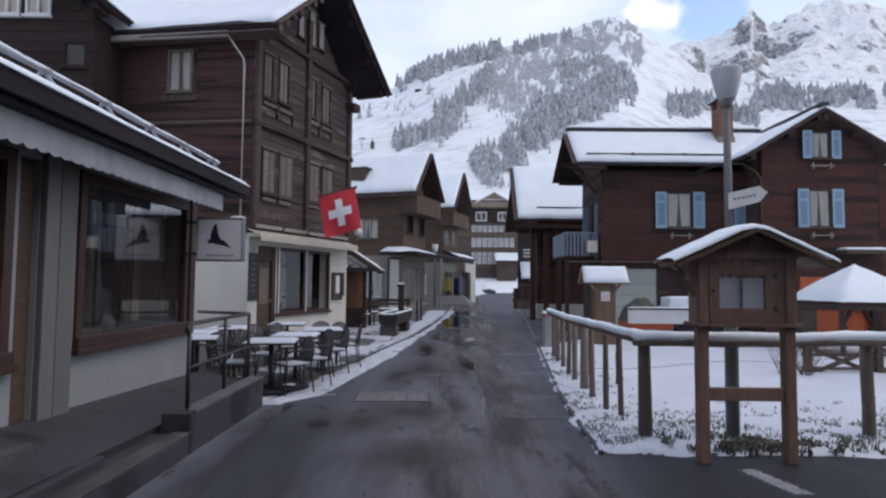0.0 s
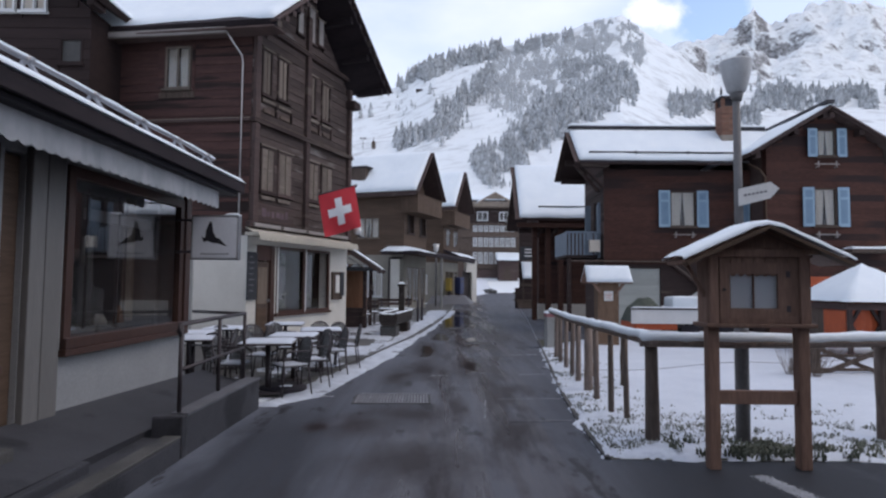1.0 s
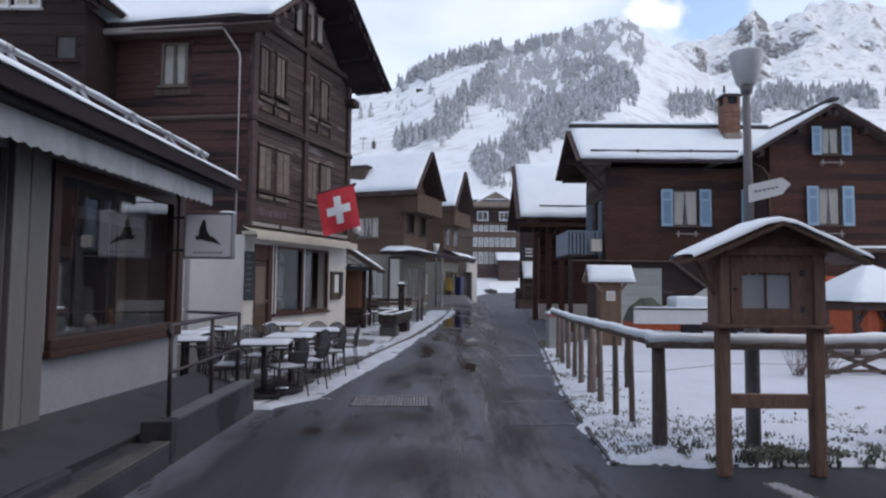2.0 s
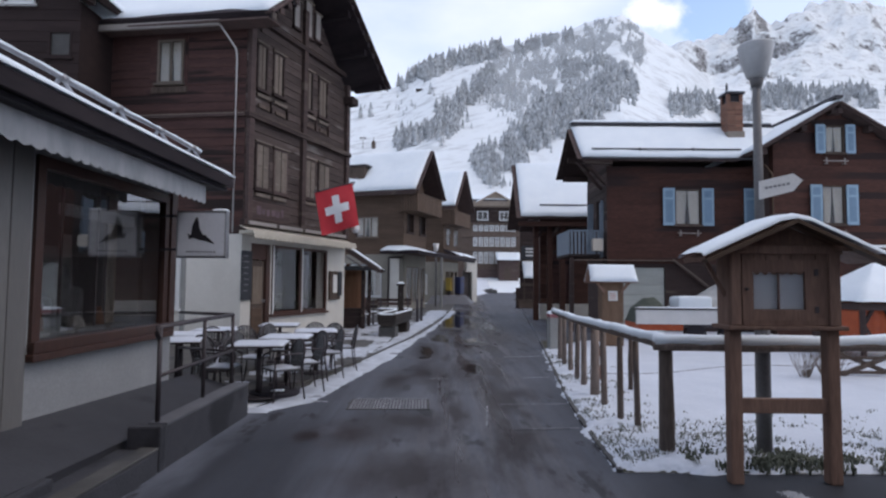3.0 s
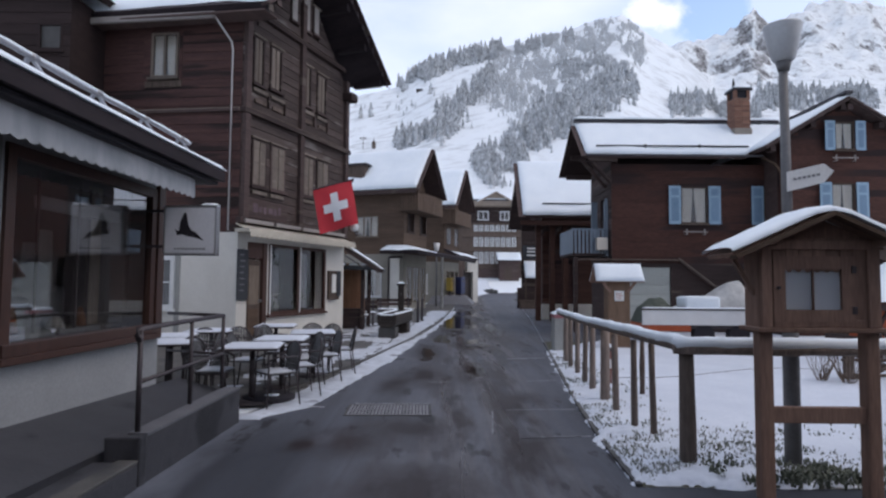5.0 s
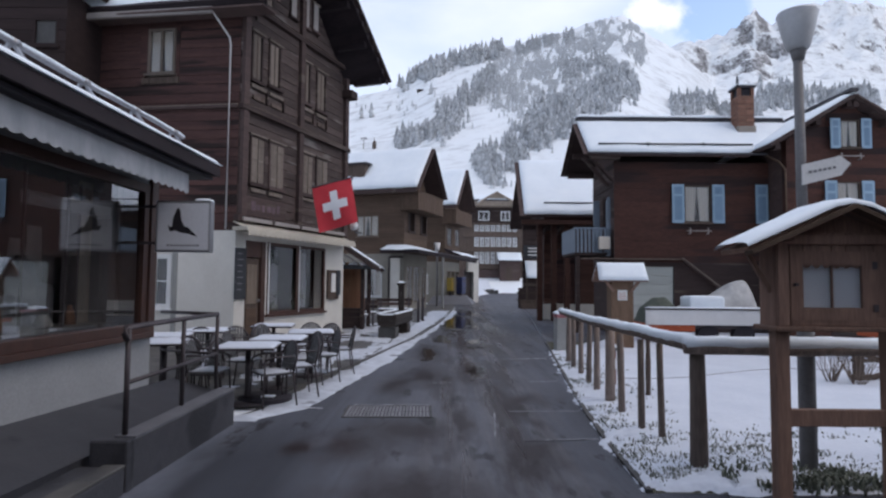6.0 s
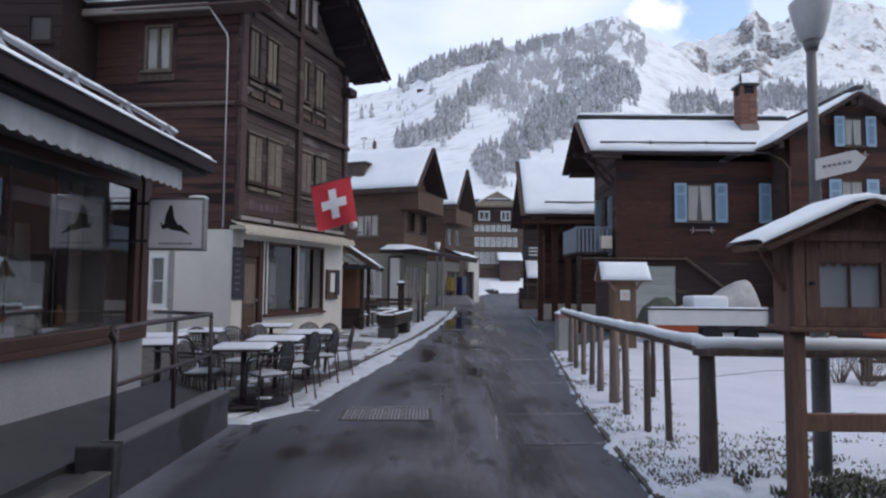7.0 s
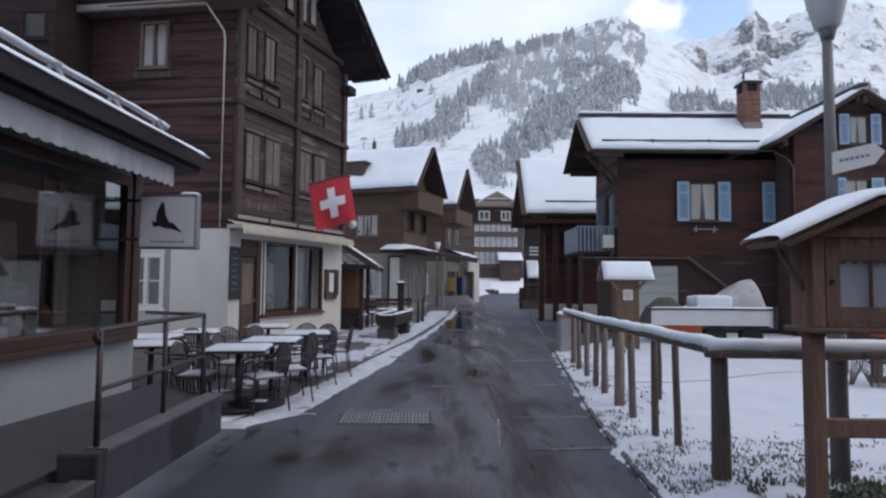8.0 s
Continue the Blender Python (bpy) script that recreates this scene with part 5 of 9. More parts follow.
bm = tube(fresh(), [(-0.63, 0, 0.43), (0.42, 0, 0.745), (0.40, 0.12, 0.73), (0.15, 1.0, 0.55)], 0.018, 8)
part("pole", bm, M_IRON, flag)
globe_lamp = thing("wall_lamp", "pale round globe lamp on a dark iron wall arm", "lamp", FLAG)
part("arm", tube(fresh(), [(0.48, 0.26, -0.62), (0.50, 0.5, -0.66), (0.65, 1.05, -0.62)], 0.022, 8), M_IRON, globe_lamp)
part("globe", tube(fresh(), [(0.46 + 0.11 * math.cos(a), 0.26, -0.50) for a in np.linspace(math.pi, 0, 9)], [0.012 + 0.11 * math.sin(a) for a in np.linspace(0, math.pi, 9)], 14), M_WHITEPAINT, globe_lamp, smooth=True)


# ---- shop with the long awning ----
shop = thing("shop", "low plastered shop with wide red-brown framed windows and awning", "shop", pose(-3.38, 0, 0))
SHW = pose(0, -6.0, 0, 0, 0, 90)
# wall along the street: its own x runs with the street, outside is towards the lane
holes = [(6 + 5.46, 0.97, 6 + 7.82, 2.62), (6 + 2.2, 0.94, 6 + 4.62, 2.62), (6 + 4.70, 0.42, 6 + 4.94, 2.6)]
ob = part("wall", wall_panel(14.0, 2.95, 0.28, holes), M_SHOPWALL, shop, "grey-white plaster wall")
ob.matrix_local = SHW
part("wall", boxed(-5.5, 7.72, 0, -0.28, 8.0, 2.95), M_SHOPWALL, shop)
part("wall", boxed(-5.78, -6.0, 0, -5.5, 8.0, 2.95), M_SHOPWALL, shop)
part("floor", boxed(-5.5, -6.0, 0.3, -0.28, 7.72, 0.42), M_CONCRETE, shop)
for (a, b, c, d), mul in ((holes[0], 1), (holes[1], 1)):
    w = window(shop, a, b, c, d, m=SHW, wood=M_SHOPWOOD, mullions=0, backing=0, rim=0.10, y=0.0, label="large red-brown shop window")
    for o in w.children:
        if o.name.startswith("pane"):
            o.data.materials[0] = M_SHOPGLASS
    part("window_ledge", boxed(-0.02, -0.07, 0.0, c - a + 0.02, -0.03, 0.10, 0.01), M_SHOPWOOD, w)
part("window_post", boxed(6 + 7.84, -0.05, 0.9, 6 + 7.99, 0.02, 2.7, 0.012), M_SHOPWOOD, shop).matrix_local = SHW
d = part("door", boxed(6 + 4.70, 0.05, 0.44, 6 + 4.94, 0.10, 2.58, 0.006), M_TANWALL, shop, "brown wooden shop door")
d.matrix_local = SHW
for x0, x1, mt in ((4.945, 5.125, M_PILASTER), (5.135, 5.36, M_PILASTER)):
    part("pilaster", boxed(6 + x0, -0.06, 0.40, 6 + x1, 0.0, 2.66, 0.01), mt, shop).matrix_local = SHW
# things seen dimly behind the shop glass
part("back_wall", boxed(-1.9, 2.0, 0.42, -1.8, 7.7, 2.9), M_SHOPWALL, shop)
for y0, y1 in ((7.45, 7.66), (2.4, 2.8), (3.6, 3.9)):
    bm = fresh()
    for i in range(10):
        ya, yb = y0 + (y1 - y0) * i / 10, y0 + (y1 - y0) * (i + 1) / 10
        xa, xb = -0.55 + 0.03 * math.sin(i * 2.0), -0.55 + 0.03 * math.sin((i + 1) * 2.0)
        bm.faces.new([bm.verts.new(p) for p in ((xa, ya, 1.05), (xb, yb, 1.05), (xb, yb, 2.6), (xa, ya, 2.6))])
    bmesh.ops.remove_doubles(bm, verts=bm.verts[:], dist=1e-4)
    part("curtain", bm, M_CURTAIN, shop, "sheer cream curtain", smooth=True)
part("window_shelf", boxed(-0.75, 5.48, 1.05, -0.29, 7.7, 1.085, 0.006), M_PALECONCRETE, shop, "pale window shelf")
for y, h, r in ((5.9, 0.16, 0.07), (6.3, 0.24, 0.05), (6.9, 0.12, 0.09), (7.3, 0.2, 0.06)):
    part("ornament", tube(fresh(), [(-0.5, y, 1.085), (-0.5, y, 1.085 + h * 0.5), (-0.5, y, 1.085 + h)], [r, r * 0.8, r * 0.35], 12), M_PAPER if r > 0.06 else M_ORANGEWOOD, shop, smooth=True)
for y, x in ((5.75, -0.34), (6.35, -0.34), (6.95, -0.34), (7.4, -0.5)):
    part("shelf_upright", tube(fresh(), [(x, y, 1.085), (x, y, 2.55)], 0.014, 8), M_GALVPOLE, shop)
rn = random.Random(3)
for y, z0, z1, mt in ((6.2, 1.75, 2.35, M_BLUEPALE), (6.32, 1.68, 2.3, M_BLUE), (6.46, 1.8, 2.38, M_PAPER), (5.85, 1.75, 2.45, M_GREYCLOTH), (6.02, 1.6, 2.3, M_BLUEPALE), (6.75, 1.5, 2.2, M_INK), (7.35, 1.25, 2.1, M_PAPER), (7.1, 1.3, 1.95, M_GREYCLOTH), (3.0, 1.4, 2.2, M_GREYCLOTH)):
    bm = fresh()
    n = 12
    cols = []
    for i in range(n + 1):
        f = i / n
        wob = 0.03 * math.sin(i * 2.3)
        cols.append([bm.verts.new((-0.95 + wob * (1 - 0.5 * q) + 0.1 * rn.random() * 0.2, y + (f - 0.5) * 0.34 * (0.55 + 0.45 * q), z1 + (z0 - z1) * q)) for q in (0.0, 0.25, 0.6, 1.0)])
    for a, b in zip(cols, cols[1:]):
        for q in range(3):
            bm.faces.new((a[q], b[q], b[q + 1], a[q + 1]))
    part("hanging_garment", bm, mt, shop, "garment on display", smooth=True)
for y, h in ((5.75, 0.5), (6.7, 0.32), (7.25, 0.42), (2.7, 0.5)):
    part("display_block", boxed(-1.15, y - 0.22, 0.97, -0.75, y + 0.22, 1.09 + h, 0.09), M_GREYCLOTH, shop, "grey cloth-covered display seat", smooth=True)
part("display_floor", boxed(-1.79, 5.5, 0.90, -0.76, 7.7, 0.965), M_PILASTER, shop)
part("display_table", boxed(-1.75, 5.8, 1.1, -1.2, 7.3, 1.16, 0.01), M_PALEWOOD, shop)
for y, r in ((6.05, 0.15), (6.55, 0.12), (7.05, 0.16)):
    part("display_bust", tube(fresh(), [(-0.85, y, 1.09), (-0.85, y, 1.30), (-0.86, y, 1.52), (-0.85, y, 1.70), (-0.85, y, 1.78)], [r * 0.8, r, r * 1.1, r * 0.8, r * 0.3], 14), M_GREYCLOTH if r > 0.13 else M_PAPER, shop, "plain grey display form", smooth=True)
part("pelmet", boxed(-0.42, 6.4, 2.22, -0.34, 7.7, 2.34, 0.01), M_WHITEPAINT, shop, "white pelmet inside the window")
part("wall_shelf", boxed(-1.79, 5.6, 1.62, -1.5, 7.6, 1.65, 0.006), M_WHITEPAINT, shop)
# roof of the shop
EX, EZ = 0.64, 2.90
a, b, c, dd = (EX, -7.0, EZ), (EX, 8.22, EZ), (-3.2, 8.22, EZ + 0.75), (-3.2, -7.0, EZ + 0.75)
roof = part("roof", slab(fresh(), a, b, c, dd, 0.12), M_ROOFDARK, shop, "dark roofing with a snow-edged eave")
part("roof", slab(fresh(), (-6.6, -7.0, EZ), (-6.6, 8.22, EZ), (-3.2, 8.22, EZ + 0.75), (-3.2, -7.0, EZ + 0.75), 0.12), M_ROOFDARK, shop)
lip = snow_layer((EX + 0.04, -7, EZ + 0.01), (EX + 0.04, 8.23, EZ + 0.01), (EX - 0.09, 8.23, EZ + 0.045), (EX - 0.09, -7, EZ + 0.045), 0.05, 150, 3, 0.02, 5)
part("snow", lip, M_SNOW, roof, "ribbon of snow along the eave", smooth=True)
part("snow", snow_layer((EX - 0.36, -7, EZ + 0.076), (EX - 0.36, 8.2, EZ + 0.076), (-3.2, 8.2, EZ + 0.76), (-3.2, -7, EZ + 0.76), 0.05, 80, 14, 0.06, 8), M_SNOW, roof, smooth=True)
part("snow", snow_layer((EX - 0.085, -7, EZ + 0.03), (EX - 0.085, 8.2, EZ + 0.03), (EX - 0.37, 8.2, EZ + 0.08), (EX - 0.37, -7, EZ + 0.08), 0.022, 120, 4, 0.02, 15), M_SLUSH, roof, "thin grey snow between the rails", smooth=True)
part("fascia", boxed(EX + 0.002, -7, EZ - 0.125, EX + 0.022, 8.21, EZ + 0.004, 0.004), M_FASCIA, roof)
# soffit coloured black, the shade under the eave put into its colour
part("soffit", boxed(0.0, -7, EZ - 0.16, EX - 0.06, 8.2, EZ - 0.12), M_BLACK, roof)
guard = part("snow_guard", tube(fresh(), [(EX - 0.24, y, EZ + 0.25 + 0.008 * math.sin(y * 3)) for y in np.arange(-6.5, 7.85, 0.25)], 0.020, 8), M_METAL, shop, "snow-topped pipe rail on brackets", smooth=True)
part("snow", tube(fresh(), [(EX - 0.24, y, EZ + 0.268 + 0.01 * noise.noise(Vector((y * 3, 0, 0)))) for y in np.arange(-6.5, 7.85, 0.12)], 0.019, 8, rough=0.45), M_SNOW, guard, smooth=True)
for y in (1.2, 2.4, 3.55, 4.35, 5.15, 5.95, 6.75, 7.55):
    bm = beam(fresh(), (EX - 0.26, y, EZ + 0.27), (EX - 0.10, y, EZ + 0.04), 0.035, 0.02)
    beam(bm, (EX - 0.26, y, EZ + 0.27), (EX - 0.34, y, EZ + 0.13), 0.035, 0.02)
    part("bracket", bm, M_METAL, guard)
    part("collar", tube(fresh(), [(EX - 0.24, y - 0.03, EZ + 0.256), (EX - 0.24, y + 0.03, EZ + 0.256)], 0.033, 10), M_METAL, guard, "pipe collar", smooth=True)
AX = 0.47
bm = fresh()
slab(bm, (AX, -6, 2.78), (AX, 7.8, 2.78), (0.02, 7.8, 2.86), (0.02, -6, 2.86), 0.015)
awn = part("awning", bm, M_GREYCLOTH, shop, "grey-white cloth awning with scalloped valance")
bm = fresh()
n_sc = 99 * 4
strips = []
for k in range(n_sc + 1):
    y = -6 + 13.8 * k / n_sc
    low_z = 2.54 - 0.028 * abs(math.sin(math.pi * k / 4))
    w = 0.006 * math.sin(k * 0.2)
    strips.append([bm.verts.new((AX + a, y, q)) for a, q in ((-0.01, 2.785), (w, low_z), (w + 0.004, low_z), (-0.006, 2.785))])
for p, q in zip(strips, strips[1:]):
    for i in range(4):
        bm.faces.new((p[i], p[(i + 1) % 4], q[(i + 1) % 4], q[i]))
part("valance", bm, M_GREYCLOTH, awn)

# hanging box sign
sign = thing("hanging_sign", "pale square shop sign with a black bird emblem", "sign", pose(-3.17, 7.60, 1.85))
part("case", boxed(0, 0, 0, 0.60, 0.10, 0.56, 0.012), M_METAL, sign)
part("face", boxed(0.025, -0.006, 0.025, 0.575, 0.0, 0.535), M_SIGNFACE, sign)
bm = fresh()
for dy, poly in ((0.0, ((0.139, 0.30), (0.171, 0.272), (0.354, 0.272), (0.40, 0.228), (0.465, 0.165), (0.405, 0.185), (0.35, 0.203), (0.28, 0.212), (0.214, 0.235), (0.16, 0.222))),
                 (-0.0006, ((0.180, 0.255), (0.193, 0.375), (0.235, 0.475), (0.250, 0.485), (0.268, 0.45), (0.284, 0.345), (0.335, 0.255)))):
    bm.faces.new([bm.verts.new((x, -0.0085 + dy, z)) for x, z in poly])
part("emblem", bm, M_BLACK, sign, "black bird emblem")
for k in range(9):
    part("small_lettering", boxed(0.13 + 0.04 * k, -0.0095, 0.065, 0.158 + 0.04 * k, -0.0065, 0.082), M_INK, sign)
part("snow_cap", snow_layer((0.42, 0, 0.56), (0.60, 0, 0.56), (0.60, 0.1, 0.56), (0.42, 0.1, 0.56), 0.035, 8, 5, 0, 2), M_SNOW, sign, smooth=True)
part("bracket", beam(fresh(), (-0.22, 0.05, 0.5), (0.0, 0.05, 0.5), 0.03, 0.03), M_IRON, sign)
part("bracket", beam(fresh(), (-0.22, 0.05, 0.1), (0.0, 0.05, 0.1), 0.03, 0.03), M_IRON, sign)

# ---- ramp, steps and rail before the shop ----
ramp = thing("ramp", "dark damp concrete ramp with a low kerb wall", "ramp", kind="structure")
bm = fresh()
slab(bm, (-3.38, 3.4, 0.50), (-2.60, 3.4, 0.30), (-2.72, 8.6, 0.16), (-3.38, 8.6, 0.34), 0.5)
part("ramp_floor", bm, M_RAMP, ramp)
bm = fresh()
slab(bm, (-2.47, 5.62, 0.358), (-2.325, 5.62, 0.358), (-2.29, 7.68, 0.362), (-2.46, 7.68, 0.362), 0.42)
part("kerb_wall", bm, M_RAMP, ramp, "dark concrete kerb wall")
# paler plate puts the light on the wall's top into its colour
part("coping", slab(fresh(), (-2.475, 5.68, 0.38), (-2.318, 5.68, 0.38), (-2.284, 7.69, 0.39), (-2.465, 7.69, 0.39), 0.025), M_COPING, ramp, "paler top of the kerb wall, painted as lit")
part("kerb_end", boxed(-2.60, 5.57, -0.02, -2.318, 5.68, 0.372, 0.02), M_RAMP, ramp)
part("kerb", boxed(-2.47, -8, -0.05, -2.32, 5.55, 0.19, 0.02), M_RAMP, ramp)
# lit top edge of the low kerb, painted in lighter concrete
part("kerb_coping", boxed(-2.472, -8, 0.186, -2.316, 5.55, 0.212, 0.01), M_CONCRETE, ramp, "top of the kerb, painted lighter as if lit")
part("pavement_slab", boxed(-3.38, -8, -0.05, -2.47, 5.55, 0.19), M_RAMP, ramp)
part("doorstep", boxed(-3.36, 3.0, 0.1, -2.92, 4.32, 0.44, 0.02), M_CONCRETE, ramp, "worn concrete doorstep")
part("low_step", boxed(-2.90, 3.2, 0.1, -2.56, 4.6, 0.27, 0.02), M_RAMP, ramp)
rail = thing("handrail", "dark painted iron handrail with two bars", "handrail")
RP = [(-2.42, 5.72, 0.38), (-2.46, 6.77, 0.38), (-2.47, 7.62, 0.38)]
for x, y, z in RP:
    part("post", tube(fresh(), [(x, y, z), (x, y, 1.18)], 0.021, 8), M_IRON, rail, smooth=True)
part("top_bar", tube(fresh(), [(-2.42, 5.70, 1.09), (-2.415, 5.65, 1.14), (-2.42, 5.68, 1.185), (-2.46, 6.77, 1.185), (-2.47, 7.62, 1.185)], 0.022, 8), M_IRON, rail, smooth=True)
part("middle_bar", tube(fresh(), [(-2.42, 5.72, 0.765), (-2.47, 7.62, 0.765)], 0.018, 8), M_IRON, rail, smooth=True)
part("end_bar", tube(fresh(), [(-2.47, 7.62, 1.185), (-3.40, 8.3, 1.17)], 0.02, 8), M_IRON, rail, smooth=True)
part("end_bar", tube(fresh(), [(-2.47, 7.62, 0.76), (-3.40, 8.3, 0.72)], 0.015, 8), M_IRON, rail, smooth=True)

# ---- terrace floor ----
terr = [(-3.6, 8.62), (-2.3, 8.62), (-1.95, 10.2), (-1.35, 13.6), (-0.75, 18.2), (-0.3, 23), (-0.06, 26), (0.46, 35.8), (0.80, 44.4), (-6, 44.4), (-7.5, 14.5), (-5.0, 8.8)]
bm = fresh()
f = bm.faces.new([bm.verts.new((x, y, 0.012)) for x, y in terr])
ext = bmesh.ops.extrude_face_region(bm, geom=[f])
bmesh.ops.translate(bm, verts=[g for g in ext["geom"] if isinstance(g, bmesh.types.BMVert)], vec=(0, 0, -0.06))
tagged(part("pavement", bm, M_CONCRETE), "dark damp paved cafe terrace", "pavement", kind="structure")
L_Y, L_X = (7.9, 8.5, 10.1, 13.2, 17.9, 26.0, 35.8), (-2.16, -1.78, -1.56, -1.13, -0.78, -0.12, 0.50)


def strip_depth(x, y):
    """A soft ribbon of trodden snow on the lane edge, with scraps of thin snow over the terrace."""
    off = ramp_at(y, L_Y, L_X) - x
    n1 = noise.noise(Vector((x * 1.6, y * 1.1, 4.4)))
    n2 = noise.noise(Vector((x * 6, y * 4, 9.4)))
    width = 0.34 + 0.10 * noise.noise(Vector((y * 0.7, 2.0, 0))) + max(0, y - 10) * 0.04
    ribbon = 0.013 - abs(off - width / 2) / width * 0.036 + n2 * 0.004 + n1 * 0.004
    grow = min(max((y - 10.5) / 4, 0), 1)
    bare = math.hypot((x + 2.45) / 0.62, (y - 15.6) / 1.5)
    scraps = -0.016 + 0.024 * grow + 0.03 * n1 + 0.02 * n2 - 0.05 * max(0, 1.25 - bare) - 0.012 * (width * 0.82 < off < width * 1.0) if off > width * 0.7 else -1
    scraps -= 0.024 * min(max((y - 21) / 4, 0), 1)
    edge = min((y - 7.85) * 0.2, 1)
    return min(max(ribbon, min(scraps, 0.022)), edge)


tagged(part("snow_strip", snow_field(-3.4, 0.6, 7.8, 24.0, 0.04, strip_depth, 0.014), M_SLUSH, smooth=True), "trodden snow along the lane edge", "snow", kind="structure")
tagged(part("snow_strip", snow_field(-6.0, 1.2, 24.0, 34.0, 0.12, strip_depth, 0.014), M_SLUSH, smooth=True), "trodden snow on the little square", "snow", kind="structure")

# ---- notice kiosk on legs ----
kiosk = thing("notice_kiosk", "brown wooden notice case on legs with snowy gable roof", "notice board", pose(2.757, 5.42, 0))
LX, BH, RHF = 0.393, 0.45, 0.708
for x in (-LX, LX):
    part("leg", boxed(x - 0.05, -0.02, 0.0, x + 0.05, 0.08, 1.30, 0.012), M_KIOSK, kiosk)
part("crossbar", boxed(-LX + 0.05, 0.0, 0.555, LX - 0.05, 0.055, 0.675, 0.01), M_KIOSK, kiosk)
part("shelf", boxed(-0.48, -0.085, 1.225, 0.48, 0.22, 1.26, 0.01), M_KIOSK, kiosk)
for k in range(9):
    x0 = -BH + 0.1 * k
    if k in (0, 1, 7, 8):
        part("front_board", boxed(x0 + 0.002, -0.042, 1.24, x0 + 0.098, -0.012, 1.88, 0.005), M_KIOSK, kiosk)
    else:
        part("front_board", boxed(x0 + 0.002, -0.042, 1.76, x0 + 0.098, -0.012, 1.92, 0.005), M_KIOSK, kiosk)
part("back_board", boxed(-BH, 0.14, 1.24, BH, 0.17, 1.92), M_KIOSK, kiosk)
part("bottom_rail", boxed(-0.34, -0.046, 1.262, 0.34, -0.013, 1.32, 0.005), M_KIOSK, kiosk)
for x in (-0.445, 0.34):
    part("corner_stile", boxed(x, -0.068, 1.262, x + 0.08, -0.043, 1.86, 0.008), M_KIOSK, kiosk)
part("tie_beam", boxed(-0.46, -0.066, 1.835, 0.46, -0.043, 1.905, 0.008), M_KIOSK, kiosk)
part("inner_board", boxed(-0.28, -0.012, 1.24, 0.28, 0.01, 1.8), M_KIOSK, kiosk)
for x in (-BH, BH - 0.04):
    part("side_board", boxed(x, -0.012, 1.24, x + 0.04, 0.14, 1.9, 0.004), M_KIOSK, kiosk)
part("gable_board", gable_wall(2 * BH, 1.88, 2.07, BH, 0.03), M_KIOSK, kiosk).matrix_local = pose(-BH, -0.035, 0)
w = tagged(new("case_door"), "hinged glazed door over pale notices")
w.parent = kiosk
w.matrix_local = pose(-0.348, -0.050, 1.302)
part("door_leaf", wall_panel(0.60, 0.485, 0.025, [(0.085, 0.09, 0.291, 0.39), (0.299, 0.09, 0.505, 0.39)]), M_KIOSK, w)
pane = part("pane", boxed(0.08, 0.012, 0.085, 0.51, 0.016, 0.395), M_GLASS, w)
pane.visible_shadow = False
for k, x0 in enumerate((0.086, 0.297)):
    part("notice", boxed(x0, 0.028, 0.09, x0 + 0.207, 0.032, 0.385 - 0.01 * k), M_SIGNFACE, w, "pale notice sheet")
bm = fresh()
for k in range(6):
    x0 = 0.085 + 0.07 * k
    bm.faces.new([bm.verts.new((x0 + 0.07 * f, 0.009, 0.392 - 0.028 * math.sin(math.pi * f))) for f in np.linspace(0, 1, 8)])
part("scalloped_trim", bm, M_KIOSK, w, "scalloped board over the panes")
for z in (0.36, 0.06):
    part("hinge", boxed(0.575, -0.008, z, 0.61, 0.0, z + 0.055, 0.003), M_IRON, w)
part("knob", tube(fresh(), [(0.03, 0.0, 0.25), (0.03, -0.03, 0.25)], 0.012, 8), M_IRON, w)
for sgn in (-1, 1):
    a, b, c, dd = (sgn * RHF, -0.18, 1.80), (sgn * RHF, 0.24, 1.80), (0, 0.24, 2.12), (0, -0.18, 2.12)
    r = part("roof", slab(fresh(), a, b, c, dd, 0.035), M_KIOSK, kiosk)
    if sgn < 0:
        part("bracket", beam(fresh(), (sgn * BH, 0.03, 1.50), (sgn * (BH + 0.17), 0.03, 1.80), 0.028, 0.03), M_KIOSK, kiosk)
    part("verge_board", beam(fresh(), (sgn * RHF, -0.195, 1.768), (0, -0.195, 2.088), 0.03, 0.10, (0, -1, 0)), M_TANWALL, r)
    part("purlin", boxed(sgn * 0.42 - 0.04, -0.17, 1.855, sgn * 0.42 + 0.04, -0.03, 1.915, 0.008), M_KIOSK, r)
sn = fresh()
prof = along([(-RHF - 0.025, 1.80), (-0.56, 1.878), (-0.33, 1.982), (-0.12, 2.078), (0, 2.10), (0.12, 2.078), (0.33, 1.982), (0.56, 1.878), (RHF + 0.025, 1.80)], 0.05)
rows_k = []
for j, y in enumerate((-0.225, -0.21, -0.17, -0.08, 0.03, 0.14, 0.22, 0.255, 0.265)):
    edge = (0.008, 0.028, 0.040, 0.046, 0.048, 0.046, 0.040, 0.028, 0.008)[j]
    rows_k.append([sn.verts.new((x, y, z + 0.012 + edge * (1 - max(0, abs(x) - RHF + 0.03) * 7) * (1 + 0.3 * noise.noise(Vector((x * 6, y * 6, 1)))))) for x, z in prof])
for ra, rb in zip(rows_k, rows_k[1:]):
    for i in range(len(prof) - 1):
        sn.faces.new((ra[i], ra[i + 1], rb[i + 1], rb[i]))
under = [[sn.verts.new((x, y, z + 0.006)) for x, z in prof] for y in (-0.225, 0.265)]
for ro, un in ((rows_k[0], under[0]), (rows_k[-1], under[1])):
    for i in range(len(prof) - 1):
        sn.faces.new((ro[i], un[i], un[i + 1], ro[i + 1]))
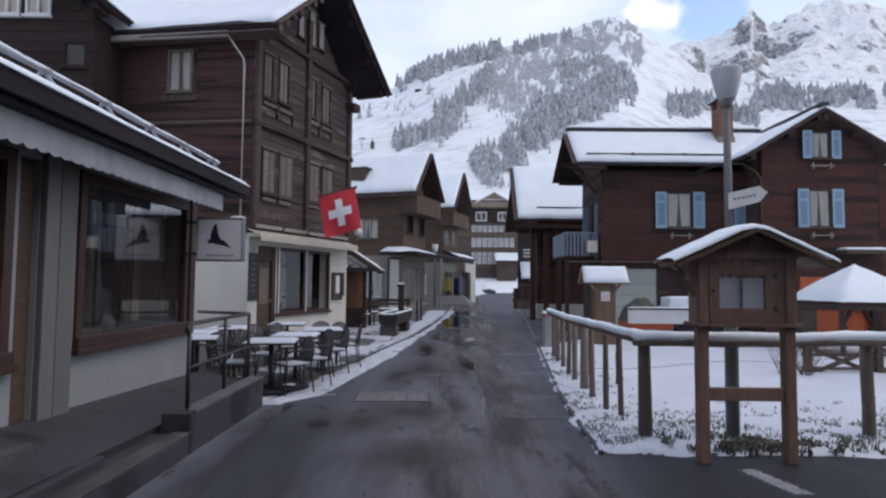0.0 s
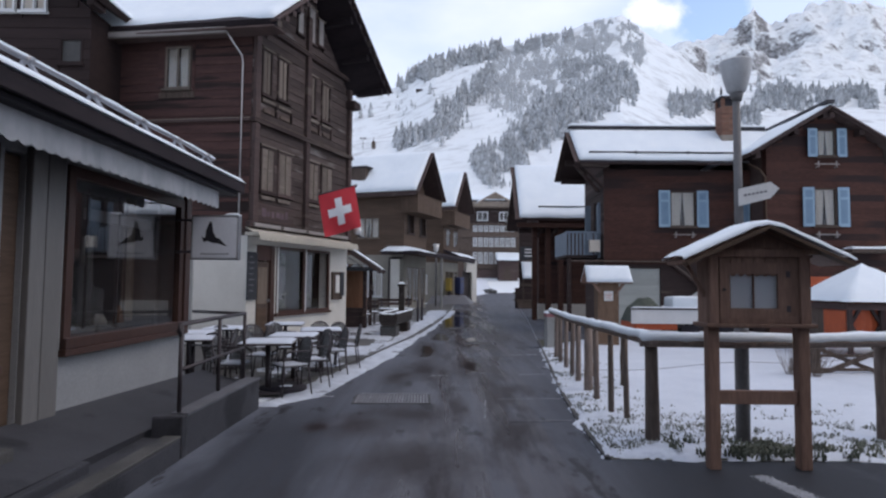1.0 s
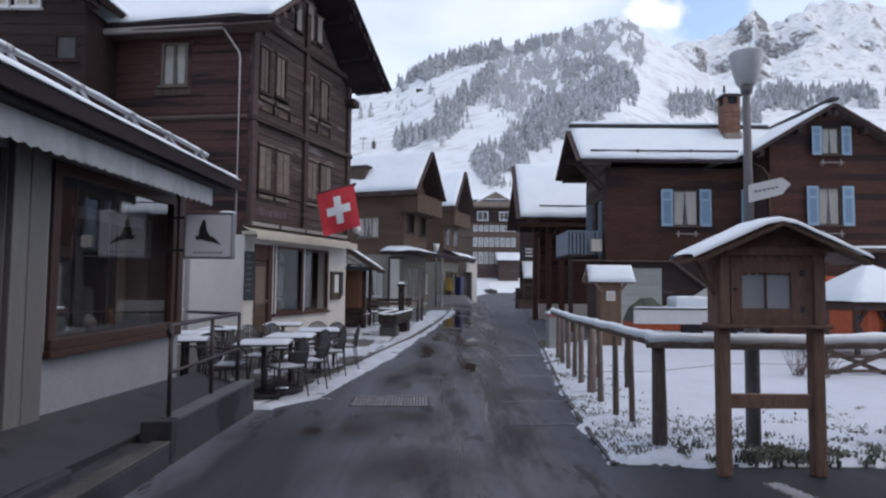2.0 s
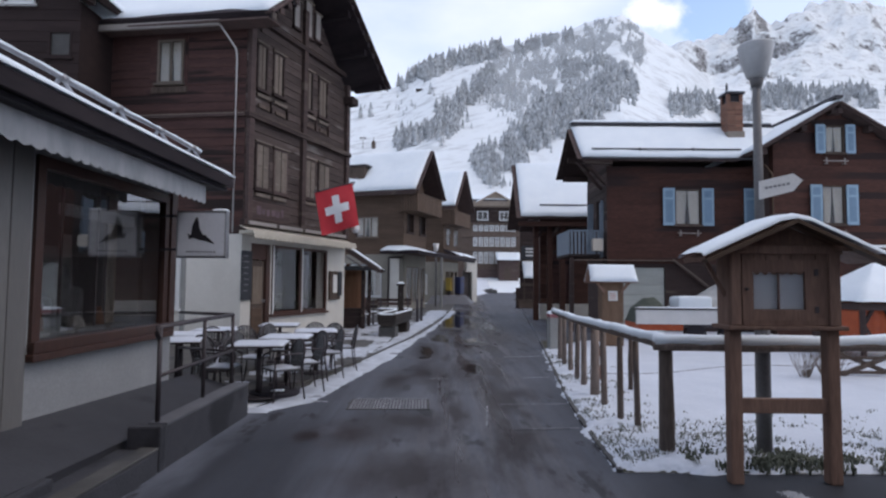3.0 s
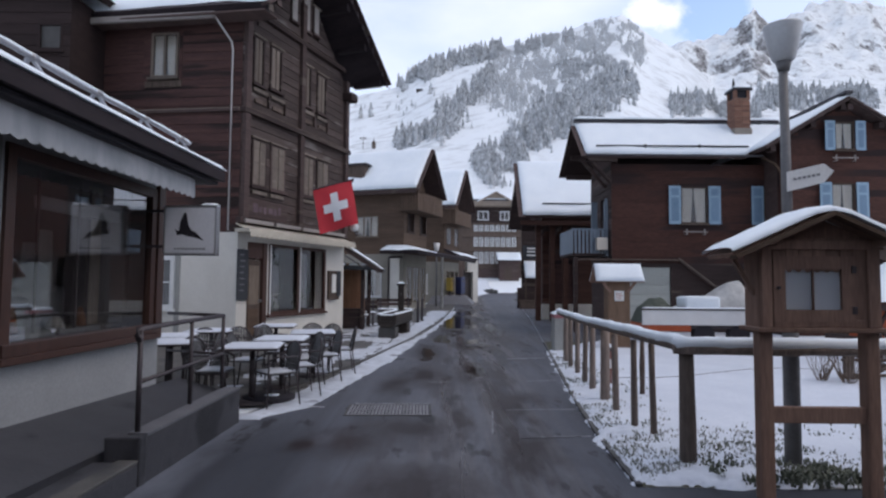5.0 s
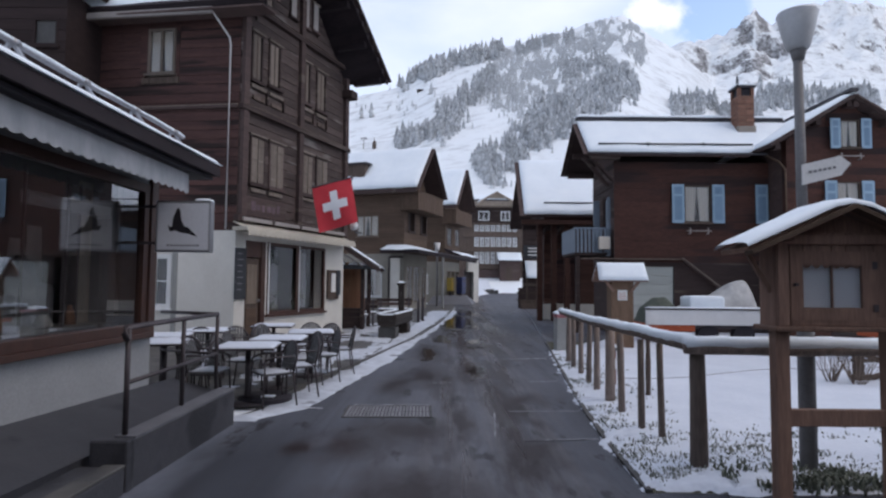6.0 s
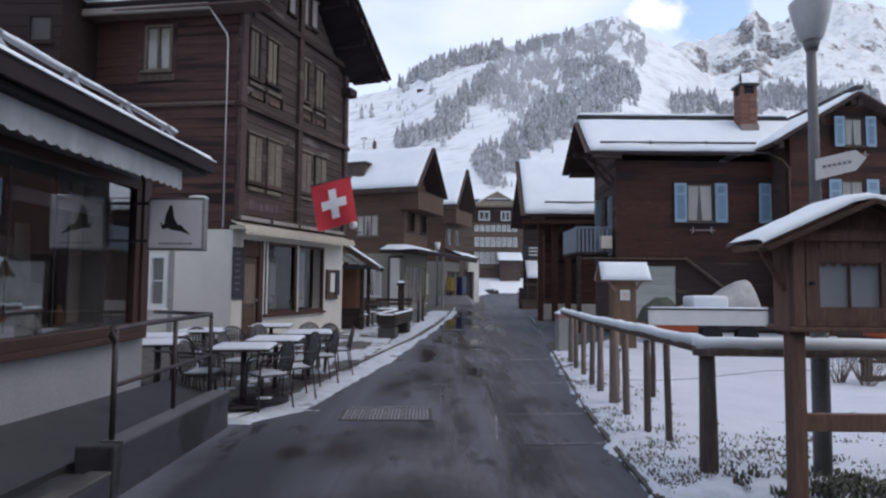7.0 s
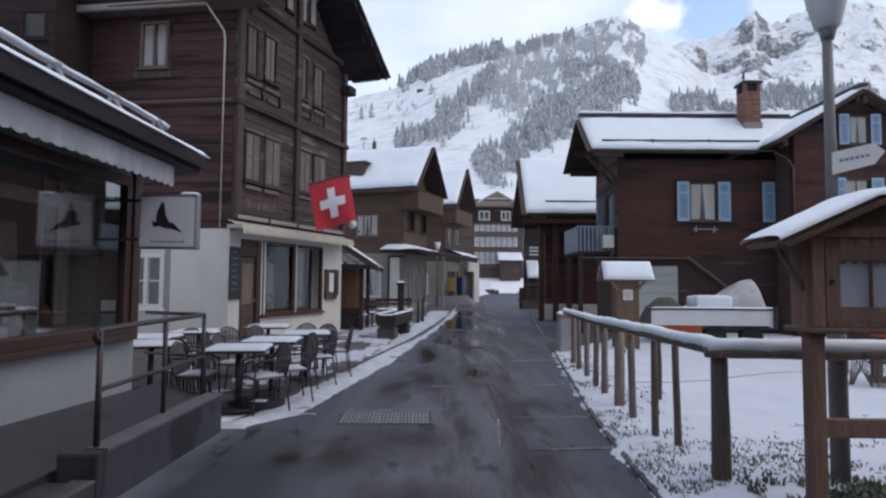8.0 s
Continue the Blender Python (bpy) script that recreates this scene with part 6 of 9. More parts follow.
part("roof_snow", sn, M_SNOW, kiosk, "rounded cap of snow", smooth=True)

# ---- rail fence ----
fence = thing("rail_fence", "rough round-post rail fence topped with snow", "fence")
F_POSTS = [(2.09, 6.17, 0.068, 1.0), (2.11, 7.07, 0.033, 0.97), (2.04, 7.46, 0.034, 0.97), (2.07, 8.25, 0.040, 0.96), (2.12, 8.93, 0.062, 0.96), (2.16, 9.75, 0.044, 0.95),
           (2.19, 10.35, 0.040, 0.95), (2.28, 11.27, 0.042, 0.94), (2.34, 12.1, 0.040, 0.93), (2.40, 12.85, 0.05, 0.92), (4.44, 6.25, 0.062, 1.0), (6.9, 6.5, 0.06, 0.98)]
for x, y, r, h in F_POSTS:
    lean = random.uniform(-0.02, 0.02)
    part("post", tube(fresh(), [(x, y, -0.03), (x + lean * 0.3, y, h * 0.35), (x + lean * 0.7, y, h * 0.7), (x + lean, y, h)], [r * 1.06, r, r * 0.97, r * 0.93], 10, rough=0.12), M_POST, fence, smooth=True)


def rail_run(pts, r, seed):
    pts = along(pts, 0.12)
    part("rail", tube(fresh(), [(x, y, z + 0.006 * noise.noise(Vector((x * 3, y * 3, seed)))) for x, y, z in pts], r, 10, rough=0.08), M_POST, fence, smooth=True)
    bm = fresh()
    top = [(x, y, z + r * 0.75 + 0.016 * noise.noise(Vector((x * 4, y * 4, seed + 5)))) for x, y, z in pts]
    tube(bm, top, r * 1.08, 10, rough=0.16)
    part("rail_snow", bm, M_SNOW, fence, "ridge of snow on the rail", smooth=True)


rail_run([(2.07, 6.17, 1.03), (2.03, 7.4, 1.035), (2.05, 8.8, 1.02), (2.16, 10.4, 0.99), (2.32, 12.1, 0.965), (2.55, 14.4, 0.93)], 0.05, 1)
rail_run([(1.95, 6.10, 1.03), (2.9, 6.02, 1.03), (4.4, 6.13, 1.04), (7.2, 6.38, 1.03)], 0.054, 2)

# ---- street lamp with the arrow sign ----
lamp = thing("street_lamp", "grey street lamp post with a frosted bowl and arrow sign", "street lamp", pose(2.975, 6.15, 0) @ Matrix.Scale(1.015, 4))
part("pole", tube(fresh(), [(0, 0, 0), (0, 0, 1.4), (0, 0, 1.45), (0, 0, 2.2), (-0.005, 0, 3.42)], [0.066, 0.064, 0.046, 0.042, 0.035], 14), M_GALVPOLE, lamp, smooth=True)
part("collar", tube(fresh(), [(0, 0, 3.41), (0, 0, 3.50)], [0.044, 0.066], 14), M_GALVPOLE, lamp, smooth=True)
part("lamp_bowl", tube(fresh(), [(0, 0, 3.495), (0, 0, 3.52), (0, 0, 3.65), (0, 0, 3.80), (0, 0, 3.82)], [0.070, 0.092, 0.126, 0.158, 0.152], 24), M_LAMPGLASS, lamp, "frosted grey lamp bowl", smooth=True)
part("lamp_cap", tube(fresh(), [(0, 0, 3.80), (0, 0, 3.84), (0, 0, 3.855)], [0.16, 0.10, 0.03], 20), M_METAL, lamp, smooth=True)
bm = fresh()
arrow = [(-0.03, -0.09), (0.285, -0.070), (0.37, 0.012), (0.285, 0.092), (-0.03, 0.08)]
f = [bm.verts.new((x, -0.065, 2.44 + z + x * 0.2)) for x, z in arrow]
g = [bm.verts.new((x, -0.053, 2.44 + z + x * 0.2)) for x, z in arrow]
bm.faces.new(f)
bm.faces.new(g[::-1])
for i in range(5):
    bm.faces.new((f[i], g[i], g[(i + 1) % 5], f[(i + 1) % 5]))
arrow_sign = part("arrow_sign", bm, M_WHITEPAINT, lamp, "white arrow sign with faint unreadable lines")
for k in range(6):
    part("lettering", beam(fresh(), (0.02 + 0.04 * k, -0.0665, 2.45 + 0.008 * k), (0.047 + 0.04 * k, -0.0665, 2.4554 + 0.008 * k), 0.002, 0.02), M_INK, arrow_sign)


# ---- brown house with blue shutters ----
RH = pose(5.3, 19.8, 0)
house = thing("shuttered_house", "dark brown timber house with pale blue shutters and snowy roof", "house", RH)
RW, RE, RD = 4.95, 5.42, 2.6
wins = [(2.19, 3.52, 3.03, 4.68)]
ob = part("wall", wall_panel(RW, RE - 2.25, 0.25, [(a, b - 2.25, c, d - 2.25) for a, b, c, d in wins]), M_HOUSEWOOD, house, "dark brown timber wall")
ob.matrix_local = pose(0, 0, 2.25)
boards(house, 0, RW, 2.25, RE, 0.21, 0.006, M_HOUSEWOOD, [(a - 0.02, b, c + 0.02, d) for a, b, c, d in wins], seed=8)
part("wall", wall_panel(RW, 2.25, 0.3, [(0.42, 0.0, 1.85, 2.12)]), M_DARKWOOD, house, "dark lower wall")
part("garage_door", boxed(0.42, 0.06, 0.0, 1.85, 0.12, 2.12), M_PALEBOARD, house, "pale grey boarded door")
for k in range(7):
    part("door_board", boxed(0.44, 0.04, 0.05 + 0.3 * k, 1.83, 0.06, 0.33 + 0.3 * k, 0.006), M_PALEBOARD, house)
SD = pose(0, RD, 0, 0, 0, -90)
side_hole = [(1.35, 2.45, 2.15, 4.4)]
ob = part("wall", wall_panel(RD, RE, 0.25, side_hole), M_DARKWOOD, house, "dark timber end wall")
ob.matrix_local = SD @ pose(0, -0.004, 0)
boards(house, 0, RD, 2.3, RE, 0.2, 0.025, M_DARKWOOD, side_hole, m=SD, seed=9)
gb = gable_wall(RD, RE, 6.75, RD / 2, 0.2)
part("gable", gb, M_DARKWOOD, house).matrix_local = SD
part("wall", boxed(0.25, RD - 0.25, 0, RW, RD, RE), M_DARKWOOD, house)
part("wall", boxed(RW - 0.25, 0.3, 0, RW, RD - 0.25, RE), M_DARKWOOD, house)
part("balcony_door", boxed(1.40, 0.05, 2.48, 2.1, 0.1, 4.35, 0.01), M_BLUEPALE, house, "grey-blue balcony door").matrix_local = SD
for k, x in enumerate((1.25, 2.2)):
    part("door_shutter", boxed(x, -0.12, 2.5, x + 0.05, -0.02 - 0.3 * (1 - k), 4.35), M_BLUEPALE, house).matrix_local = SD
for a, b, c, d in wins:
    window(house, a, b, c, d, wood=M_GREYWOOD, mullions=0, curtain=True, shutter=M_BLUE, sh_w=0.38, backing=0.2, y=-0.02, rim=0.035, label="curtained window with blue shutters")

# the next window is hidden by the wing but for its shutter
side_win = tagged(new("window"), "window half hidden by the wing, one shutter open")
side_win.parent = house
part("shutter", boxed(4.42, -0.085, 3.48, 4.80, -0.055, 4.72, 0.006), M_BLUE, side_win, "pale blue panelled shutter")
for a0, a1 in ((0.06, 0.70), (0.76, 0.95)):
    part("shutter_panel", boxed(4.49, -0.0885, 3.5 + 1.2 * a0, 4.73, -0.0845, 3.5 + 1.2 * a1), M_BLUEDEEP, side_win)
part("window_casing", boxed(4.82, -0.05, 3.50, 4.87, -0.012, 4.68, 0.006), M_GREYWOOD, side_win)
# outside stair at the foot of the wall: string board down to the yard, its lit edge painted pale
stair = tagged(new("outside_stair"), "dark stair string on the wall, its lit edge painted pale")
stair.parent = house
part("landing_edge", boxed(-1.1, -0.16, 2.32, 2.10, -0.02, 2.37, 0.008), M_GREYWOOD, stair)
part("string_board", beam(fresh(), (2.10, -0.10, 2.32), (3.55, -0.10, 1.20), 0.05, 0.09, (0, -1, 0)), M_DARKWOOD, stair)
# pale bar that stands for the light on the string's top
part("worn_edge", beam(fresh(), (2.08, -0.12, 2.39), (3.60, -0.12, 1.225), 0.05, 0.035, (0, -1, 0)), M_SHUTTER, stair, "pale edge painted as lit")


def box_holder(x, z, m=None):
    bm = beam(fresh(), (x - 0.38, -0.14, z), (x + 0.38, -0.14, z), 0.035, 0.03)
    for dx in (-0.28, 0.28):
        beam(bm, (x + dx, 0, z - 0.08), (x + dx, -0.17, z - 0.08), 0.03, 0.03)
        beam(bm, (x + dx, -0.14, z - 0.1), (x + dx, -0.14, z + 0.1), 0.03, 0.03)
    ob = part("flower_box_bracket", bm, M_EAVE, house, "pale wooden flower-box bracket")
    if m:
        ob.matrix_local = m


box_holder(2.61, 3.24)
# wing with the gable towards the lane
WG = pose(4.87, -1.0, 0)
WW, WR = 3.7, 7.25
wwins = [(1.46, 3.48, 2.16, 4.66), (1.56, 5.68, 2.14, 6.52)]
ob = part("wall", wall_panel(WW, 5.92, 0.25, [wwins[0], (wwins[1][0], wwins[1][1], wwins[1][2], 5.92)]), M_HOUSEWOOD, house, "dark brown timber wing wall")
ob.matrix_local = WG
part("gable", gable_wall(WW, 5.92, WR - 0.22, WW / 2, 0.2), M_HOUSEWOOD, house).matrix_local = WG
boards(house, 0, WW, 2.0, WR - 0.3, 0.21, 0.006, M_HOUSEWOOD, wwins, (WW / 2, WR - 0.12, 0.60), m=WG, seed=12)
for a, b, c, d in wwins:
    big = b < 5
    window(house, a, b, c, d, m=WG, wood=M_GREYWOOD, mullions=0, curtain=True, shutter=M_BLUE, sh_w=0.36 if big else 0.30, backing=0.2 if big else 0.078, y=-0.02 if big else -0.085, rim=0.035, label="curtained window with blue shutters")
part("wall", boxed(WW + 0.003, 0.0, 0, WW + 0.68, 0.25, 5.5), M_HOUSEWOOD, house).matrix_local = WG
boards(house, WW + 0.003, WW + 0.68, 2.0, 5.4, 0.21, 0.012, M_HOUSEWOOD, m=WG, seed=14)
box_holder(1.81, 3.2, WG)
box_holder(1.85, 5.42, WG)
part("wall", boxed(4.87, -0.75, 0, 5.12, 3.2, 5.96), M_DARKWOOD, house)
part("wall", boxed(4.87 + WW - 0.25, -0.75, 0, 4.87 + WW, 3.2, 5.96), M_DARKWOOD, house)
part("side_ledge", boxed(2.3, -0.5, 2.62, 3.6, 0.0, 2.74, 0.01), M_GREYWOOD, house).matrix_local = WG
part("ledge_snow", snow_layer((2.3, -0.5, 2.74), (3.6, -0.5, 2.74), (3.6, 0, 2.74), (2.3, 0, 2.74), 0.08, 20, 6), M_SNOW, house, smooth=True).matrix_local = WG
# main roof: ridge runs along x
ym, zr, ze = 1.15, 7.0, 5.60
for a, b, c, dd, lab in (((-0.95, -0.6, ze), (4.0, -0.6, ze), (6.3, ym, zr), (-0.92, ym, zr), "f"), ((-0.95, 3.1, ze), (6.2, 3.1, ze), (6.2, ym, zr), (-0.92, ym, zr), "b")):
    r = part("roof", slab(fresh(), a, b, c, dd, 0.13), M_DARKWOOD, house, "dark boarded roof")
    part("snow", snow_layer(a, b, c, dd, 0.13, 60, 16, 0.03, 4 if lab == "f" else 6), M_SNOW, r, "smooth roof snow", smooth=True)
    part("verge_board", beam(fresh(), (a[0] - 0.02, a[1], a[2] - 0.08), (dd[0] - 0.02, dd[1], dd[2] - 0.08), 0.05, 0.22, (-1, 0, 0)), M_DARKWOOD, r)
    for f in (0.1, 0.5, 0.9):
        y, z = a[1] + (dd[1] - a[1]) * f, a[2] + (dd[2] - a[2]) * f - 0.24
        part("purlin", boxed(-0.85, y - 0.08, z - 0.1, 0.05, y + 0.08, z + 0.08, 0.012), M_DARKWOOD, r)
part("ridge_cap", boxed(-0.95, ym - 0.09, zr + 0.07, 6.0, ym + 0.09, zr + 0.17, 0.02), M_ROOFDARK, house)
part("ridge_snow", snow_layer((-0.95, ym - 0.12, zr + 0.165), (6.0, ym - 0.12, zr + 0.165), (6.0, ym + 0.12, zr + 0.165), (-0.95, ym + 0.12, zr + 0.165), 0.13, 50, 6, 0.02, 3), M_SNOW, house, smooth=True)
part("gutter", tube(fresh(), [(-0.95, -0.65, ze - 0.04), (4.5, -0.65, ze - 0.04)], 0.035, 8), M_ROOFDARK, house)
part("snow_bar", tube(fresh(), [(-0.6, -0.47, ze + 0.295), (4.15, -0.47, ze + 0.30)], 0.028, 8), M_ROOFDARK, house)
for x in (0.9, 2.6):
    part("snow_bar_hook", boxed(x, -0.49, ze + 0.18, x + 0.05, -0.44, ze + 0.35), M_ROOFDARK, house)
part("eave_brace", beam(fresh(), (-0.85, 0.6, 5.7), (-0.03, 0.6, 4.75), 0.1, 0.1), M_DARKWOOD, house)
part("eave_brace", beam(fresh(), (-0.85, -0.45, 5.5), (-0.03, 0.05, 4.85), 0.09, 0.09), M_DARKWOOD, house)
# wing roof: ridge runs along y
for sgn in (-1, 1):
    xe = 4.87 + WW / 2 + sgn * 2.55
    xr = 4.87 + WW / 2
    a, b, c, dd = (xe, -1.35, 5.72), (xe, 3.5, 5.72), (xr, 3.5, WR), (xr, -1.35, WR)
    r = part("wing_roof", slab(fresh(), a, b, c, dd, 0.12), M_DARKWOOD, house)
    part("snow", snow_layer(a, b, c, dd, 0.10, 40, 14, 0.03, 11 + sgn), M_SNOW, r, smooth=True)
    part("verge_board", beam(fresh(), (xe, -1.38, 5.64), (xr, -1.38, WR - 0.08), 0.05, 0.2, (0, -1, 0)), M_DARKWOOD, r)
    for f in (0.12, 0.6, 0.96):
        x, z = xe + (xr - xe) * f, 5.72 + (WR - 5.72) * f - 0.22
        part("purlin", boxed(x - 0.08, -1.28, z - 0.1, x + 0.08, -0.98, z + 0.08, 0.012), M_DARKWOOD, r)
part("ridge_board", boxed(4.87 + WW / 2 - 0.12, -1.4, WR + 0.06, 4.87 + WW / 2 + 0.12, 3.4, WR + 0.16, 0.02), M_ROOFDARK, house)
part("downpipe", tube(fresh(), [(4.45, -0.66, 5.52), (4.70, -0.95, 5.25), (4.80, -1.07, 5.0), (4.80, -1.07, 0.1)], 0.032, 8), M_TANWALL, house, smooth=True)
# chimney of brick courses
ch = tagged(new("chimney"), "red brick chimney with a hooded top")
ch.parent = house
ch.matrix_local = pose(4.13, 0.32, 6.08)
part("core", boxed(0.02, 0.02, 0, 0.50, 0.50, 1.62), M_MORTAR, ch)
brick = None
for k in range(21):
    z = 0.02 + 0.076 * k
    off = 0.5 * (k % 2)
    for i in range(2):
        for y0 in (0.0, 0.26):
            for xx, yy, turn in ((i * 0.26 + (0.0 if k % 2 else 0.0), y0 if y0 == 0.0 else 0.42, 0),):
                if brick is None:
                    brick = part("brick", boxed(0, 0, 0, 0.25, 0.10, 0.064, 0.006), M_BRICK, ch)
                    brick.location = (xx, yy, z)
                else:
                    o = brick.copy()
                    scene.collection.objects.link(o)
                    o.location = (xx, yy, z)
        for x0 in (0.0, 0.42):
            o = brick.copy()
            scene.collection.objects.link(o)
            o.rotation_euler, o.location = (0, 0, radians(90)), (x0 + 0.10, 0.11 + i * 0.15, z)
            o.scale = (0.58, 1, 1)
# solid black block painted for the shade inside the hood
part("flue_gap", boxed(0.06, 0.06, 1.62, 0.46, 0.46, 1.86), M_BLACK, ch)
for x, y in ((0.0, 0.0), (0.42, 0.0), (0.0, 0.42), (0.42, 0.42)):
    part("hood_pier", boxed(x, y, 1.62, x + 0.1, y + 0.1, 1.88), M_BRICK, ch)
part("hood_slab", boxed(-0.06, -0.06, 1.88, 0.58, 0.58, 1.94, 0.015), M_ROOFDARK, ch)
part("hood_finial", tube(fresh(), [(-0.02, 0.0, 1.94), (-0.02, 0.0, 2.18), (-0.02, 0.0, 2.26)], [0.045, 0.035, 0.01], 8), M_ROOFDARK, ch, smooth=True)
part("mortar_foot", boxed(-0.03, -0.03, 0.0, 0.55, 0.55, 0.62, 0.02), M_MORTAR, ch, "grey mortared foot")
part("hood_snow", snow_layer((-0.06, -0.06, 1.95), (0.58, -0.06, 1.95), (0.58, 0.58, 1.95), (-0.06, 0.58, 1.95), 0.10, 10, 10, 0, 2), M_SNOW, ch, smooth=True)
# balcony
bal = tagged(new("balcony"), "small grey-blue balcony")
bal.parent = house
bal.matrix_local = pose(-1.2, 0.3, 2.56)
part("deck", boxed(0, 0, -0.08, 1.05, 2.0, 0.0), M_DARKWOOD, bal)
part("panel", boxed(0, 0, 0, 0.04, 2.0, 0.78, 0.006), M_BLUEPALE, bal)
for k in range(9):
    part("baluster", boxed(0.08 + 0.125 * k, 0.0, 0.0, 0.15 + 0.125 * k, 0.03, 0.75), M_BLUEPALE, bal)
part("hand_rail", boxed(0, -0.02, 0.75, 1.2, 0.05, 0.80, 0.006), M_BLUEPALE, bal)
part("flower_pot", boxed(0.75, -0.2, 0.1, 1.1, -0.01, 0.5, 0.02), M_CURTAIN, bal)
for x in (-1.15, -0.05):
    part("post", boxed(x, 0.3, 0, x + 0.13, 0.43, 2.45, 0.01), M_DARKWOOD, house)

# ---- barn with the steep snowy roof ----
M_BARN = paint("reddish_barn_timber", (0.0588, 0.0308, 0.0238), (0.1260, 0.0644, 0.0504), 3, 0.75, (0.25, 1, 3), 0.35, 22, 0.3, spec=0.15)
barn = thing("barn", "dark brown timber barn with a steep snowy roof", "barn", pose(3.2, 25.6, 0))
part("roof", slab(fresh(), (0.05, 0, 4.42), (5.0, 0, 4.42), (5.0, 2.9, 7.25), (0.15, 2.9, 7.25), 0.15), M_DARKWOOD, barn)
part("snow", snow_layer((0.05, 0, 4.42), (5.0, 0, 4.42), (5.0, 2.9, 7.25), (0.15, 2.9, 7.25), 0.14, 40, 18, 0.03, 7), M_SNOW, barn, "steep sheet of roof snow", smooth=True)
part("roof", slab(fresh(), (0.05, 5.8, 4.42), (5.0, 5.8, 4.42), (5.0, 2.9, 7.25), (0.15, 2.9, 7.25), 0.15), M_DARKWOOD, barn)
part("verge_board", beam(fresh(), (0.0, -0.03, 4.32), (0.1, 2.9, 7.15), 0.06, 0.28, (-1, 0, 0)), M_DARKWOOD, barn)
part("eave_beam", boxed(-0.05, 0.12, 4.02, 5.0, 0.26, 4.22, 0.015), M_BARN, barn, "reddish eave beam")
part("eave_beam", boxed(0.1, 0.9, 3.85, 5.0, 1.05, 4.05, 0.015), M_DARKWOOD, barn)
part("snow_bar", tube(fresh(), [(0.9, 0.3, 4.95), (5.0, 0.3, 4.95)], 0.03, 8), M_ROOFDARK, barn)
ob = part("wall", wall_panel(4.0, 4.9, 0.2, [(0.40, 0.4, 1.40, 2.9)]), M_DARKWOOD, barn)
ob.matrix_local = pose(1.1, 1.6, 0)
boards(barn, 1.1, 5.1, 0.7, 4.6, 0.22, 0.03, M_BARN, [(1.5, 0.4, 2.5, 2.9)], m=pose(0, 1.6, 0), seed=15)
part("barn_door", boxed(1.52, 1.63, 0.4, 2.48, 1.7, 2.9), M_BROWNWOOD, barn, "reddish brown plank door")
part("base_wall", boxed(1.05, 1.45, 0, 5.1, 1.58, 0.68, 0.02), M_PLASTER, barn, "pale concrete base")
part("wall", boxed(1.1, 1.8, 0, 1.3, 3.3, 4.9), M_DARKWOOD, barn)
for x in (0.66, 1.25, 1.8):
    part("post", boxed(x, 0.5, 0, x + 0.22, 0.74, 4.1, 0.02), M_BARN, barn)
    part("brace", beam(fresh(), (x + 0.08, 0.58, 3.4), (x + 0.5, 0.58, 4.05), 0.1, 0.1), M_DARKWOOD, barn)
part("gable", slab(fresh(), (1.08, 1.0, 4.6), (1.08, 5.0, 4.6), (1.08, 3.1, 6.9), (1.08, 2.7, 6.9), 0.05), M_DARKWOOD, barn)


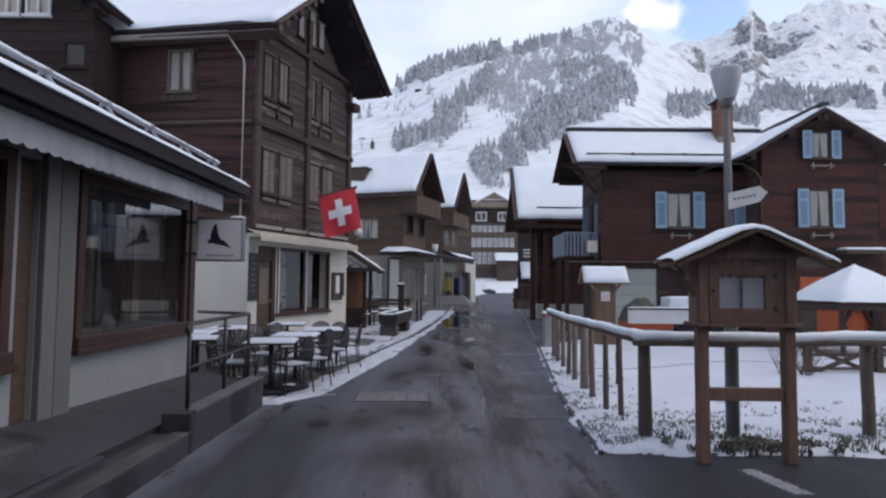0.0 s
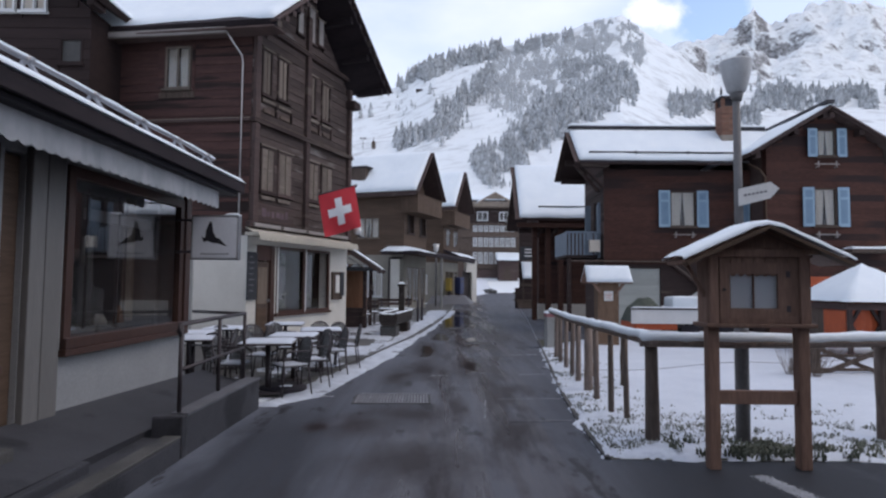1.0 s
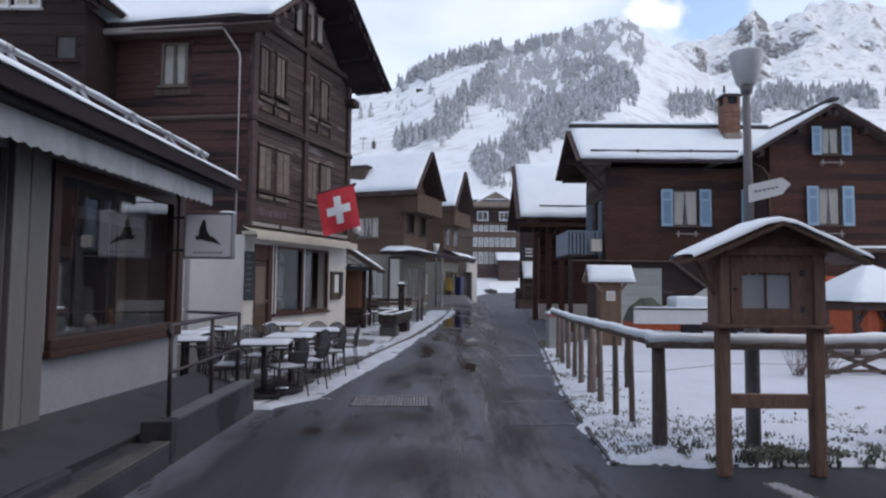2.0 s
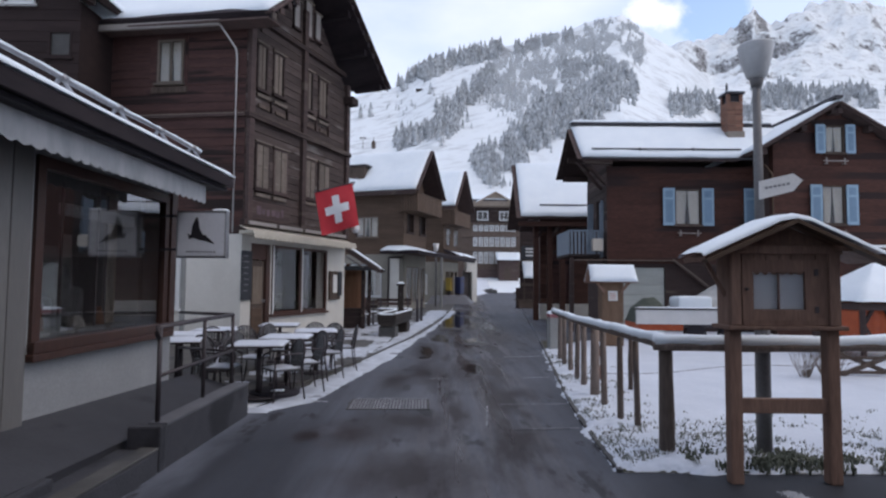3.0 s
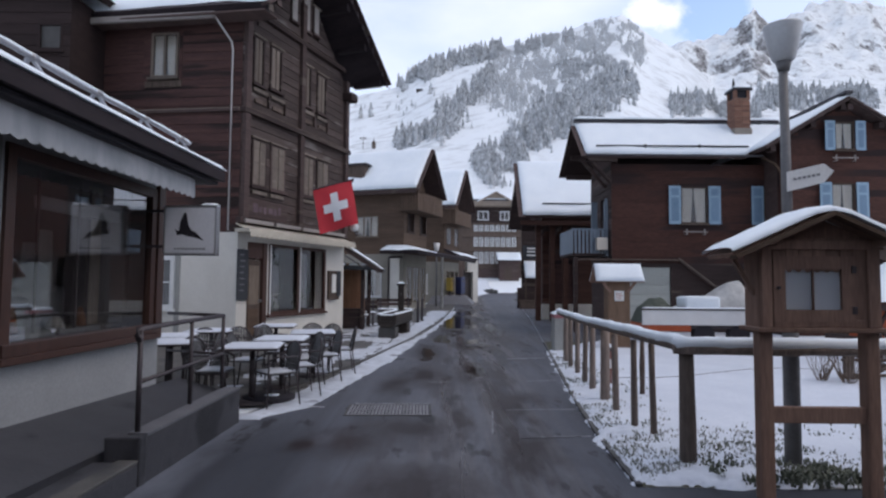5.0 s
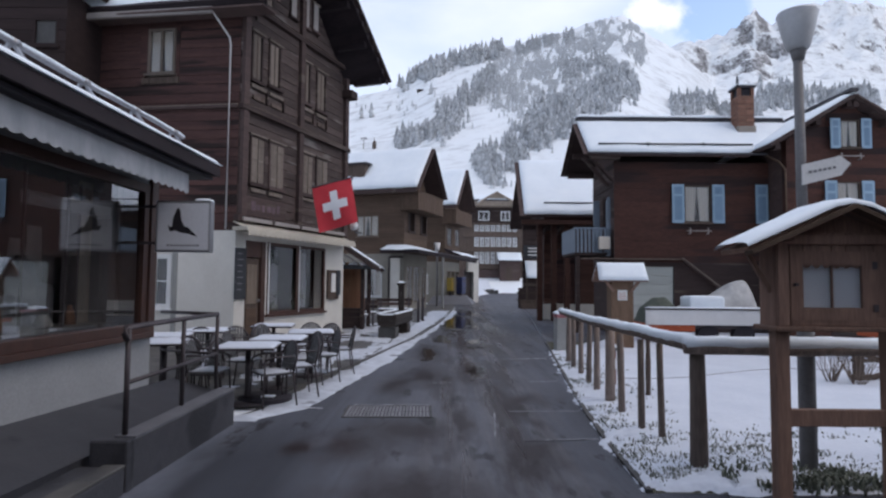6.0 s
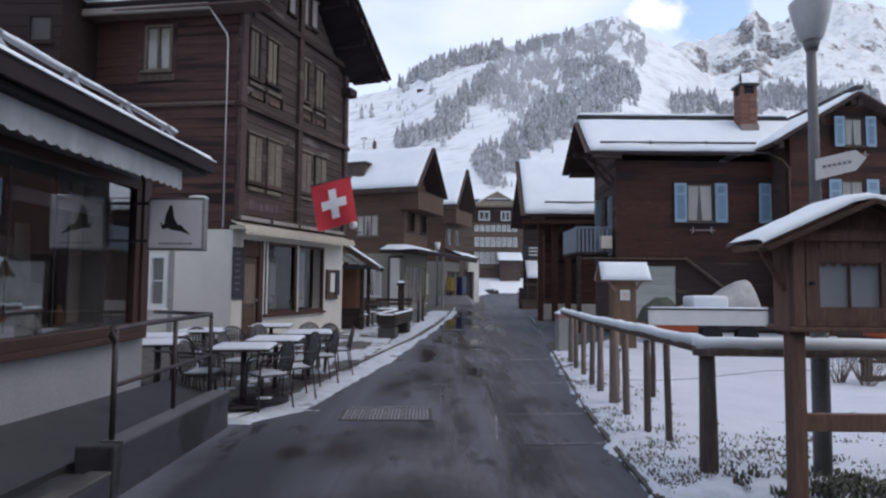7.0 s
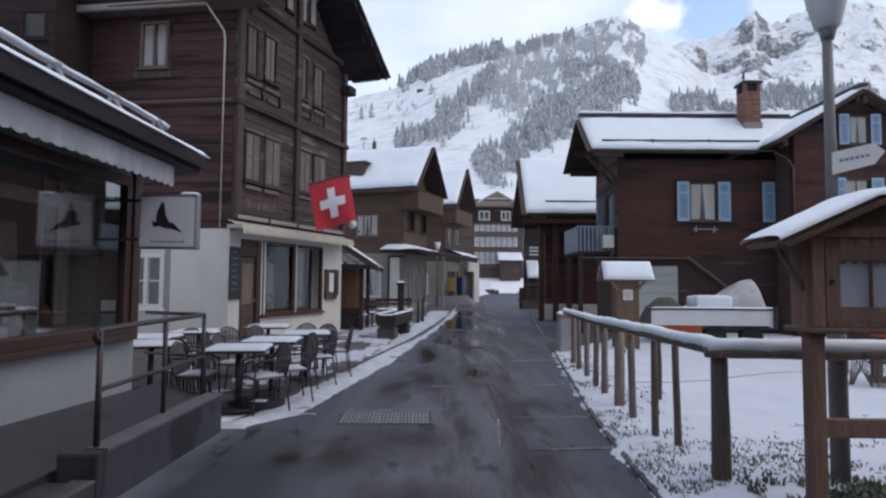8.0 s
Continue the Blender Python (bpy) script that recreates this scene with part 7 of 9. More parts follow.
# ---- houses further up the lane ----
def lane_house(label, m, w, depth, ze, zr, fo, wood, lower, seed, balcony_z, canopy, frame_wood):
    """A gabled house: gable to the lane (own y = 0), side towards the near end of the lane (own x = 0)."""
    h = thing("lane_house", label, "house", m, group="houses along the lane")
    sd = pose(0, depth, 0, 0, 0, -90)
    g_holes = [(0.5, 0.4, 1.3, 2.5), (1.5, 0.4, 2.3, 2.5), (2.6, 0.4, 3.3, 2.5), (0.5, 4.5, 1.5, 5.9), (2.4, 4.5, 3.4, 5.9)]
    s_holes = [(depth - 3.0, 4.2, depth - 1.6, 5.4), (depth - 2.7, 0.75, depth - 1.35, 2.25)]
    for zz0, zz1, mt, lab in ((0, 3.2, lower, "cream plaster wall"), (3.2, ze, wood, "brown boarded wall")):
        o = part("wall", wall_panel(w, zz1 - zz0, 0.25, [(a, b - zz0, c, d - zz0) for a, b, c, d in g_holes if zz0 <= b < zz1]), mt, h, lab)
        o.matrix_local = pose(0, 0, zz0)
        o = part("wall", wall_panel(depth, zz1 - zz0, 0.25, [(a, b - zz0, c, d - zz0) for a, b, c, d in s_holes if zz0 <= b < zz1]), mt, h, lab)
        o.matrix_local = sd @ pose(0, -0.004, zz0)
    boards(h, 0, w, 3.2, zr - 0.6, 0.3, 0.012, wood, g_holes, (w / 2, zr - 0.2, (zr - ze) / (w / 2 + 0.3)), seed=seed)
    boards(h, 0, depth, 3.2, ze, 0.3, 0.010, wood, s_holes, m=sd, seed=seed + 1)
    part("gable", gable_wall(w, ze, zr - 0.3, w / 2, 0.2), wood, h)
    part("wall", boxed(w - 0.25, 0.25, 0, w, depth, ze), wood, h)
    for q in g_holes:
        # dark upper windows have no pane: the sheet stands for a dark reflection
        window(h, *q, wood=frame_wood if q[1] > 3 else M_PALEWOOD, mullions=1, backing=0.22, curtain=False, sill=q[1] > 1, glass=not (q[1] > 3 and frame_wood is M_DARKWOOD))
    for q in s_holes:
        window(h, *q, m=sd, wood=M_PALEWOOD if q[1] > 3 else M_WHITEPAINT, mullions=2, backing=0.2, curtain=True)
    zo = ze + 0.1
    for sgn, x0 in ((1, -0.55), (-1, w + 0.55)):
        a, b, c, d = (x0, -fo, zo), (x0, depth + 0.5, zo), (w / 2, depth + 0.5, zr), (w / 2, -fo, zr)
        r = part("roof", slab(fresh(), a, b, c, d, 0.16), M_DARKWOOD, h)
        part("snow", snow_layer(a, b, c, d, 0.17, 40, 14, 0.02, seed + sgn), M_SNOW, r, "thick roof snow", smooth=True)
        part("verge_board", beam(fresh(), (x0, -fo - 0.03, zo - 0.1), (w / 2, -fo - 0.03, zr - 0.1), 0.06, 0.32, (0, -1, 0)), M_DARKWOOD, r)
    part("fascia", boxed(-0.62, -fo, zo - 0.28, -0.54, depth + 0.5, zo - 0.05), M_DARKWOOD, h)
    for zb in balcony_z:
        bal = tagged(new("balcony"), "brown boarded balcony")
        bal.parent = h
        bal.matrix_local = pose(0, 0.17, zb)
        part("deck", boxed(-0.3, -1.15, -0.12, w + 0.2, 0.0, 0.0), wood, bal)
        for k in range(int((w + 0.5) / 0.16)):
            part("slat", boxed(-0.3 + 0.16 * k, -1.17, -0.1, -0.16 + 0.16 * k, -1.13, 0.9), wood, bal)
        for k in range(7):
            part("slat", boxed(-0.34, -1.15 + 0.16 * k, -0.1, -0.30, -1.01 + 0.16 * k, 0.9), wood, bal)
        part("hand_rail", boxed(-0.36, -1.2, 0.9, w + 0.2, -1.1, 0.97, 0.01), wood, bal)
        part("hand_rail", boxed(-0.36, -1.1, 0.9, -0.28, 0.0, 0.97, 0.01), wood, bal)
    if canopy:
        a, b, c, d = (-1.0, -1.3, 3.36), (w + 6.6, -1.3, 3.20), (w + 6.6, 0, 3.52), (0.0, 0, 3.68)
        cp = part("canopy", slab(fresh(), a, b, c, d, 0.22), M_FASCIA, h, "dark canopy dusted with snow")
        part("snow", snow_layer(a, (w * 0.55, -1.3, 3.33), (w * 0.55, 0, 3.65), d, 0.05, 30, 10, 0.35, seed + 3), M_SNOW, cp, smooth=True)
        hip = ((-1.0, -1.3, 3.36), (0.0, 0.0, 3.68), (0.0, 1.0, 3.68), (-1.0, 1.0, 3.36))
        part("hip", slab(fresh(), *hip, 0.2), M_FASCIA, cp)
        part("snow", snow_layer(hip[0], hip[3], hip[2], hip[1], 0.045, 14, 10, 0.3, seed + 5), M_SNOW, cp, smooth=True)
        for x in (w - 0.4,):
            part("canopy_post", boxed(x, -1.26, 0, x + 0.12, -1.14, 3.14), M_PALECONCRETE, cp)
    return h


house_a = lane_house("brown balconied chalet with thick roof snow and cream ground floor", pose(-2.35, 34.6, 0, 0, 0, 70.2), 3.5, 7.0, 6.75, 9.55, 0.97, M_TANWALL, M_CREAMWALL, 21, (5.75,), True, M_DARKWOOD)
part("white_panel", boxed(-0.07, 0.22, 0.0, -0.012, 0.80, 2.95, 0.01), M_PLASTER, house_a, "white plastered corner panel")
part("downpipe", tube(fresh(), [(-0.1, 0.02, 3.0), (-0.1, 0.86, 3.0), (-0.1, 0.88, 2.9), (-0.1, 0.88, 0.1)], 0.045, 8), M_IRON, house_a, "dark downpipe", smooth=True)
dm = tagged(new("dormer"), "small grey-brown boxed dormer")
dm.parent = house_a
dm.matrix_local = pose(0.08, 2.55, 7.5)
part("wall", boxed(-0.1, 0, 0, 1.4, 1.3, 0.95), M_GREYWOOD, dm)
part("roof", boxed(-0.2, -0.15, 0.95, 1.5, 1.45, 1.05), M_ROOFDARK, dm)
lane_house("brown chalet with a boarded balcony and snowy roof", pose(-0.05, 46.6, 0, 0, 0, 70.2), 3.55, 8.0, 7.4, 10.6, 1.1, M_TANWALL, M_CREAMWALL, 31, (6.2,), False, M_GREYWOOD)

ep = thing("entrance_porch", "white-walled entrance porch under a snow-dusted canopy", "porch", pose(-0.05, 46.6, 0, 0, 0, 70.2))
part("wall", wall_panel(1.05, 3.45, 0.3, [(0.0, 0.0, 0.55, 2.5)]), M_PLASTER, ep, "white plastered wall with an opening").matrix_local = pose(3.6, -0.75, 0) @ Matrix.Rotation(radians(-38), 4, "Z")
# shade of the opening put into a dark sheet
part("recess", boxed(-0.2, 0.31, 0, 0.6, 0.36, 2.6), M_DARKROOM, ep, "dark sheet painted for the shade in the opening").matrix_local = pose(3.6, -0.75, 0) @ Matrix.Rotation(radians(-38), 4, "Z")
a, b, c, d = (0.0, -1.25, 3.72), (4.9, -1.25, 3.62), (4.9, 0.0, 4.12), (0.0, -0.02, 4.22)
cp = part("canopy", slab(fresh(), a, b, c, d, 0.18), M_FASCIA, ep, "dark canopy board")
part("snow", snow_layer((0.2, -1.2, 3.72), b, (4.9, -0.3, 4.0), (0.2, -0.5, 4.0), 0.05, 30, 8, 0.35, 12), M_SNOW, cp, smooth=True)

M_PALEGABLE = paint("pale_shingles", (0.24, 0.19, 0.15), (0.40, 0.33, 0.27), 1.5, 0.8, (1, 1, 1), 0.3, 6, 0.05)
# ---- hotel at the head of the lane ----
HX, HW, HC = 2.6, 11.4, 6.6
hotel = thing("hotel", "tall dark timber hotel with rows of white windows", "hotel", pose(HX, 112, 0.9) @ Matrix.Diagonal((1.045, 1.0, 1.045, 1)))
hh = [(3.4, 11.9, 5.4, 13.6), (7.4, 11.9, 9.1, 13.6)]
rows_w = ((4.15, 6.25), (7.2, 8.9), (9.95, 11.15))
for z0, z1 in rows_w:
    hh += [(2.7 + 0.98 * i, z0, 3.46 + 0.98 * i, z1) for i in range(8)]
part("wall", wall_panel(HW, 11.45, 0.3, [q for q in hh if q[3] < 11.4]), M_GREYWOOD, hotel, "grey-brown timber front")
part("wall", wall_panel(HW, 3.0, 0.3, [(a, b - 11.45, c, d - 11.45) for a, b, c, d in hh if b > 11.4]), M_DARKWOOD, hotel, "dark upper storey").matrix_local = pose(0, 0, 11.45)
part("wall", boxed(0, 0.3, 0, 0.3, 10, 14.4), M_DARKWOOD, hotel)
part("wall", boxed(HW - 0.3, 0.3, 0, HW, 10, 14.4), M_DARKWOOD, hotel)
for q in hh:
    window(hotel, *q, wood=M_WHITEPAINT, mullions=1, backing=0.2, curtain=False, rim=0.18, sill=False)
for z0, z1 in ((3.3, 4.05), (6.4, 7.1), (9.05, 9.85), (11.2, 11.5)):
    part("balcony_band", boxed(0.6, -0.5, z0, HW - 0.2, -0.4, z1, 0.02), M_GREYWOOD, hotel)
    part("balcony_deck", boxed(0.6, -0.5, z0 - 0.1, HW - 0.2, 0.0, z0), M_GREYWOOD, hotel)
part("ground_floor", boxed(0.3, -0.4, 0.0, HW - 0.2, 0.0, 3.1), M_DARKWOOD, hotel, "shaded dark ground floor")
part("gable", gable_wall(6.4, 14.9, 16.7, 3.2, 0.3), M_PALEGABLE, hotel, "pale carved gable").matrix_local = pose(HC - 3.2, -0.8, 0)
part("attic_band", boxed(0.4, -0.75, 14.4, HW, 0.0, 15.6), M_PALEGABLE, hotel, "pale shingled attic band")
for sgn in (-1, 1):
    x0 = HC + sgn * 3.5
    a, b, c, d = (x0, -1.6, 15.0), (x0, 6, 15.0), (HC, 6, 17.0), (HC, -1.6, 17.0)
    part("roof", slab(fresh(), a, b, c, d, 0.25), M_PALEGABLE, hotel)
    part("snow", snow_layer(a, b, c, d, 0.22, 16, 8, 0.1, 3 + sgn), M_SNOW, hotel, smooth=True)
a, b, c, d = (0.0, -1.0, 15.6), (HW, -1.0, 15.6), (HW, 5, 17.0), (0.0, 5, 17.0)
part("main_roof", slab(fresh(), a, b, c, d, 0.25), M_ROOFDARK, hotel)
part("snow", snow_layer(a, b, c, d, 0.3, 24, 8, 0.1, 9), M_SNOW, hotel, smooth=True)
part("eave_shelf", boxed(-0.2, -1.1, 14.25, HW + 0.2, 0.0, 14.42), M_PALEWOOD, hotel)


# ---- neighbour chalet behind the shop ----
M_SOOTY = paint("sooty_dark_timber", (0.024, 0.017, 0.017), (0.047, 0.032, 0.030), 3, 0.75, (0.25, 1, 3), 0.35, 22, 0.12, spec=0.12)
nb = thing("neighbour_chalet", "dark brown timber chalet with white-framed windows behind the shop", "house", pose(-15.6, 14.0, 0))
nw = [(4.75, 7.95, 5.35, 8.9), (5.5, 7.95, 6.1, 8.9), (6.42, 6.7, 6.98, 7.33)]
part("wall", wall_panel(7.16, 8.0, 0.25, nw[2:]), M_SOOTY, nb, "dark timber wall")
part("gable", gable_wall(7.16, 8.0, 10.9, 3.6, 0.2), M_SOOTY, nb)
boards(nb, 0, 7.16, 2.0, 10.6, 0.25, 0.025, M_SOOTY, nw, (3.6, 10.9, 0.8), seed=41)
for q in nw[:2]:
    window(nb, *q, wood=M_WHITEPAINT, mullions=1, bars=0, backing=0.0, curtain=True, y=-0.06, glass=False)
window(nb, *nw[2], wood=M_SOOTY, mullions=0, backing=0.0, glass=False)
part("window_blind", boxed(6.45, 0.02, 6.73, 6.95, 0.04, 7.30), M_CONCRETE, nb, "dull grey window blind")
part("wall", boxed(6.91, 0.25, 0, 7.16, 6, 8.0), M_SOOTY, nb)
for sgn in (-1, 1):
    xe, xr = 3.6 + sgn * 4.05, 3.6
    a, b, c, d = (xe, -0.55, 8.17), (xe, 6, 8.17), (xr, 6, 11.2), (xr, -0.55, 11.2)
    r = part("roof", slab(fresh(), a, b, c, d, 0.16), M_SOOTY, nb)
    part("snow", snow_layer(a, b, c, d, 0.10, 30, 14, 0.04, 6), M_SNOW, r, smooth=True)
    part("verge_board", beam(fresh(), (xe, -0.58, 8.07), (xr, -0.58, 11.1), 0.05, 0.24, (0, -1, 0)), M_SOOTY, r)
    part("purlin", boxed(xe - sgn * 0.25 - 0.09, -0.5, 7.92, xe - sgn * 0.25 + 0.09, 0.0, 8.10, 0.015), M_SOOTY, r)


# ---- cafe tables and chairs ----
def cafe_table(m, w=0.72):
    t = thing("cafe_table", "square metal cafe table with snow lying on its top", "table", m, "terrace tables")
    part("tabletop", boxed(-w / 2, -w / 2, 0.69, w / 2, w / 2, 0.715, 0.006), M_IRON, t)
    part("snow", snow_layer((-w / 2, -w / 2, 0.715), (w / 2, -w / 2, 0.715), (w / 2, w / 2, 0.715), (-w / 2, w / 2, 0.715), 0.03, 14, 14, 0, 3), M_YARDSNOW, t, "flat layer of snow", smooth=True)
    part("column", tube(fresh(), [(0, 0, 0.03), (0, 0, 0.69)], 0.035, 10), M_IRON, t, smooth=True)
    part("base", tube(fresh(), [(0, 0, 0), (0, 0, 0.02), (0, 0, 0.035)], [0.26, 0.25, 0.05], 18), M_IRON, t, smooth=True)
    return t


def cafe_chair(m):
    c = thing("cafe_chair", "dark metal bistro armchair with woven back and snowy seat", "chair", m, "terrace chairs")
    for x in (-0.21, 0.21):
        part("front_leg", tube(fresh(), [(x * 1.05, -0.22, 0), (x, -0.2, 0.44), (x, -0.2, 0.62), (x, -0.12, 0.66)], 0.012, 6), M_IRON, c, smooth=True)
        part("back_leg", tube(fresh(), [(x * 1.05, 0.26, 0), (x, 0.20, 0.44)], 0.012, 6), M_IRON, c, smooth=True)
        part("armrest", tube(fresh(), [(x, -0.2, 0.62), (x * 1.12, -0.1, 0.665), (x * 1.1, 0.1, 0.665), (x, 0.22, 0.66)], 0.013, 6), M_IRON, c, smooth=True)
    part("seat", boxed(-0.21, -0.21, 0.425, 0.21, 0.2, 0.45, 0.01), M_WICKER, c)
    part("snow", snow_layer((-0.2, -0.21, 0.45), (0.2, -0.21, 0.45), (0.2, 0.17, 0.45), (-0.2, 0.17, 0.45), 0.03, 10, 10, 0, 7), M_SLUSH, c, "pad of snow on the seat", smooth=True)
    arch = [(-0.21, 0.20, 0.44)] + [(-0.23 * math.cos(a), 0.23 + 0.06 * math.sin(a), 0.60 + 0.25 * math.sin(a)) for a in np.linspace(0, math.pi, 13)] + [(0.21, 0.20, 0.44)]
    part("back_hoop", tube(fresh(), arch, 0.013, 6), M_IRON, c, smooth=True)
    for k in range(9):
        x = -0.18 + 0.045 * k
        top = 0.60 + 0.238 * math.sqrt(1 - (x / 0.225) ** 2)
        part("back_slat", beam(fresh(), (x, 0.215, 0.47), (x, 0.275, top), 0.033, 0.008, (0, 1, 0)), M_WICKER, c)
    part("back_band", beam(fresh(), (-0.2, 0.222, 0.54), (0.2, 0.222, 0.54), 0.03, 0.012), M_WICKER, c)
    return c


table = cafe_table(pose(-2.50, 8.75, 0.012, 0, 0, 8))
for x, y, a in ((-2.40, 9.80, 5), (-2.20, 10.95, 12), (-3.95, 11.1, 3), (-4.2, 10.05, 10), (-3.75, 9.15, 15), (-3.2, 12.3, 8)):
    copy_thing(table, pose(x, y, 0.012, 0, 0, a))
SMALL = Matrix.Scale(0.92, 4)
chair = cafe_chair(pose(-2.15, 8.62, 0.012, 0, 0, -50) @ SMALL)
for x, y, a in ((-2.12, 10.02, -48), (-1.92, 10.45, -62), (-1.80, 11.3, -75), (-2.45, 11.9, 5), (-2.15, 11.75, -20), (-3.0, 11.5, 62), (-3.45, 9.55, 168), (-3.9, 10.6, 15), (-3.4, 10.9, 25),
                (-2.98, 8.72, 88), (-2.9, 9.75, 82), (-2.75, 10.9, 95), (-4.35, 9.25, 85), (-3.25, 9.05, -95), (-4.75, 10.0, 80), (-3.7, 10.1, -85), (-3.5, 11.2, -70), (-2.0, 9.25, -60)):
    copy_thing(chair, pose(x, y, 0.012, 0, 0, a))
pbase = thing("parasol_base", "round black parasol base dusted with snow on the terrace", "parasol base", pose(-2.33, 8.95, 0.012))
part("disc", tube(fresh(), [(0, 0, 0), (0, 0, 0.05), (0, 0, 0.075)], [0.34, 0.34, 0.27], 26), M_BLACK, pbase, smooth=False)
part("socket", tube(fresh(), [(0, 0, 0.07), (0, 0, 0.36)], 0.03, 10), M_IRON, pbase, smooth=True)
part("snow", snow_layer((0.0, -0.22, 0.076), (0.17, -0.22, 0.076), (0.17, -0.10, 0.076), (0.0, -0.10, 0.076), 0.02, 10, 8, 0.02, 4), M_SNOW, pbase, smooth=True)

# ---- fountain trough ----
tr = thing("fountain_trough", "dark hollowed timber fountain trough with snowy rim", "fountain", pose(-1.62, 17.62, 0, 0, 0, -7))
bm = fresh()
sect = [(-0.27, 0.66), (-0.275, 0.52), (-0.24, 0.38), (-0.16, 0.32), (0.16, 0.32), (0.24, 0.38), (0.275, 0.52), (0.27, 0.66), (0.19, 0.67), (0.17, 0.48), (-0.17, 0.48), (-0.19, 0.67)]
ends = [[bm.verts.new((x, y, z)) for x, z in sect] for y in (0.0, 2.6)]
for k in range(len(sect)):
    q = (k + 1) % len(sect)
    bm.faces.new((ends[0][k], ends[0][q], ends[1][q], ends[1][k]))
for e in ends:
    bm.faces.new(e)
part("basin", bm, M_LOG, tr, "hollowed dark log")
for y in (0.03, 2.50):
    part("end_plug", boxed(-0.185, y, 0.45, 0.185, y + 0.07, 0.64, 0.01), M_LOG, tr)
part("support", boxed(-0.25, 0.06, 0, 0.25, 0.50, 0.315, 0.03), M_CONCRETE, tr, "grey stone support")
part("support", boxed(-0.25, 1.85, 0, 0.25, 2.35, 0.315, 0.03), M_LOG, tr, "dark wooden support")
part("water", boxed(-0.168, 0.1, 0.55, 0.168, 2.5, 0.56), M_BLACK, tr)
for q in ((-0.285, -0.19), (0.19, 0.285)):
    part("snow", snow_layer((q[0], 0.0, 0.672), (q[1], 0.0, 0.672), (q[1], 2.6, 0.672), (q[0], 2.6, 0.672), 0.05, 4, 30, 0.0, 5), M_SNOW, tr, smooth=True)
part("snow", snow_layer((-0.2, 0.0, 0.645), (0.2, 0.0, 0.645), (0.2, 0.09, 0.645), (-0.2, 0.09, 0.645), 0.05, 10, 3, 0.0, 2), M_SNOW, tr, smooth=True)
fp = thing("fountain_post", "dark timber fountain post with a spout and snow cap", "fountain post", pose(-1.45, 20.75, 0))
part("shaft", boxed(-0.10, -0.10, 0, 0.10, 0.10, 1.45, 0.02), M_LOG, fp)
part("cap", boxed(-0.14, -0.14, 1.45, 0.14, 0.14, 1.53, 0.02), M_LOG, fp)
part("snow_cap", snow_layer((-0.12, -0.12, 1.53), (0.12, -0.12, 1.53), (0.12, 0.12, 1.53), (-0.12, 0.12, 1.53), 0.06, 8, 8, 0, 1), M_SNOW, fp, smooth=True)
part("spout", tube(fresh(), [(0, -0.1, 1.2), (0.02, -0.4, 1.22), (0.02, -0.46, 1.15)], 0.02, 8), M_IRON, fp, smooth=True)
bol = thing("bollard", "dark iron bollard beside the lane", "bollard", pose(-1.04, 24.3, 0), "bollards")
part("shaft", tube(fresh(), [(0, 0, 0), (0, 0, 0.9), (0, 0, 0.95)], [0.05, 0.05, 0.02], 10), M_IRON, bol, smooth=True)
part("foot", tube(fresh(), [(0, 0, 0), (0, 0, 0.05)], 0.08, 10), M_IRON, bol)
copy_thing(bol, pose(-0.90, 25.0, 0))

# ---- wooden stall beside the chalet ----
st = thing("stall", "open wooden stall with a snow-dusted lean-to roof", "stall", pose(-3.6, 20.4, 0))
part("back_wall", boxed(-1.6, 0.62, 0, 0.9, 0.70, 2.2), M_ORANGEWOOD, st, "orange-brown boarded wall")
for k in range(11):
    part("wall_board", boxed(-1.6 + 0.225 * k, 0.58, 0.5, -1.385 + 0.225 * k, 0.62, 2.2, 0.006), M_ORANGEWOOD, st)
for x, y in ((0.85, 0.0), (0.85, 1.6), (-1.55, 0.0)):
    part("post", boxed(x, y, 0, x + 0.12, y + 0.12, 2.1 if x > 0 else 3.0, 0.01), M_DARKWOOD, st)
a, b, c, d = (1.45, -0.3, 2.0), (1.45, 2.0, 2.0), (-1.8, 2.0, 4.1), (-1.8, -0.3, 4.1)
r = part("roof", slab(fresh(), a, b, c, d, 0.08), M_ROOFDARK, st)
part("snow", snow_layer((1.4, 0.2, 2.03), (1.4, 1.9, 2.03), (-1.8, 1.9, 4.11), (-1.8, 0.2, 4.11), 0.06, 20, 10, 0.15, 3), M_SNOW, r, smooth=True)
for y in (-0.32, 0.75):
    part("rafter", beam(fresh(), (1.5, y, 1.93), (-1.8, y, 4.04), 0.07, 0.14), M_DARKWOOD, r)
part("verge_board", beam(fresh(), (1.5, -0.36, 2.03), (-1.8, -0.36, 4.14), 0.03, 0.05), M_PILASTER, r, "pale worn verge board")
part("verge_board", beam(fresh(), (0.95, -0.36, 2.06), (-1.8, -0.36, 3.80), 0.03, 0.05), M_PILASTER, r, "pale worn verge board")
part("eave_beam", boxed(-1.6, -0.34, 1.96, 1.42, -0.22, 2.10, 0.01), M_SLATE, st)
for x0, x1, th in ((-0.4, 0.35, 0.16), (0.5, 1.05, 0.07)):
    part("snow", snow_layer((x0, -0.33, 2.10), (x1, -0.33, 2.10), (x1, -0.05, 2.12), (x0, -0.05, 2.12), th, 12, 6, 0.04, 8), M_SNOW, st, smooth=True)
part("counter", boxed(-1.5, 0.1, 0.62, 0.85, 0.5, 0.70, 0.01), M_DARKWOOD, st)
part("counter_front", boxed(-1.5, 0.14, 0.05, 0.85, 0.2, 0.62), M_DARKWOOD, st)

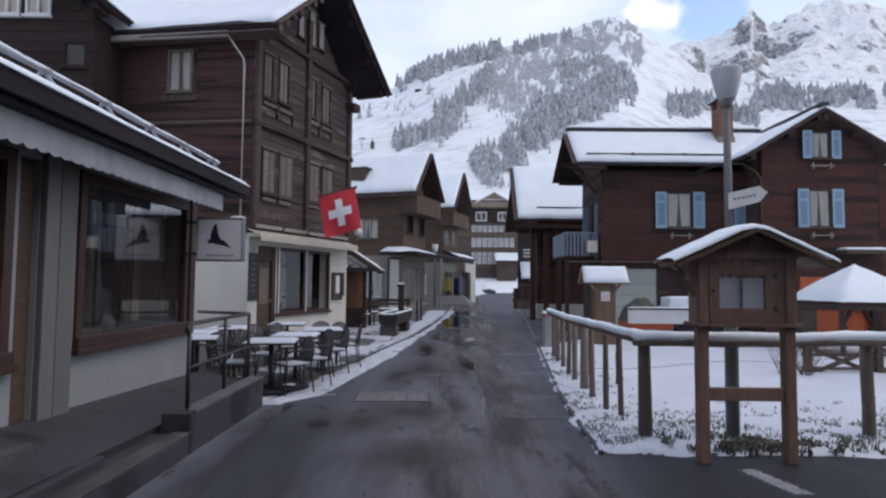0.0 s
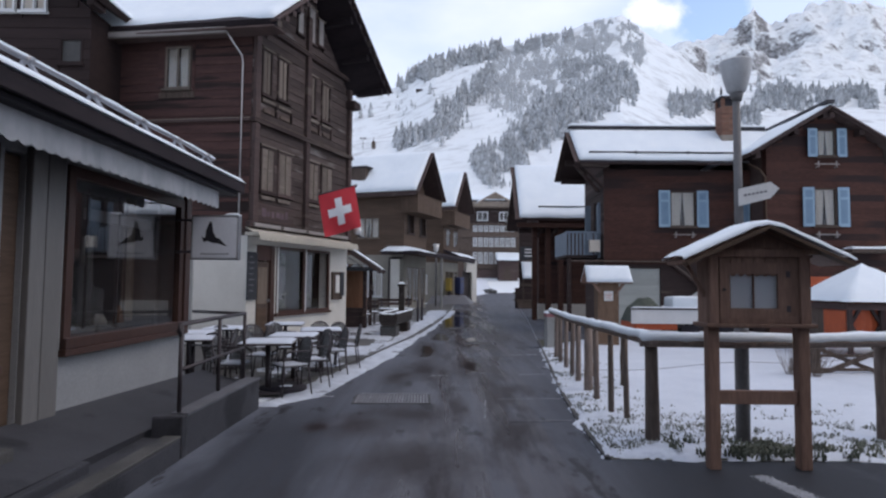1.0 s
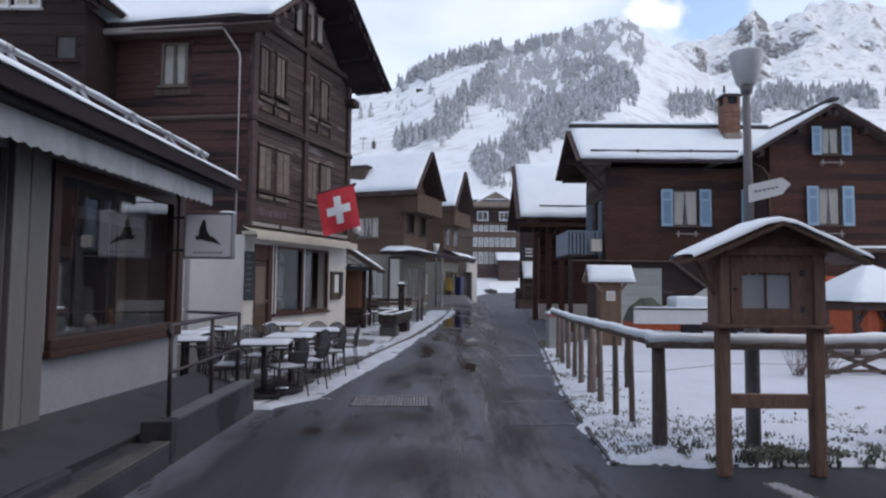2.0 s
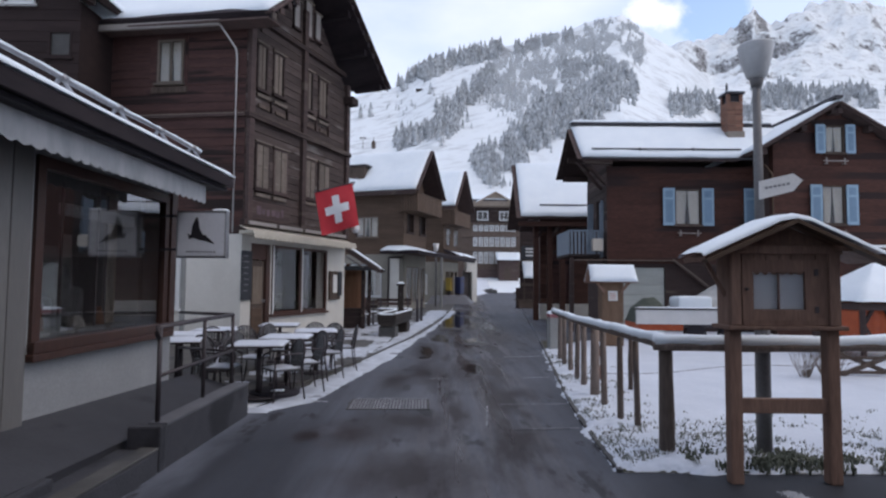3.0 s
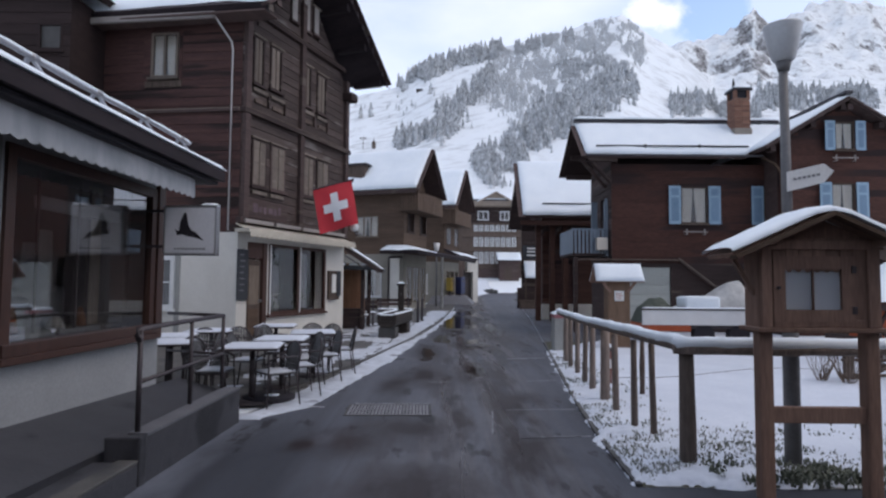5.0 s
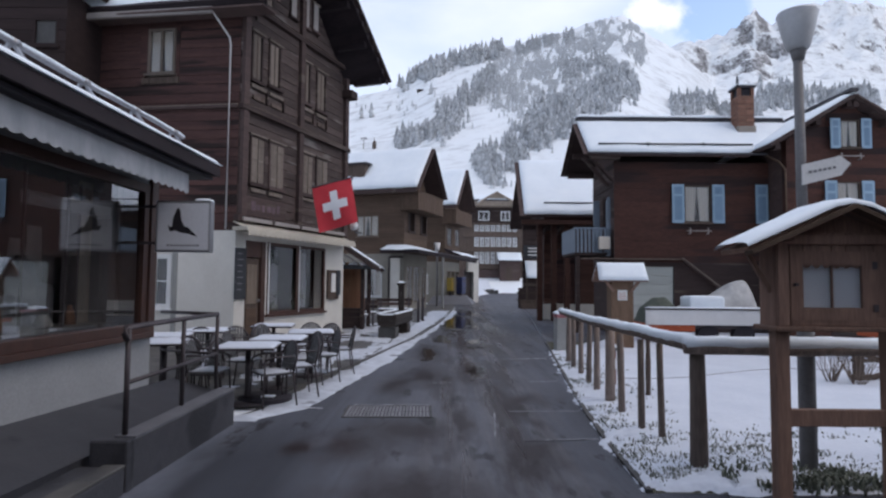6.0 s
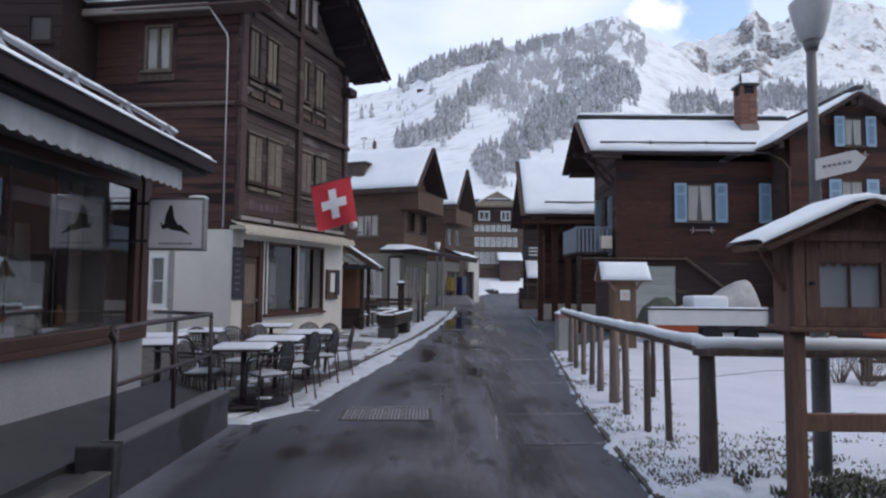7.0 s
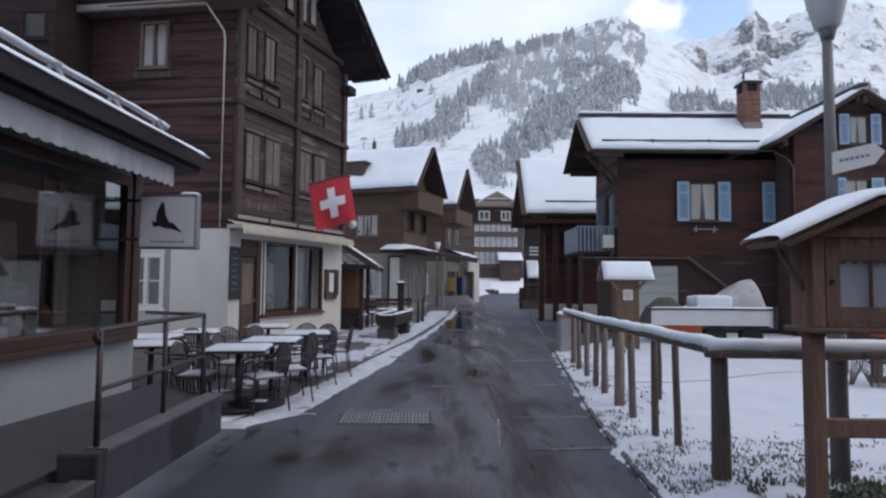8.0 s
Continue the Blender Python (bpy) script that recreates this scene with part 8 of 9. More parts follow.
# ---- second street lamp, boxes at the houses ----
l2 = thing("street_lamp", "slim grey street lamp with a pale bowl", "street lamp", pose(-0.55, 41.0, 0))
part("pole", tube(fresh(), [(0, 0, 0), (0, 0, 3.75)], 0.06, 10), M_GALVPOLE, l2, smooth=True)
part("lamp_bowl", tube(fresh(), [(0, 0, 3.7), (0, 0, 3.8), (0, 0, 4.25)], [0.1, 0.14, 0.22], 14), M_WHITEPAINT, l2, "pale lamp bowl", smooth=True)
bm = fresh()
for q in ((-1.3, 44.4, 0.0), (2.0, 44.6, 0.0), (2.5, 48.6, 0.0), (1.2, 50.2, 0.0), (-0.9, 45.9, 0.58), (1.62, 46.2, 0.62), (1.7, 47.9, 0.62), (1.25, 49.6, 0.62), (-0.2, 46.6, 0.58), (-1.3, 46.4, 0.0)):
    bm.verts.new(q)
bmesh.ops.convex_hull(bm, input=bm.verts[:])
tagged(part("raised_pavement", bm, M_COPING), "raised damp grey pavement before the house", "pavement", kind="structure")
pb = thing("letter_box", "dark blue standing box by the house wall", "letter box", pose(1.22, 46.95, 0.62, 0, 0, 60))
part("body", boxed(-0.32, -0.26, 0.12, 0.32, 0.26, 1.36, 0.05), M_BLUEBIN, pb)
part("lid", boxed(-0.34, -0.28, 1.36, 0.34, 0.28, 1.42, 0.02), M_BLUEBIN, pb)
part("flap", boxed(-0.2, -0.285, 1.05, 0.2, -0.26, 1.15, 0.008), M_IRON, pb)
part("foot", boxed(-0.26, -0.2, 0, 0.26, 0.2, 0.12), M_IRON, pb)
yb = thing("post_box", "yellow box standing beside the blue one", "post box", pose(0.40, 46.55, 0.60, 0, 0, 70))
part("body", boxed(-0.26, -0.2, 0.35, 0.26, 0.2, 1.36, 0.04), M_YELLOW, yb)
part("flap", boxed(-0.18, -0.215, 1.1, 0.18, -0.2, 1.18, 0.006), M_IRON, yb)
part("stand", boxed(-0.08, -0.08, 0, 0.08, 0.08, 0.35), M_IRON, yb)

# ---- sheds and snow bank at the head of the lane ----
sh = thing("shed", "small dark shed with a white snow roof", "shed", pose(10.0, 109, 1.9) @ Matrix.Diagonal((1.08, 1.08, 1.1, 1)))
part("wall", boxed(0, 0, 0, 3.3, 3.0, 3.6), M_DARKWOOD, sh)
part("door", boxed(0.9, -0.05, 0.1, 2.0, 0.0, 2.4, 0.01), M_GREYWOOD, sh)
part("roof", slab(fresh(), (-0.4, -0.6, 3.5), (3.7, -0.6, 3.5), (3.7, 2.0, 4.9), (-0.4, 2.0, 4.9), 0.15), M_DARKWOOD, sh)
part("snow", snow_layer((-0.4, -0.6, 3.5), (3.7, -0.6, 3.5), (3.7, 2.0, 4.9), (-0.4, 2.0, 4.9), 0.25, 14, 8), M_SNOW, sh, smooth=True)


def bank_depth(x, y):
    """Ploughed snow rising behind the bend of the lane."""
    d = y - ramp_at(x, [2.0, 3.85, 5.8, 9.1, 16, 22], [64.0, 73.5, 87.0, 104.5, 118, 123]) - 1.4
    s = min(max(d / 12, 0), 1)
    return -0.1 if d < 0 else 1.9 * s * s * (3 - 2 * s) + 0.5 * min(d, 1) * (0.6 + 0.5 * noise.noise(Vector((x * 0.5, y * 0.5, 2.0))))


tagged(part("snow_bank", snow_field(1.6, 20.0, 64.0, 128.0, 0.6, bank_depth, 0.0), M_YARDSNOW, smooth=True), "ploughed bank of snow at the bend", "snow", kind="structure")
lw = thing("low_wall", "low dark stone wall at the bend of the lane", "wall", pose(3.7, 92.0, 0) @ Matrix.Diagonal((1.4, 1.4, 1.3, 1)))
for k in range(7):
    part("stone", boxed(0.46 * k, 0, 0, 0.46 * k + 0.43, 0.4, 0.42 + 0.08 * (k % 3), 0.04), M_CONCRETE, lw)
part("snow", snow_layer((0, 0, 0.5), (3.2, 0, 0.5), (3.2, 0.4, 0.5), (0, 0.4, 0.5), 0.1, 16, 4), M_SNOW, lw, smooth=True)
sp = thing("side_porch", "small white-roofed porch with a wooden stair rail", "porch", pose(5.05, 38.5, 0))
part("roof", slab(fresh(), (0, -0.4, 1.9), (0.75, -0.4, 1.9), (0.75, 0.5, 3.0), (0, 0.5, 3.0), 0.08), M_DARKWOOD, sp)
part("snow", snow_layer((0, -0.4, 1.9), (0.75, -0.4, 1.9), (0.75, 0.5, 3.0), (0, 0.5, 3.0), 0.1, 8, 8), M_SNOW, sp, smooth=True)
for x in (0.02, 0.65):
    part("post", boxed(x, -0.2, 0, x + 0.08, -0.1, 2.0), M_GREYWOOD, sp)
for z in (0.5, 0.95):
    part("rail", boxed(-0.6, -0.2, z, 0.75, -0.14, z + 0.07), M_GREYWOOD, sp)
for k in range(3):
    part("step", boxed(-0.35, -0.62 + 0.14 * k, 0.0, 0.75, -0.48 + 0.14 * k, 0.17 + 0.17 * k, 0.01), M_GREYWOOD, sp)
part("back_wall", boxed(-0.12, 0.55, 0, 2.0, 0.65, 5.7), M_DARKWOOD, sp, "dark timber wall behind the porch")
part("stair_side", boxed(-0.45, 0.1, 0, 1.2, 0.18, 1.3, 0.01), M_DARKWOOD, sp, "dark boarded stair side")
part("sign_board", boxed(-0.15, -0.30, 3.1, 0.78, -0.22, 3.95, 0.02), M_SLATE, sp, "dark sign board with unreadable pale lines")
for z in (3.3, 3.52, 3.72):
    part("sign_line", boxed(0.12, -0.306, z, 0.70, -0.30, z + 0.09), M_PAPER, sp)

# ---- little notice hut behind the fence ----
ht = thing("notice_hut", "small pale wooden notice stand with a square snow cap", "notice board", pose(4.10, 15.1, 0.0) @ Matrix.Diagonal((1, 1, 1.025, 1)))
part("cabinet", boxed(-0.23, 0, 0.0, 0.29, 0.4, 1.60, 0.01), M_HUT, ht, "tan boarded cabinet")
for sgn in (-1, 1):
    part("brace", beam(fresh(), (0.03 + sgn * 0.2, 0.0, 1.35), (0.03 + sgn * 0.42, 0.0, 1.62), 0.06, 0.06), M_KIOSK, ht)
part("roof", slab(fresh(), (-0.55, -0.14, 1.60), (0.60, -0.14, 1.60), (0.58, 0.14, 2.0), (-0.53, 0.14, 2.0), 0.05), M_KIOSK, ht)
part("roof", slab(fresh(), (-0.55, 0.50, 1.60), (0.60, 0.50, 1.60), (0.58, 0.14, 2.0), (-0.53, 0.14, 2.0), 0.05), M_KIOSK, ht)
part("snow", snow_layer((-0.55, -0.14, 1.60), (0.60, -0.14, 1.60), (0.58, 0.14, 2.0), (-0.53, 0.14, 2.0), 0.07, 16, 8, 0, 4), M_SNOW, ht, smooth=True)
part("snow", snow_layer((-0.55, 0.50, 1.60), (0.60, 0.50, 1.60), (0.58, 0.14, 2.0), (-0.53, 0.14, 2.0), 0.07, 16, 8, 0, 5), M_SNOW, ht, smooth=True)
part("notice", boxed(-0.08, -0.012, 1.15, 0.14, -0.004, 1.38), M_PAPER, ht, "white notice sheet")
for k in range(4):
    part("notice_line", boxed(-0.05, -0.015, 1.19 + 0.04 * k, 0.1, -0.012, 1.20 + 0.04 * k), M_ORANGE, ht)

# ---- covered trailer in the yard ----
tl = thing("trailer", "white-sided trailer on an orange chassis under tarpaulins", "trailer", pose(5.05, 16.2, 0))
part("side_board", boxed(0, 0, 0.54, 2.93, 0.06, 0.92, 0.01), M_WHITEPAINT, tl, "white side board")
part("top_edge", boxed(-0.03, -0.02, 0.92, 2.98, 0.08, 0.96, 0.008), M_IRON, tl)
part("end_board", boxed(2.94, 0, 0.5, 3.0, 1.5, 1.0, 0.01), M_WHITEPAINT, tl)
for x in (2.96, 3.03):
    part("end_post", boxed(x, -0.05, 0.46, x + 0.035, -0.005, 1.02, 0.006), M_IRON, tl)
part("chassis", boxed(0.12, 0.05, 0.38, 1.25, 1.4, 0.56, 0.02), M_ORANGE, tl, "orange chassis box")
part("frame", boxed(1.25, 0.1, 0.44, 3.1, 1.4, 0.56, 0.02), M_IRON, tl)
for x in (1.6, 2.5):
    part("wheel", tube(fresh(), [(x, 0.08, 0.28), (x, 0.28, 0.28)], 0.27, 16), M_BLACK, tl)
part("edge_snow", snow_layer((0, -0.02, 0.962), (2.96, -0.02, 0.962), (2.96, 0.1, 0.962), (0, 0.1, 0.962), 0.035, 30, 4), M_SNOW, tl, smooth=True)


def heap(name, m, pts, mat, label, cat, seed):
    """A tarpaulin over something lumpy: ridge heights along x, falling off to both sides, with creases."""
    bm = fresh()
    rows_h = []
    nx, ny = 26, 12
    xs, hs = [p[0] for p in pts], [p[1] for p in pts]
    for j in range(ny + 1):
        v = j / ny * 2 - 1
        row = []
        for i in range(nx + 1):
            x = xs[0] + (xs[-1] - xs[0]) * i / nx
            hgt = ramp_at(x, xs, hs) * max(0, 1 - abs(v) ** 2.6)
            row.append(bm.verts.new((x, v * 0.7, hgt + (0.05 * noise.noise(Vector((x * 4, v * 4, seed))) if 0 < hgt else 0))))
        rows_h.append(row)
    for ra, rb in zip(rows_h, rows_h[1:]):
        for i in range(nx):
            bm.faces.new((ra[i], ra[i + 1], rb[i + 1], rb[i]))
    ob = part(name, bm, mat, None, smooth=True)
    ob.matrix_world = m
    return tagged(ob, label, cat)


heap("grey_tarpaulin", pose(5.05, 17.0, 0.56), ((1.0, 0.0), (1.12, 0.40), (1.5, 0.56), (2.0, 0.72), (2.42, 1.02), (2.72, 1.13), (2.86, 1.10), (2.98, 0.72), (3.08, 0.0)), M_TARP, "crumpled grey tarpaulin over the trailer load", "tarpaulin", 2.0)
load = boxed(6.2, 16.32, 0.93, 7.1, 16.95, 1.27, 0.06)
bmesh.ops.subdivide_edges(load, edges=load.edges[:], cuts=2)
for v in load.verts:
    v.co += Vector((0.03, 0.03, 0.03)) * noise.noise(v.co * 3.0)
tagged(part("snow_block", load, M_SNOW, smooth=True), "slab of snow lying on the trailer load", "snow")
heap("green_tarpaulin", pose(5.15, 16.95, 0.56), ((0.0, 0.0), (0.08, 0.45), (0.36, 0.64), (0.62, 0.66), (0.78, 0.52), (0.88, 0.0)), M_GREENTARP, "olive green tarpaulin over a low heap", "tarpaulin", 7.0)

# ---- snowed-over pavilion with orange sides ----
tn = thing("pavilion", "snow-covered pavilion with orange cloth sides", "pavilion", pose(9.5, 13.7, 0) @ Matrix.Diagonal((0.67, 0.67, 0.95, 1)))
HWD = 1.42
bm = fresh()
apex = (0, 0, 2.12)
rim = [(-HWD, -HWD, 1.30), (HWD, -HWD, 1.30), (HWD, HWD, 1.30), (-HWD, HWD, 1.30)]
ap = bm.verts.new(apex)
rv = [bm.verts.new(p) for p in rim]
for i in range(4):
    bm.faces.new((ap, rv[i], rv[(i + 1) % 4]))
bm.faces.new(rv[::-1])
part("roof", bm, M_DARKWOOD, tn)
bm = fresh()
n_r = 10
for side in range(4):
    p, q = Vector(rim[side]), Vector(rim[(side + 1) % 4])
    for k in range(n_r):
        for i in range(n_r):
            f0, f1, g0, g1 = k / n_r, (k + 1) / n_r, i / n_r, (i + 1) / n_r
            quad = []
            for f, g in ((f0, g0), (f0, g1), (f1, g1), (f1, g0)):
                base = (p + (q - p) * g) * (1 - f) + Vector(apex) * f
                base = base * 1.0 + Vector((base.x * 0.03, base.y * 0.03, 0.0))
                quad.append(bm.verts.new(base + Vector((0, 0, 0.03 + 0.10 * (1 - math.exp(-f * 9)) * (1 if f < 0.9 else 0.8) + 0.02 * noise.noise(base * 1.7)))))
            bm.faces.new(quad)
bmesh.ops.remove_doubles(bm, verts=bm.verts[:], dist=1e-3)
part("roof_snow", bm, M_SNOW, tn, "thick pyramid of snow", smooth=True)
for x in (-1.2, 1.2):
    for y in (1.2,):
        part("post", boxed(x - 0.06, y - 0.06, 0, x + 0.06, y + 0.06, 1.28, 0.01), M_GREYWOOD, tn)
for x in (-1.05, 0.25):
    bm = fresh()
    for i in range(10):
        xa, xb = x + 0.08 * i, x + 0.08 * (i + 1)
        ya, yb = -1.1 + 0.02 * math.sin(i * 1.7), -1.1 + 0.02 * math.sin((i + 1) * 1.7)
        bm.faces.new([bm.verts.new(t) for t in ((xa, ya, 0.5), (xb, yb, 0.5), (xb, yb, 1.28), (xa, ya, 1.28))])
    bmesh.ops.remove_doubles(bm, verts=bm.verts[:], dist=1e-4)
    part("side_cloth", bm, M_ORANGE if x < 0 else M_GREYWOOD, tn, "orange cloth" if x < 0 else "grey-brown cloth", smooth=True)
for x in (-1.32, -0.32, 0.2, 1.2):
    part("front_post", boxed(x, -1.24, 0, x + 0.13, -1.12, 1.28, 0.012), M_DARKWOOD, tn)
for z0, z1 in ((1.14, 1.29), (0.42, 0.55)):
    part("front_beam", boxed(-1.35, -1.26, z0, 1.35, -1.14, z1, 0.01), M_DARKWOOD, tn)
    part("side_beam", boxed(-1.36, -1.14, z0, -1.26, 1.2, z1, 0.01), M_DARKWOOD, tn)
for x, s1 in ((-1.2, 1), (-0.3, -1), (0.32, 1), (1.22, -1)):
    part("knee_brace", beam(fresh(), (x, -1.18, 0.86), (x + 0.26 * s1, -1.18, 1.16), 0.06, 0.09), M_DARKWOOD, tn)
    part("foot_brace", beam(fresh(), (x, -1.18, 0.80), (x + 0.22 * s1, -1.18, 0.52), 0.05, 0.08), M_DARKWOOD, tn)
part("side_cloth", boxed(-1.27, -1.0, 0.45, -1.25, 0.1, 1.12), M_ORANGE, tn, "orange cloth")
part("side_boarding", boxed(-1.27, 0.1, 0.1, -1.25, 1.1, 1.28), M_GREYWOOD, tn, "grey weathered boarding")
part("back_cloth", boxed(-1.2, 1.15, 0.4, 1.2, 1.17, 1.28), M_ORANGE, tn)
part("rear_panel", boxed(-0.73, 1.9, 0.0, 0.24, 1.95, 1.92, 0.02), M_ORANGE, tn, "upright orange panel behind")
tb = thing("trestle_barrier", "grey weathered timber barrier with crossed braces", "barrier", pose(6.48, 10.55, 0))
for x in (0, 1.25, 2.5):
    part("post", boxed(x - 0.06, 0, 0, x + 0.06, 0.12, 0.62, 0.01), M_GREYWOOD, tb)
for x in (0, 1.25):
    part("cross_brace", beam(fresh(), (x + 0.06, 0.05, 0.06), (x + 1.19, 0.05, 0.5), 0.05, 0.07), M_GREYWOOD, tb)
    part("cross_brace", beam(fresh(), (x + 0.06, 0.09, 0.5), (x + 1.19, 0.09, 0.06), 0.05, 0.07), M_GREYWOOD, tb)
for z in (0.12, 0.36, 0.56):
    part("rail", boxed(-0.1, 0.03, z, 2.6, 0.1, z + 0.05, 0.008), M_GREYWOOD, tb)
part("snow", snow_layer((-0.1, 0.02, 0.612), (2.6, 0.02, 0.612), (2.6, 0.12, 0.612), (-0.1, 0.12, 0.612), 0.03, 24, 4), M_SNOW, tb, smooth=True)


# ---- grass, shrubs, twigs showing through the snow ----
def blades(name, spots, mat, label, hmin, hmax, width, seed):
    rn = random.Random(seed)
    verts, faces = [], []
    for x, y, z in spots:
        for _ in range(rn.randint(3, 6)):
            a, h = rn.random() * 6.3, hmin + (hmax - hmin) * rn.random()
            dx, dy, w = math.cos(a) * h * 0.45, math.sin(a) * h * 0.45, width * (0.6 + rn.random())
            bx, by = x + rn.uniform(-0.05, 0.05), y + rn.uniform(-0.05, 0.05)
            o = len(verts)
            px, py = -math.sin(a) * w, math.cos(a) * w
            verts += [(bx - px, by - py, z), (bx + px, by + py, z), (bx + dx * 0.5 + px, by + dy * 0.5 + py, z + h * 0.7), (bx + dx * 0.5 - px, by + dy * 0.5 - py, z + h * 0.7), (bx + dx, by + dy, z + h * 0.9)]
            faces += [(o, o + 1, o + 2, o + 3), (o + 3, o + 2, o + 4)]
    me = bpy.data.meshes.new(name)
    me.from_pydata(verts, [], faces)
    me.materials.append(mat)
    return tagged(new(name, me), label, "grass", kind="stuff")


rnd = random.Random(21)
tufts = []
for _ in range(4600):
    y = 5.72 + abs(rnd.gauss(0, 0.75))
    x = rnd.uniform(1.6, 11.0)
    if noise.noise(Vector((x * 2.1, y * 3, 0.4))) + 0.6 * rnd.random() > 0.25:
        tufts.append((x, y, max(yard_depth(x, y), 0.0)))
for _ in range(650):
    y = rnd.uniform(6, 14)
    x = ramp_at(y, R_Y, R_X) + 0.06 + abs(rnd.gauss(0, 0.38))
    if noise.noise(Vector((x * 3, y * 2.2, 2.4))) > 0.0:
        tufts.append((x, y, max(yard_depth(x, y), 0.0)))
blades("grass_tufts", tufts, M_BLADE, "dull winter grass poking through the snow", 0.012, 0.046, 0.005, 4)
rnd = random.Random(8)
shrub = []
for _ in range(1100):
    x, y = 2.85 + rnd.gauss(0, 0.7), 5.70 + abs(rnd.gauss(0, 0.24))
    if 2.2 < x < 4.4 and noise.noise(Vector((x * 6, y * 8, 3.3))) > 0.06:
        shrub.append((x, y, max(yard_depth(x, y), 0.01) - 0.01))
blades("low_shrub", shrub, M_LEAF, "low dark green shrub round the kiosk legs", 0.02, 0.085, 0.008, 6)


def twig_bush(m, label, seed, h=0.9):
    rn = random.Random(seed)
    b = thing("bare_bush", label, "bush", m, "bare bushes")
    for k in range(40):
        a, lean = rn.random() * 6.3, rn.uniform(0.1, 0.7)
        pts = [(0.05 * math.cos(a), 0.05 * math.sin(a), 0)]
        for s in range(1, 5):
            pts.append((pts[-1][0] + math.cos(a) * lean * h / 4 + rn.uniform(-0.03, 0.03), pts[-1][1] + math.sin(a) * lean * h / 4 + rn.uniform(-0.03, 0.03), h * s / 4 * rn.uniform(0.85, 1.0)))
        part("twig", tube(fresh(), pts, [0.005, 0.0045, 0.0035, 0.0025, 0.0015], 4), M_TWIG, b)
    return b


twig_bush(pose(6.22, 10.25, 0.03), "bare brown twiggy bush in the snow", 3, 0.66)
twig_bush(pose(5.98, 10.5, 0.03), "bare brown twiggy bush in the snow", 5, 0.56)

# ---- patches and covers in the lane ----
gr = thing("channel_grating", "wide galvanised drain grating set across the lane", "drain", pose(-1.19, 8.04, 0.002, 0, 0, 2))
M_GRATE = paint("dull_galvanised_grating", (0.10, 0.098, 0.104), (0.20, 0.196, 0.205), 5, 0.5, (1, 1, 1), 0.1, 40, 0.2)
part("surround", wall_panel(1.04, 0.66, 0.006, [(0.025, 0.03, 1.015, 0.62)]), M_CONCRETE, gr).matrix_local = pose(0, 0, 0.006, -90)
# thin black sheet stands for the dark depth under the bars
part("sump", boxed(0.025, 0.03, 0.0005, 1.015, 0.62, 0.0015), M_BLACK, gr)
for k in range(24):
    part("bar", boxed(0.030 + 0.041 * k, 0.03, 0.001, 0.059 + 0.041 * k, 0.62, 0.005), M_GRATE, gr)
for y0 in (0.03, 0.30, 0.595):
    part("cross_bar", boxed(0.025, y0, 0.002, 1.015, y0 + 0.025, 0.0062), M_GRATE, gr)
patch = fresh()
rim_p = [(0.74, 8.40), (0.98, 8.43), (1.22, 8.44), (1.45, 8.48), (1.63, 8.47), (1.605, 7.9), (1.555, 7.22), (1.3, 7.17), (1.0, 7.12), (0.66, 7.07), (0.69, 7.5), (0.72, 8.0)]
lo_p, hi_p = ([patch.verts.new((x, y, z)) for x, y in rim_p] for z in (-0.004, 0.004))
patch.faces.new(hi_p)
for k in range(len(rim_p)):
    q = (k + 1) % len(rim_p)
    patch.faces.new((lo_p[k], lo_p[q], hi_p[q], hi_p[k]))
part("asphalt_patch", patch, M_ROAD, road, "smoother rectangular asphalt patch")
M_THINICE = paint("grey_slush", (0.26, 0.265, 0.28), (0.50, 0.51, 0.54), 4, 0.6, (1, 1, 1), 0.3, 20, 0.05)
M_SMEAR = paint("grey_thin_slush", (0.17, 0.175, 0.19), (0.34, 0.35, 0.37), 5, 0.7, (1, 1, 1), 0.2, 40, 0.0)
seam = thing("frozen_seam", "snow-filled joints in the asphalt", "joint", kind="structure")
for p, q, w in (((0.76, 8.42), (1.64, 8.49), 0.013), ((0.98, 7.12), (1.57, 7.20), 0.012), ((0.50, 7.25), (0.58, 8.3), 0.006), ((-1.15, 8.73), (-0.2, 8.77), 0.016), ((-0.25, 10.4), (0.1, 10.45), 0.02), ((-2.1, 8.6), (-1.5, 8.5), 0.025), ((1.3, 10.6), (1.8, 10.7), 0.015), ((1.2, 13.4), (2.1, 13.55), 0.025)):
    bm = fresh()
    n = 14
    pts = []
    for k in range(n + 1):
        f = k / n
        ww = 1.3 * w * max(0.12, 0.7 + 1.1 * noise.noise(Vector((p[0] * 3 + k * 0.8, p[1], 6))))
        x, y = p[0] + (q[0] - p[0]) * f, p[1] + (q[1] - p[1]) * f + 0.012 * noise.noise(Vector((k * 0.6, p[1], 1)))
        tx, ty = (q[0] - p[0]), (q[1] - p[1])
        ln = math.hypot(tx, ty)
        pts.append(((x - ty / ln * ww, y + tx / ln * ww), (x + ty / ln * ww, y - tx / ln * ww)))
    row = [[bm.verts.new((*a, 0.008)) for a in pr] for pr in pts]
    for a, b in zip(row, row[1:]):
        bm.faces.new((a[0], a[1], b[1], b[0]))
    part("seam", bm, M_THINICE if p[0] < -2 or p[1] > 10 else M_SMEAR, seam)
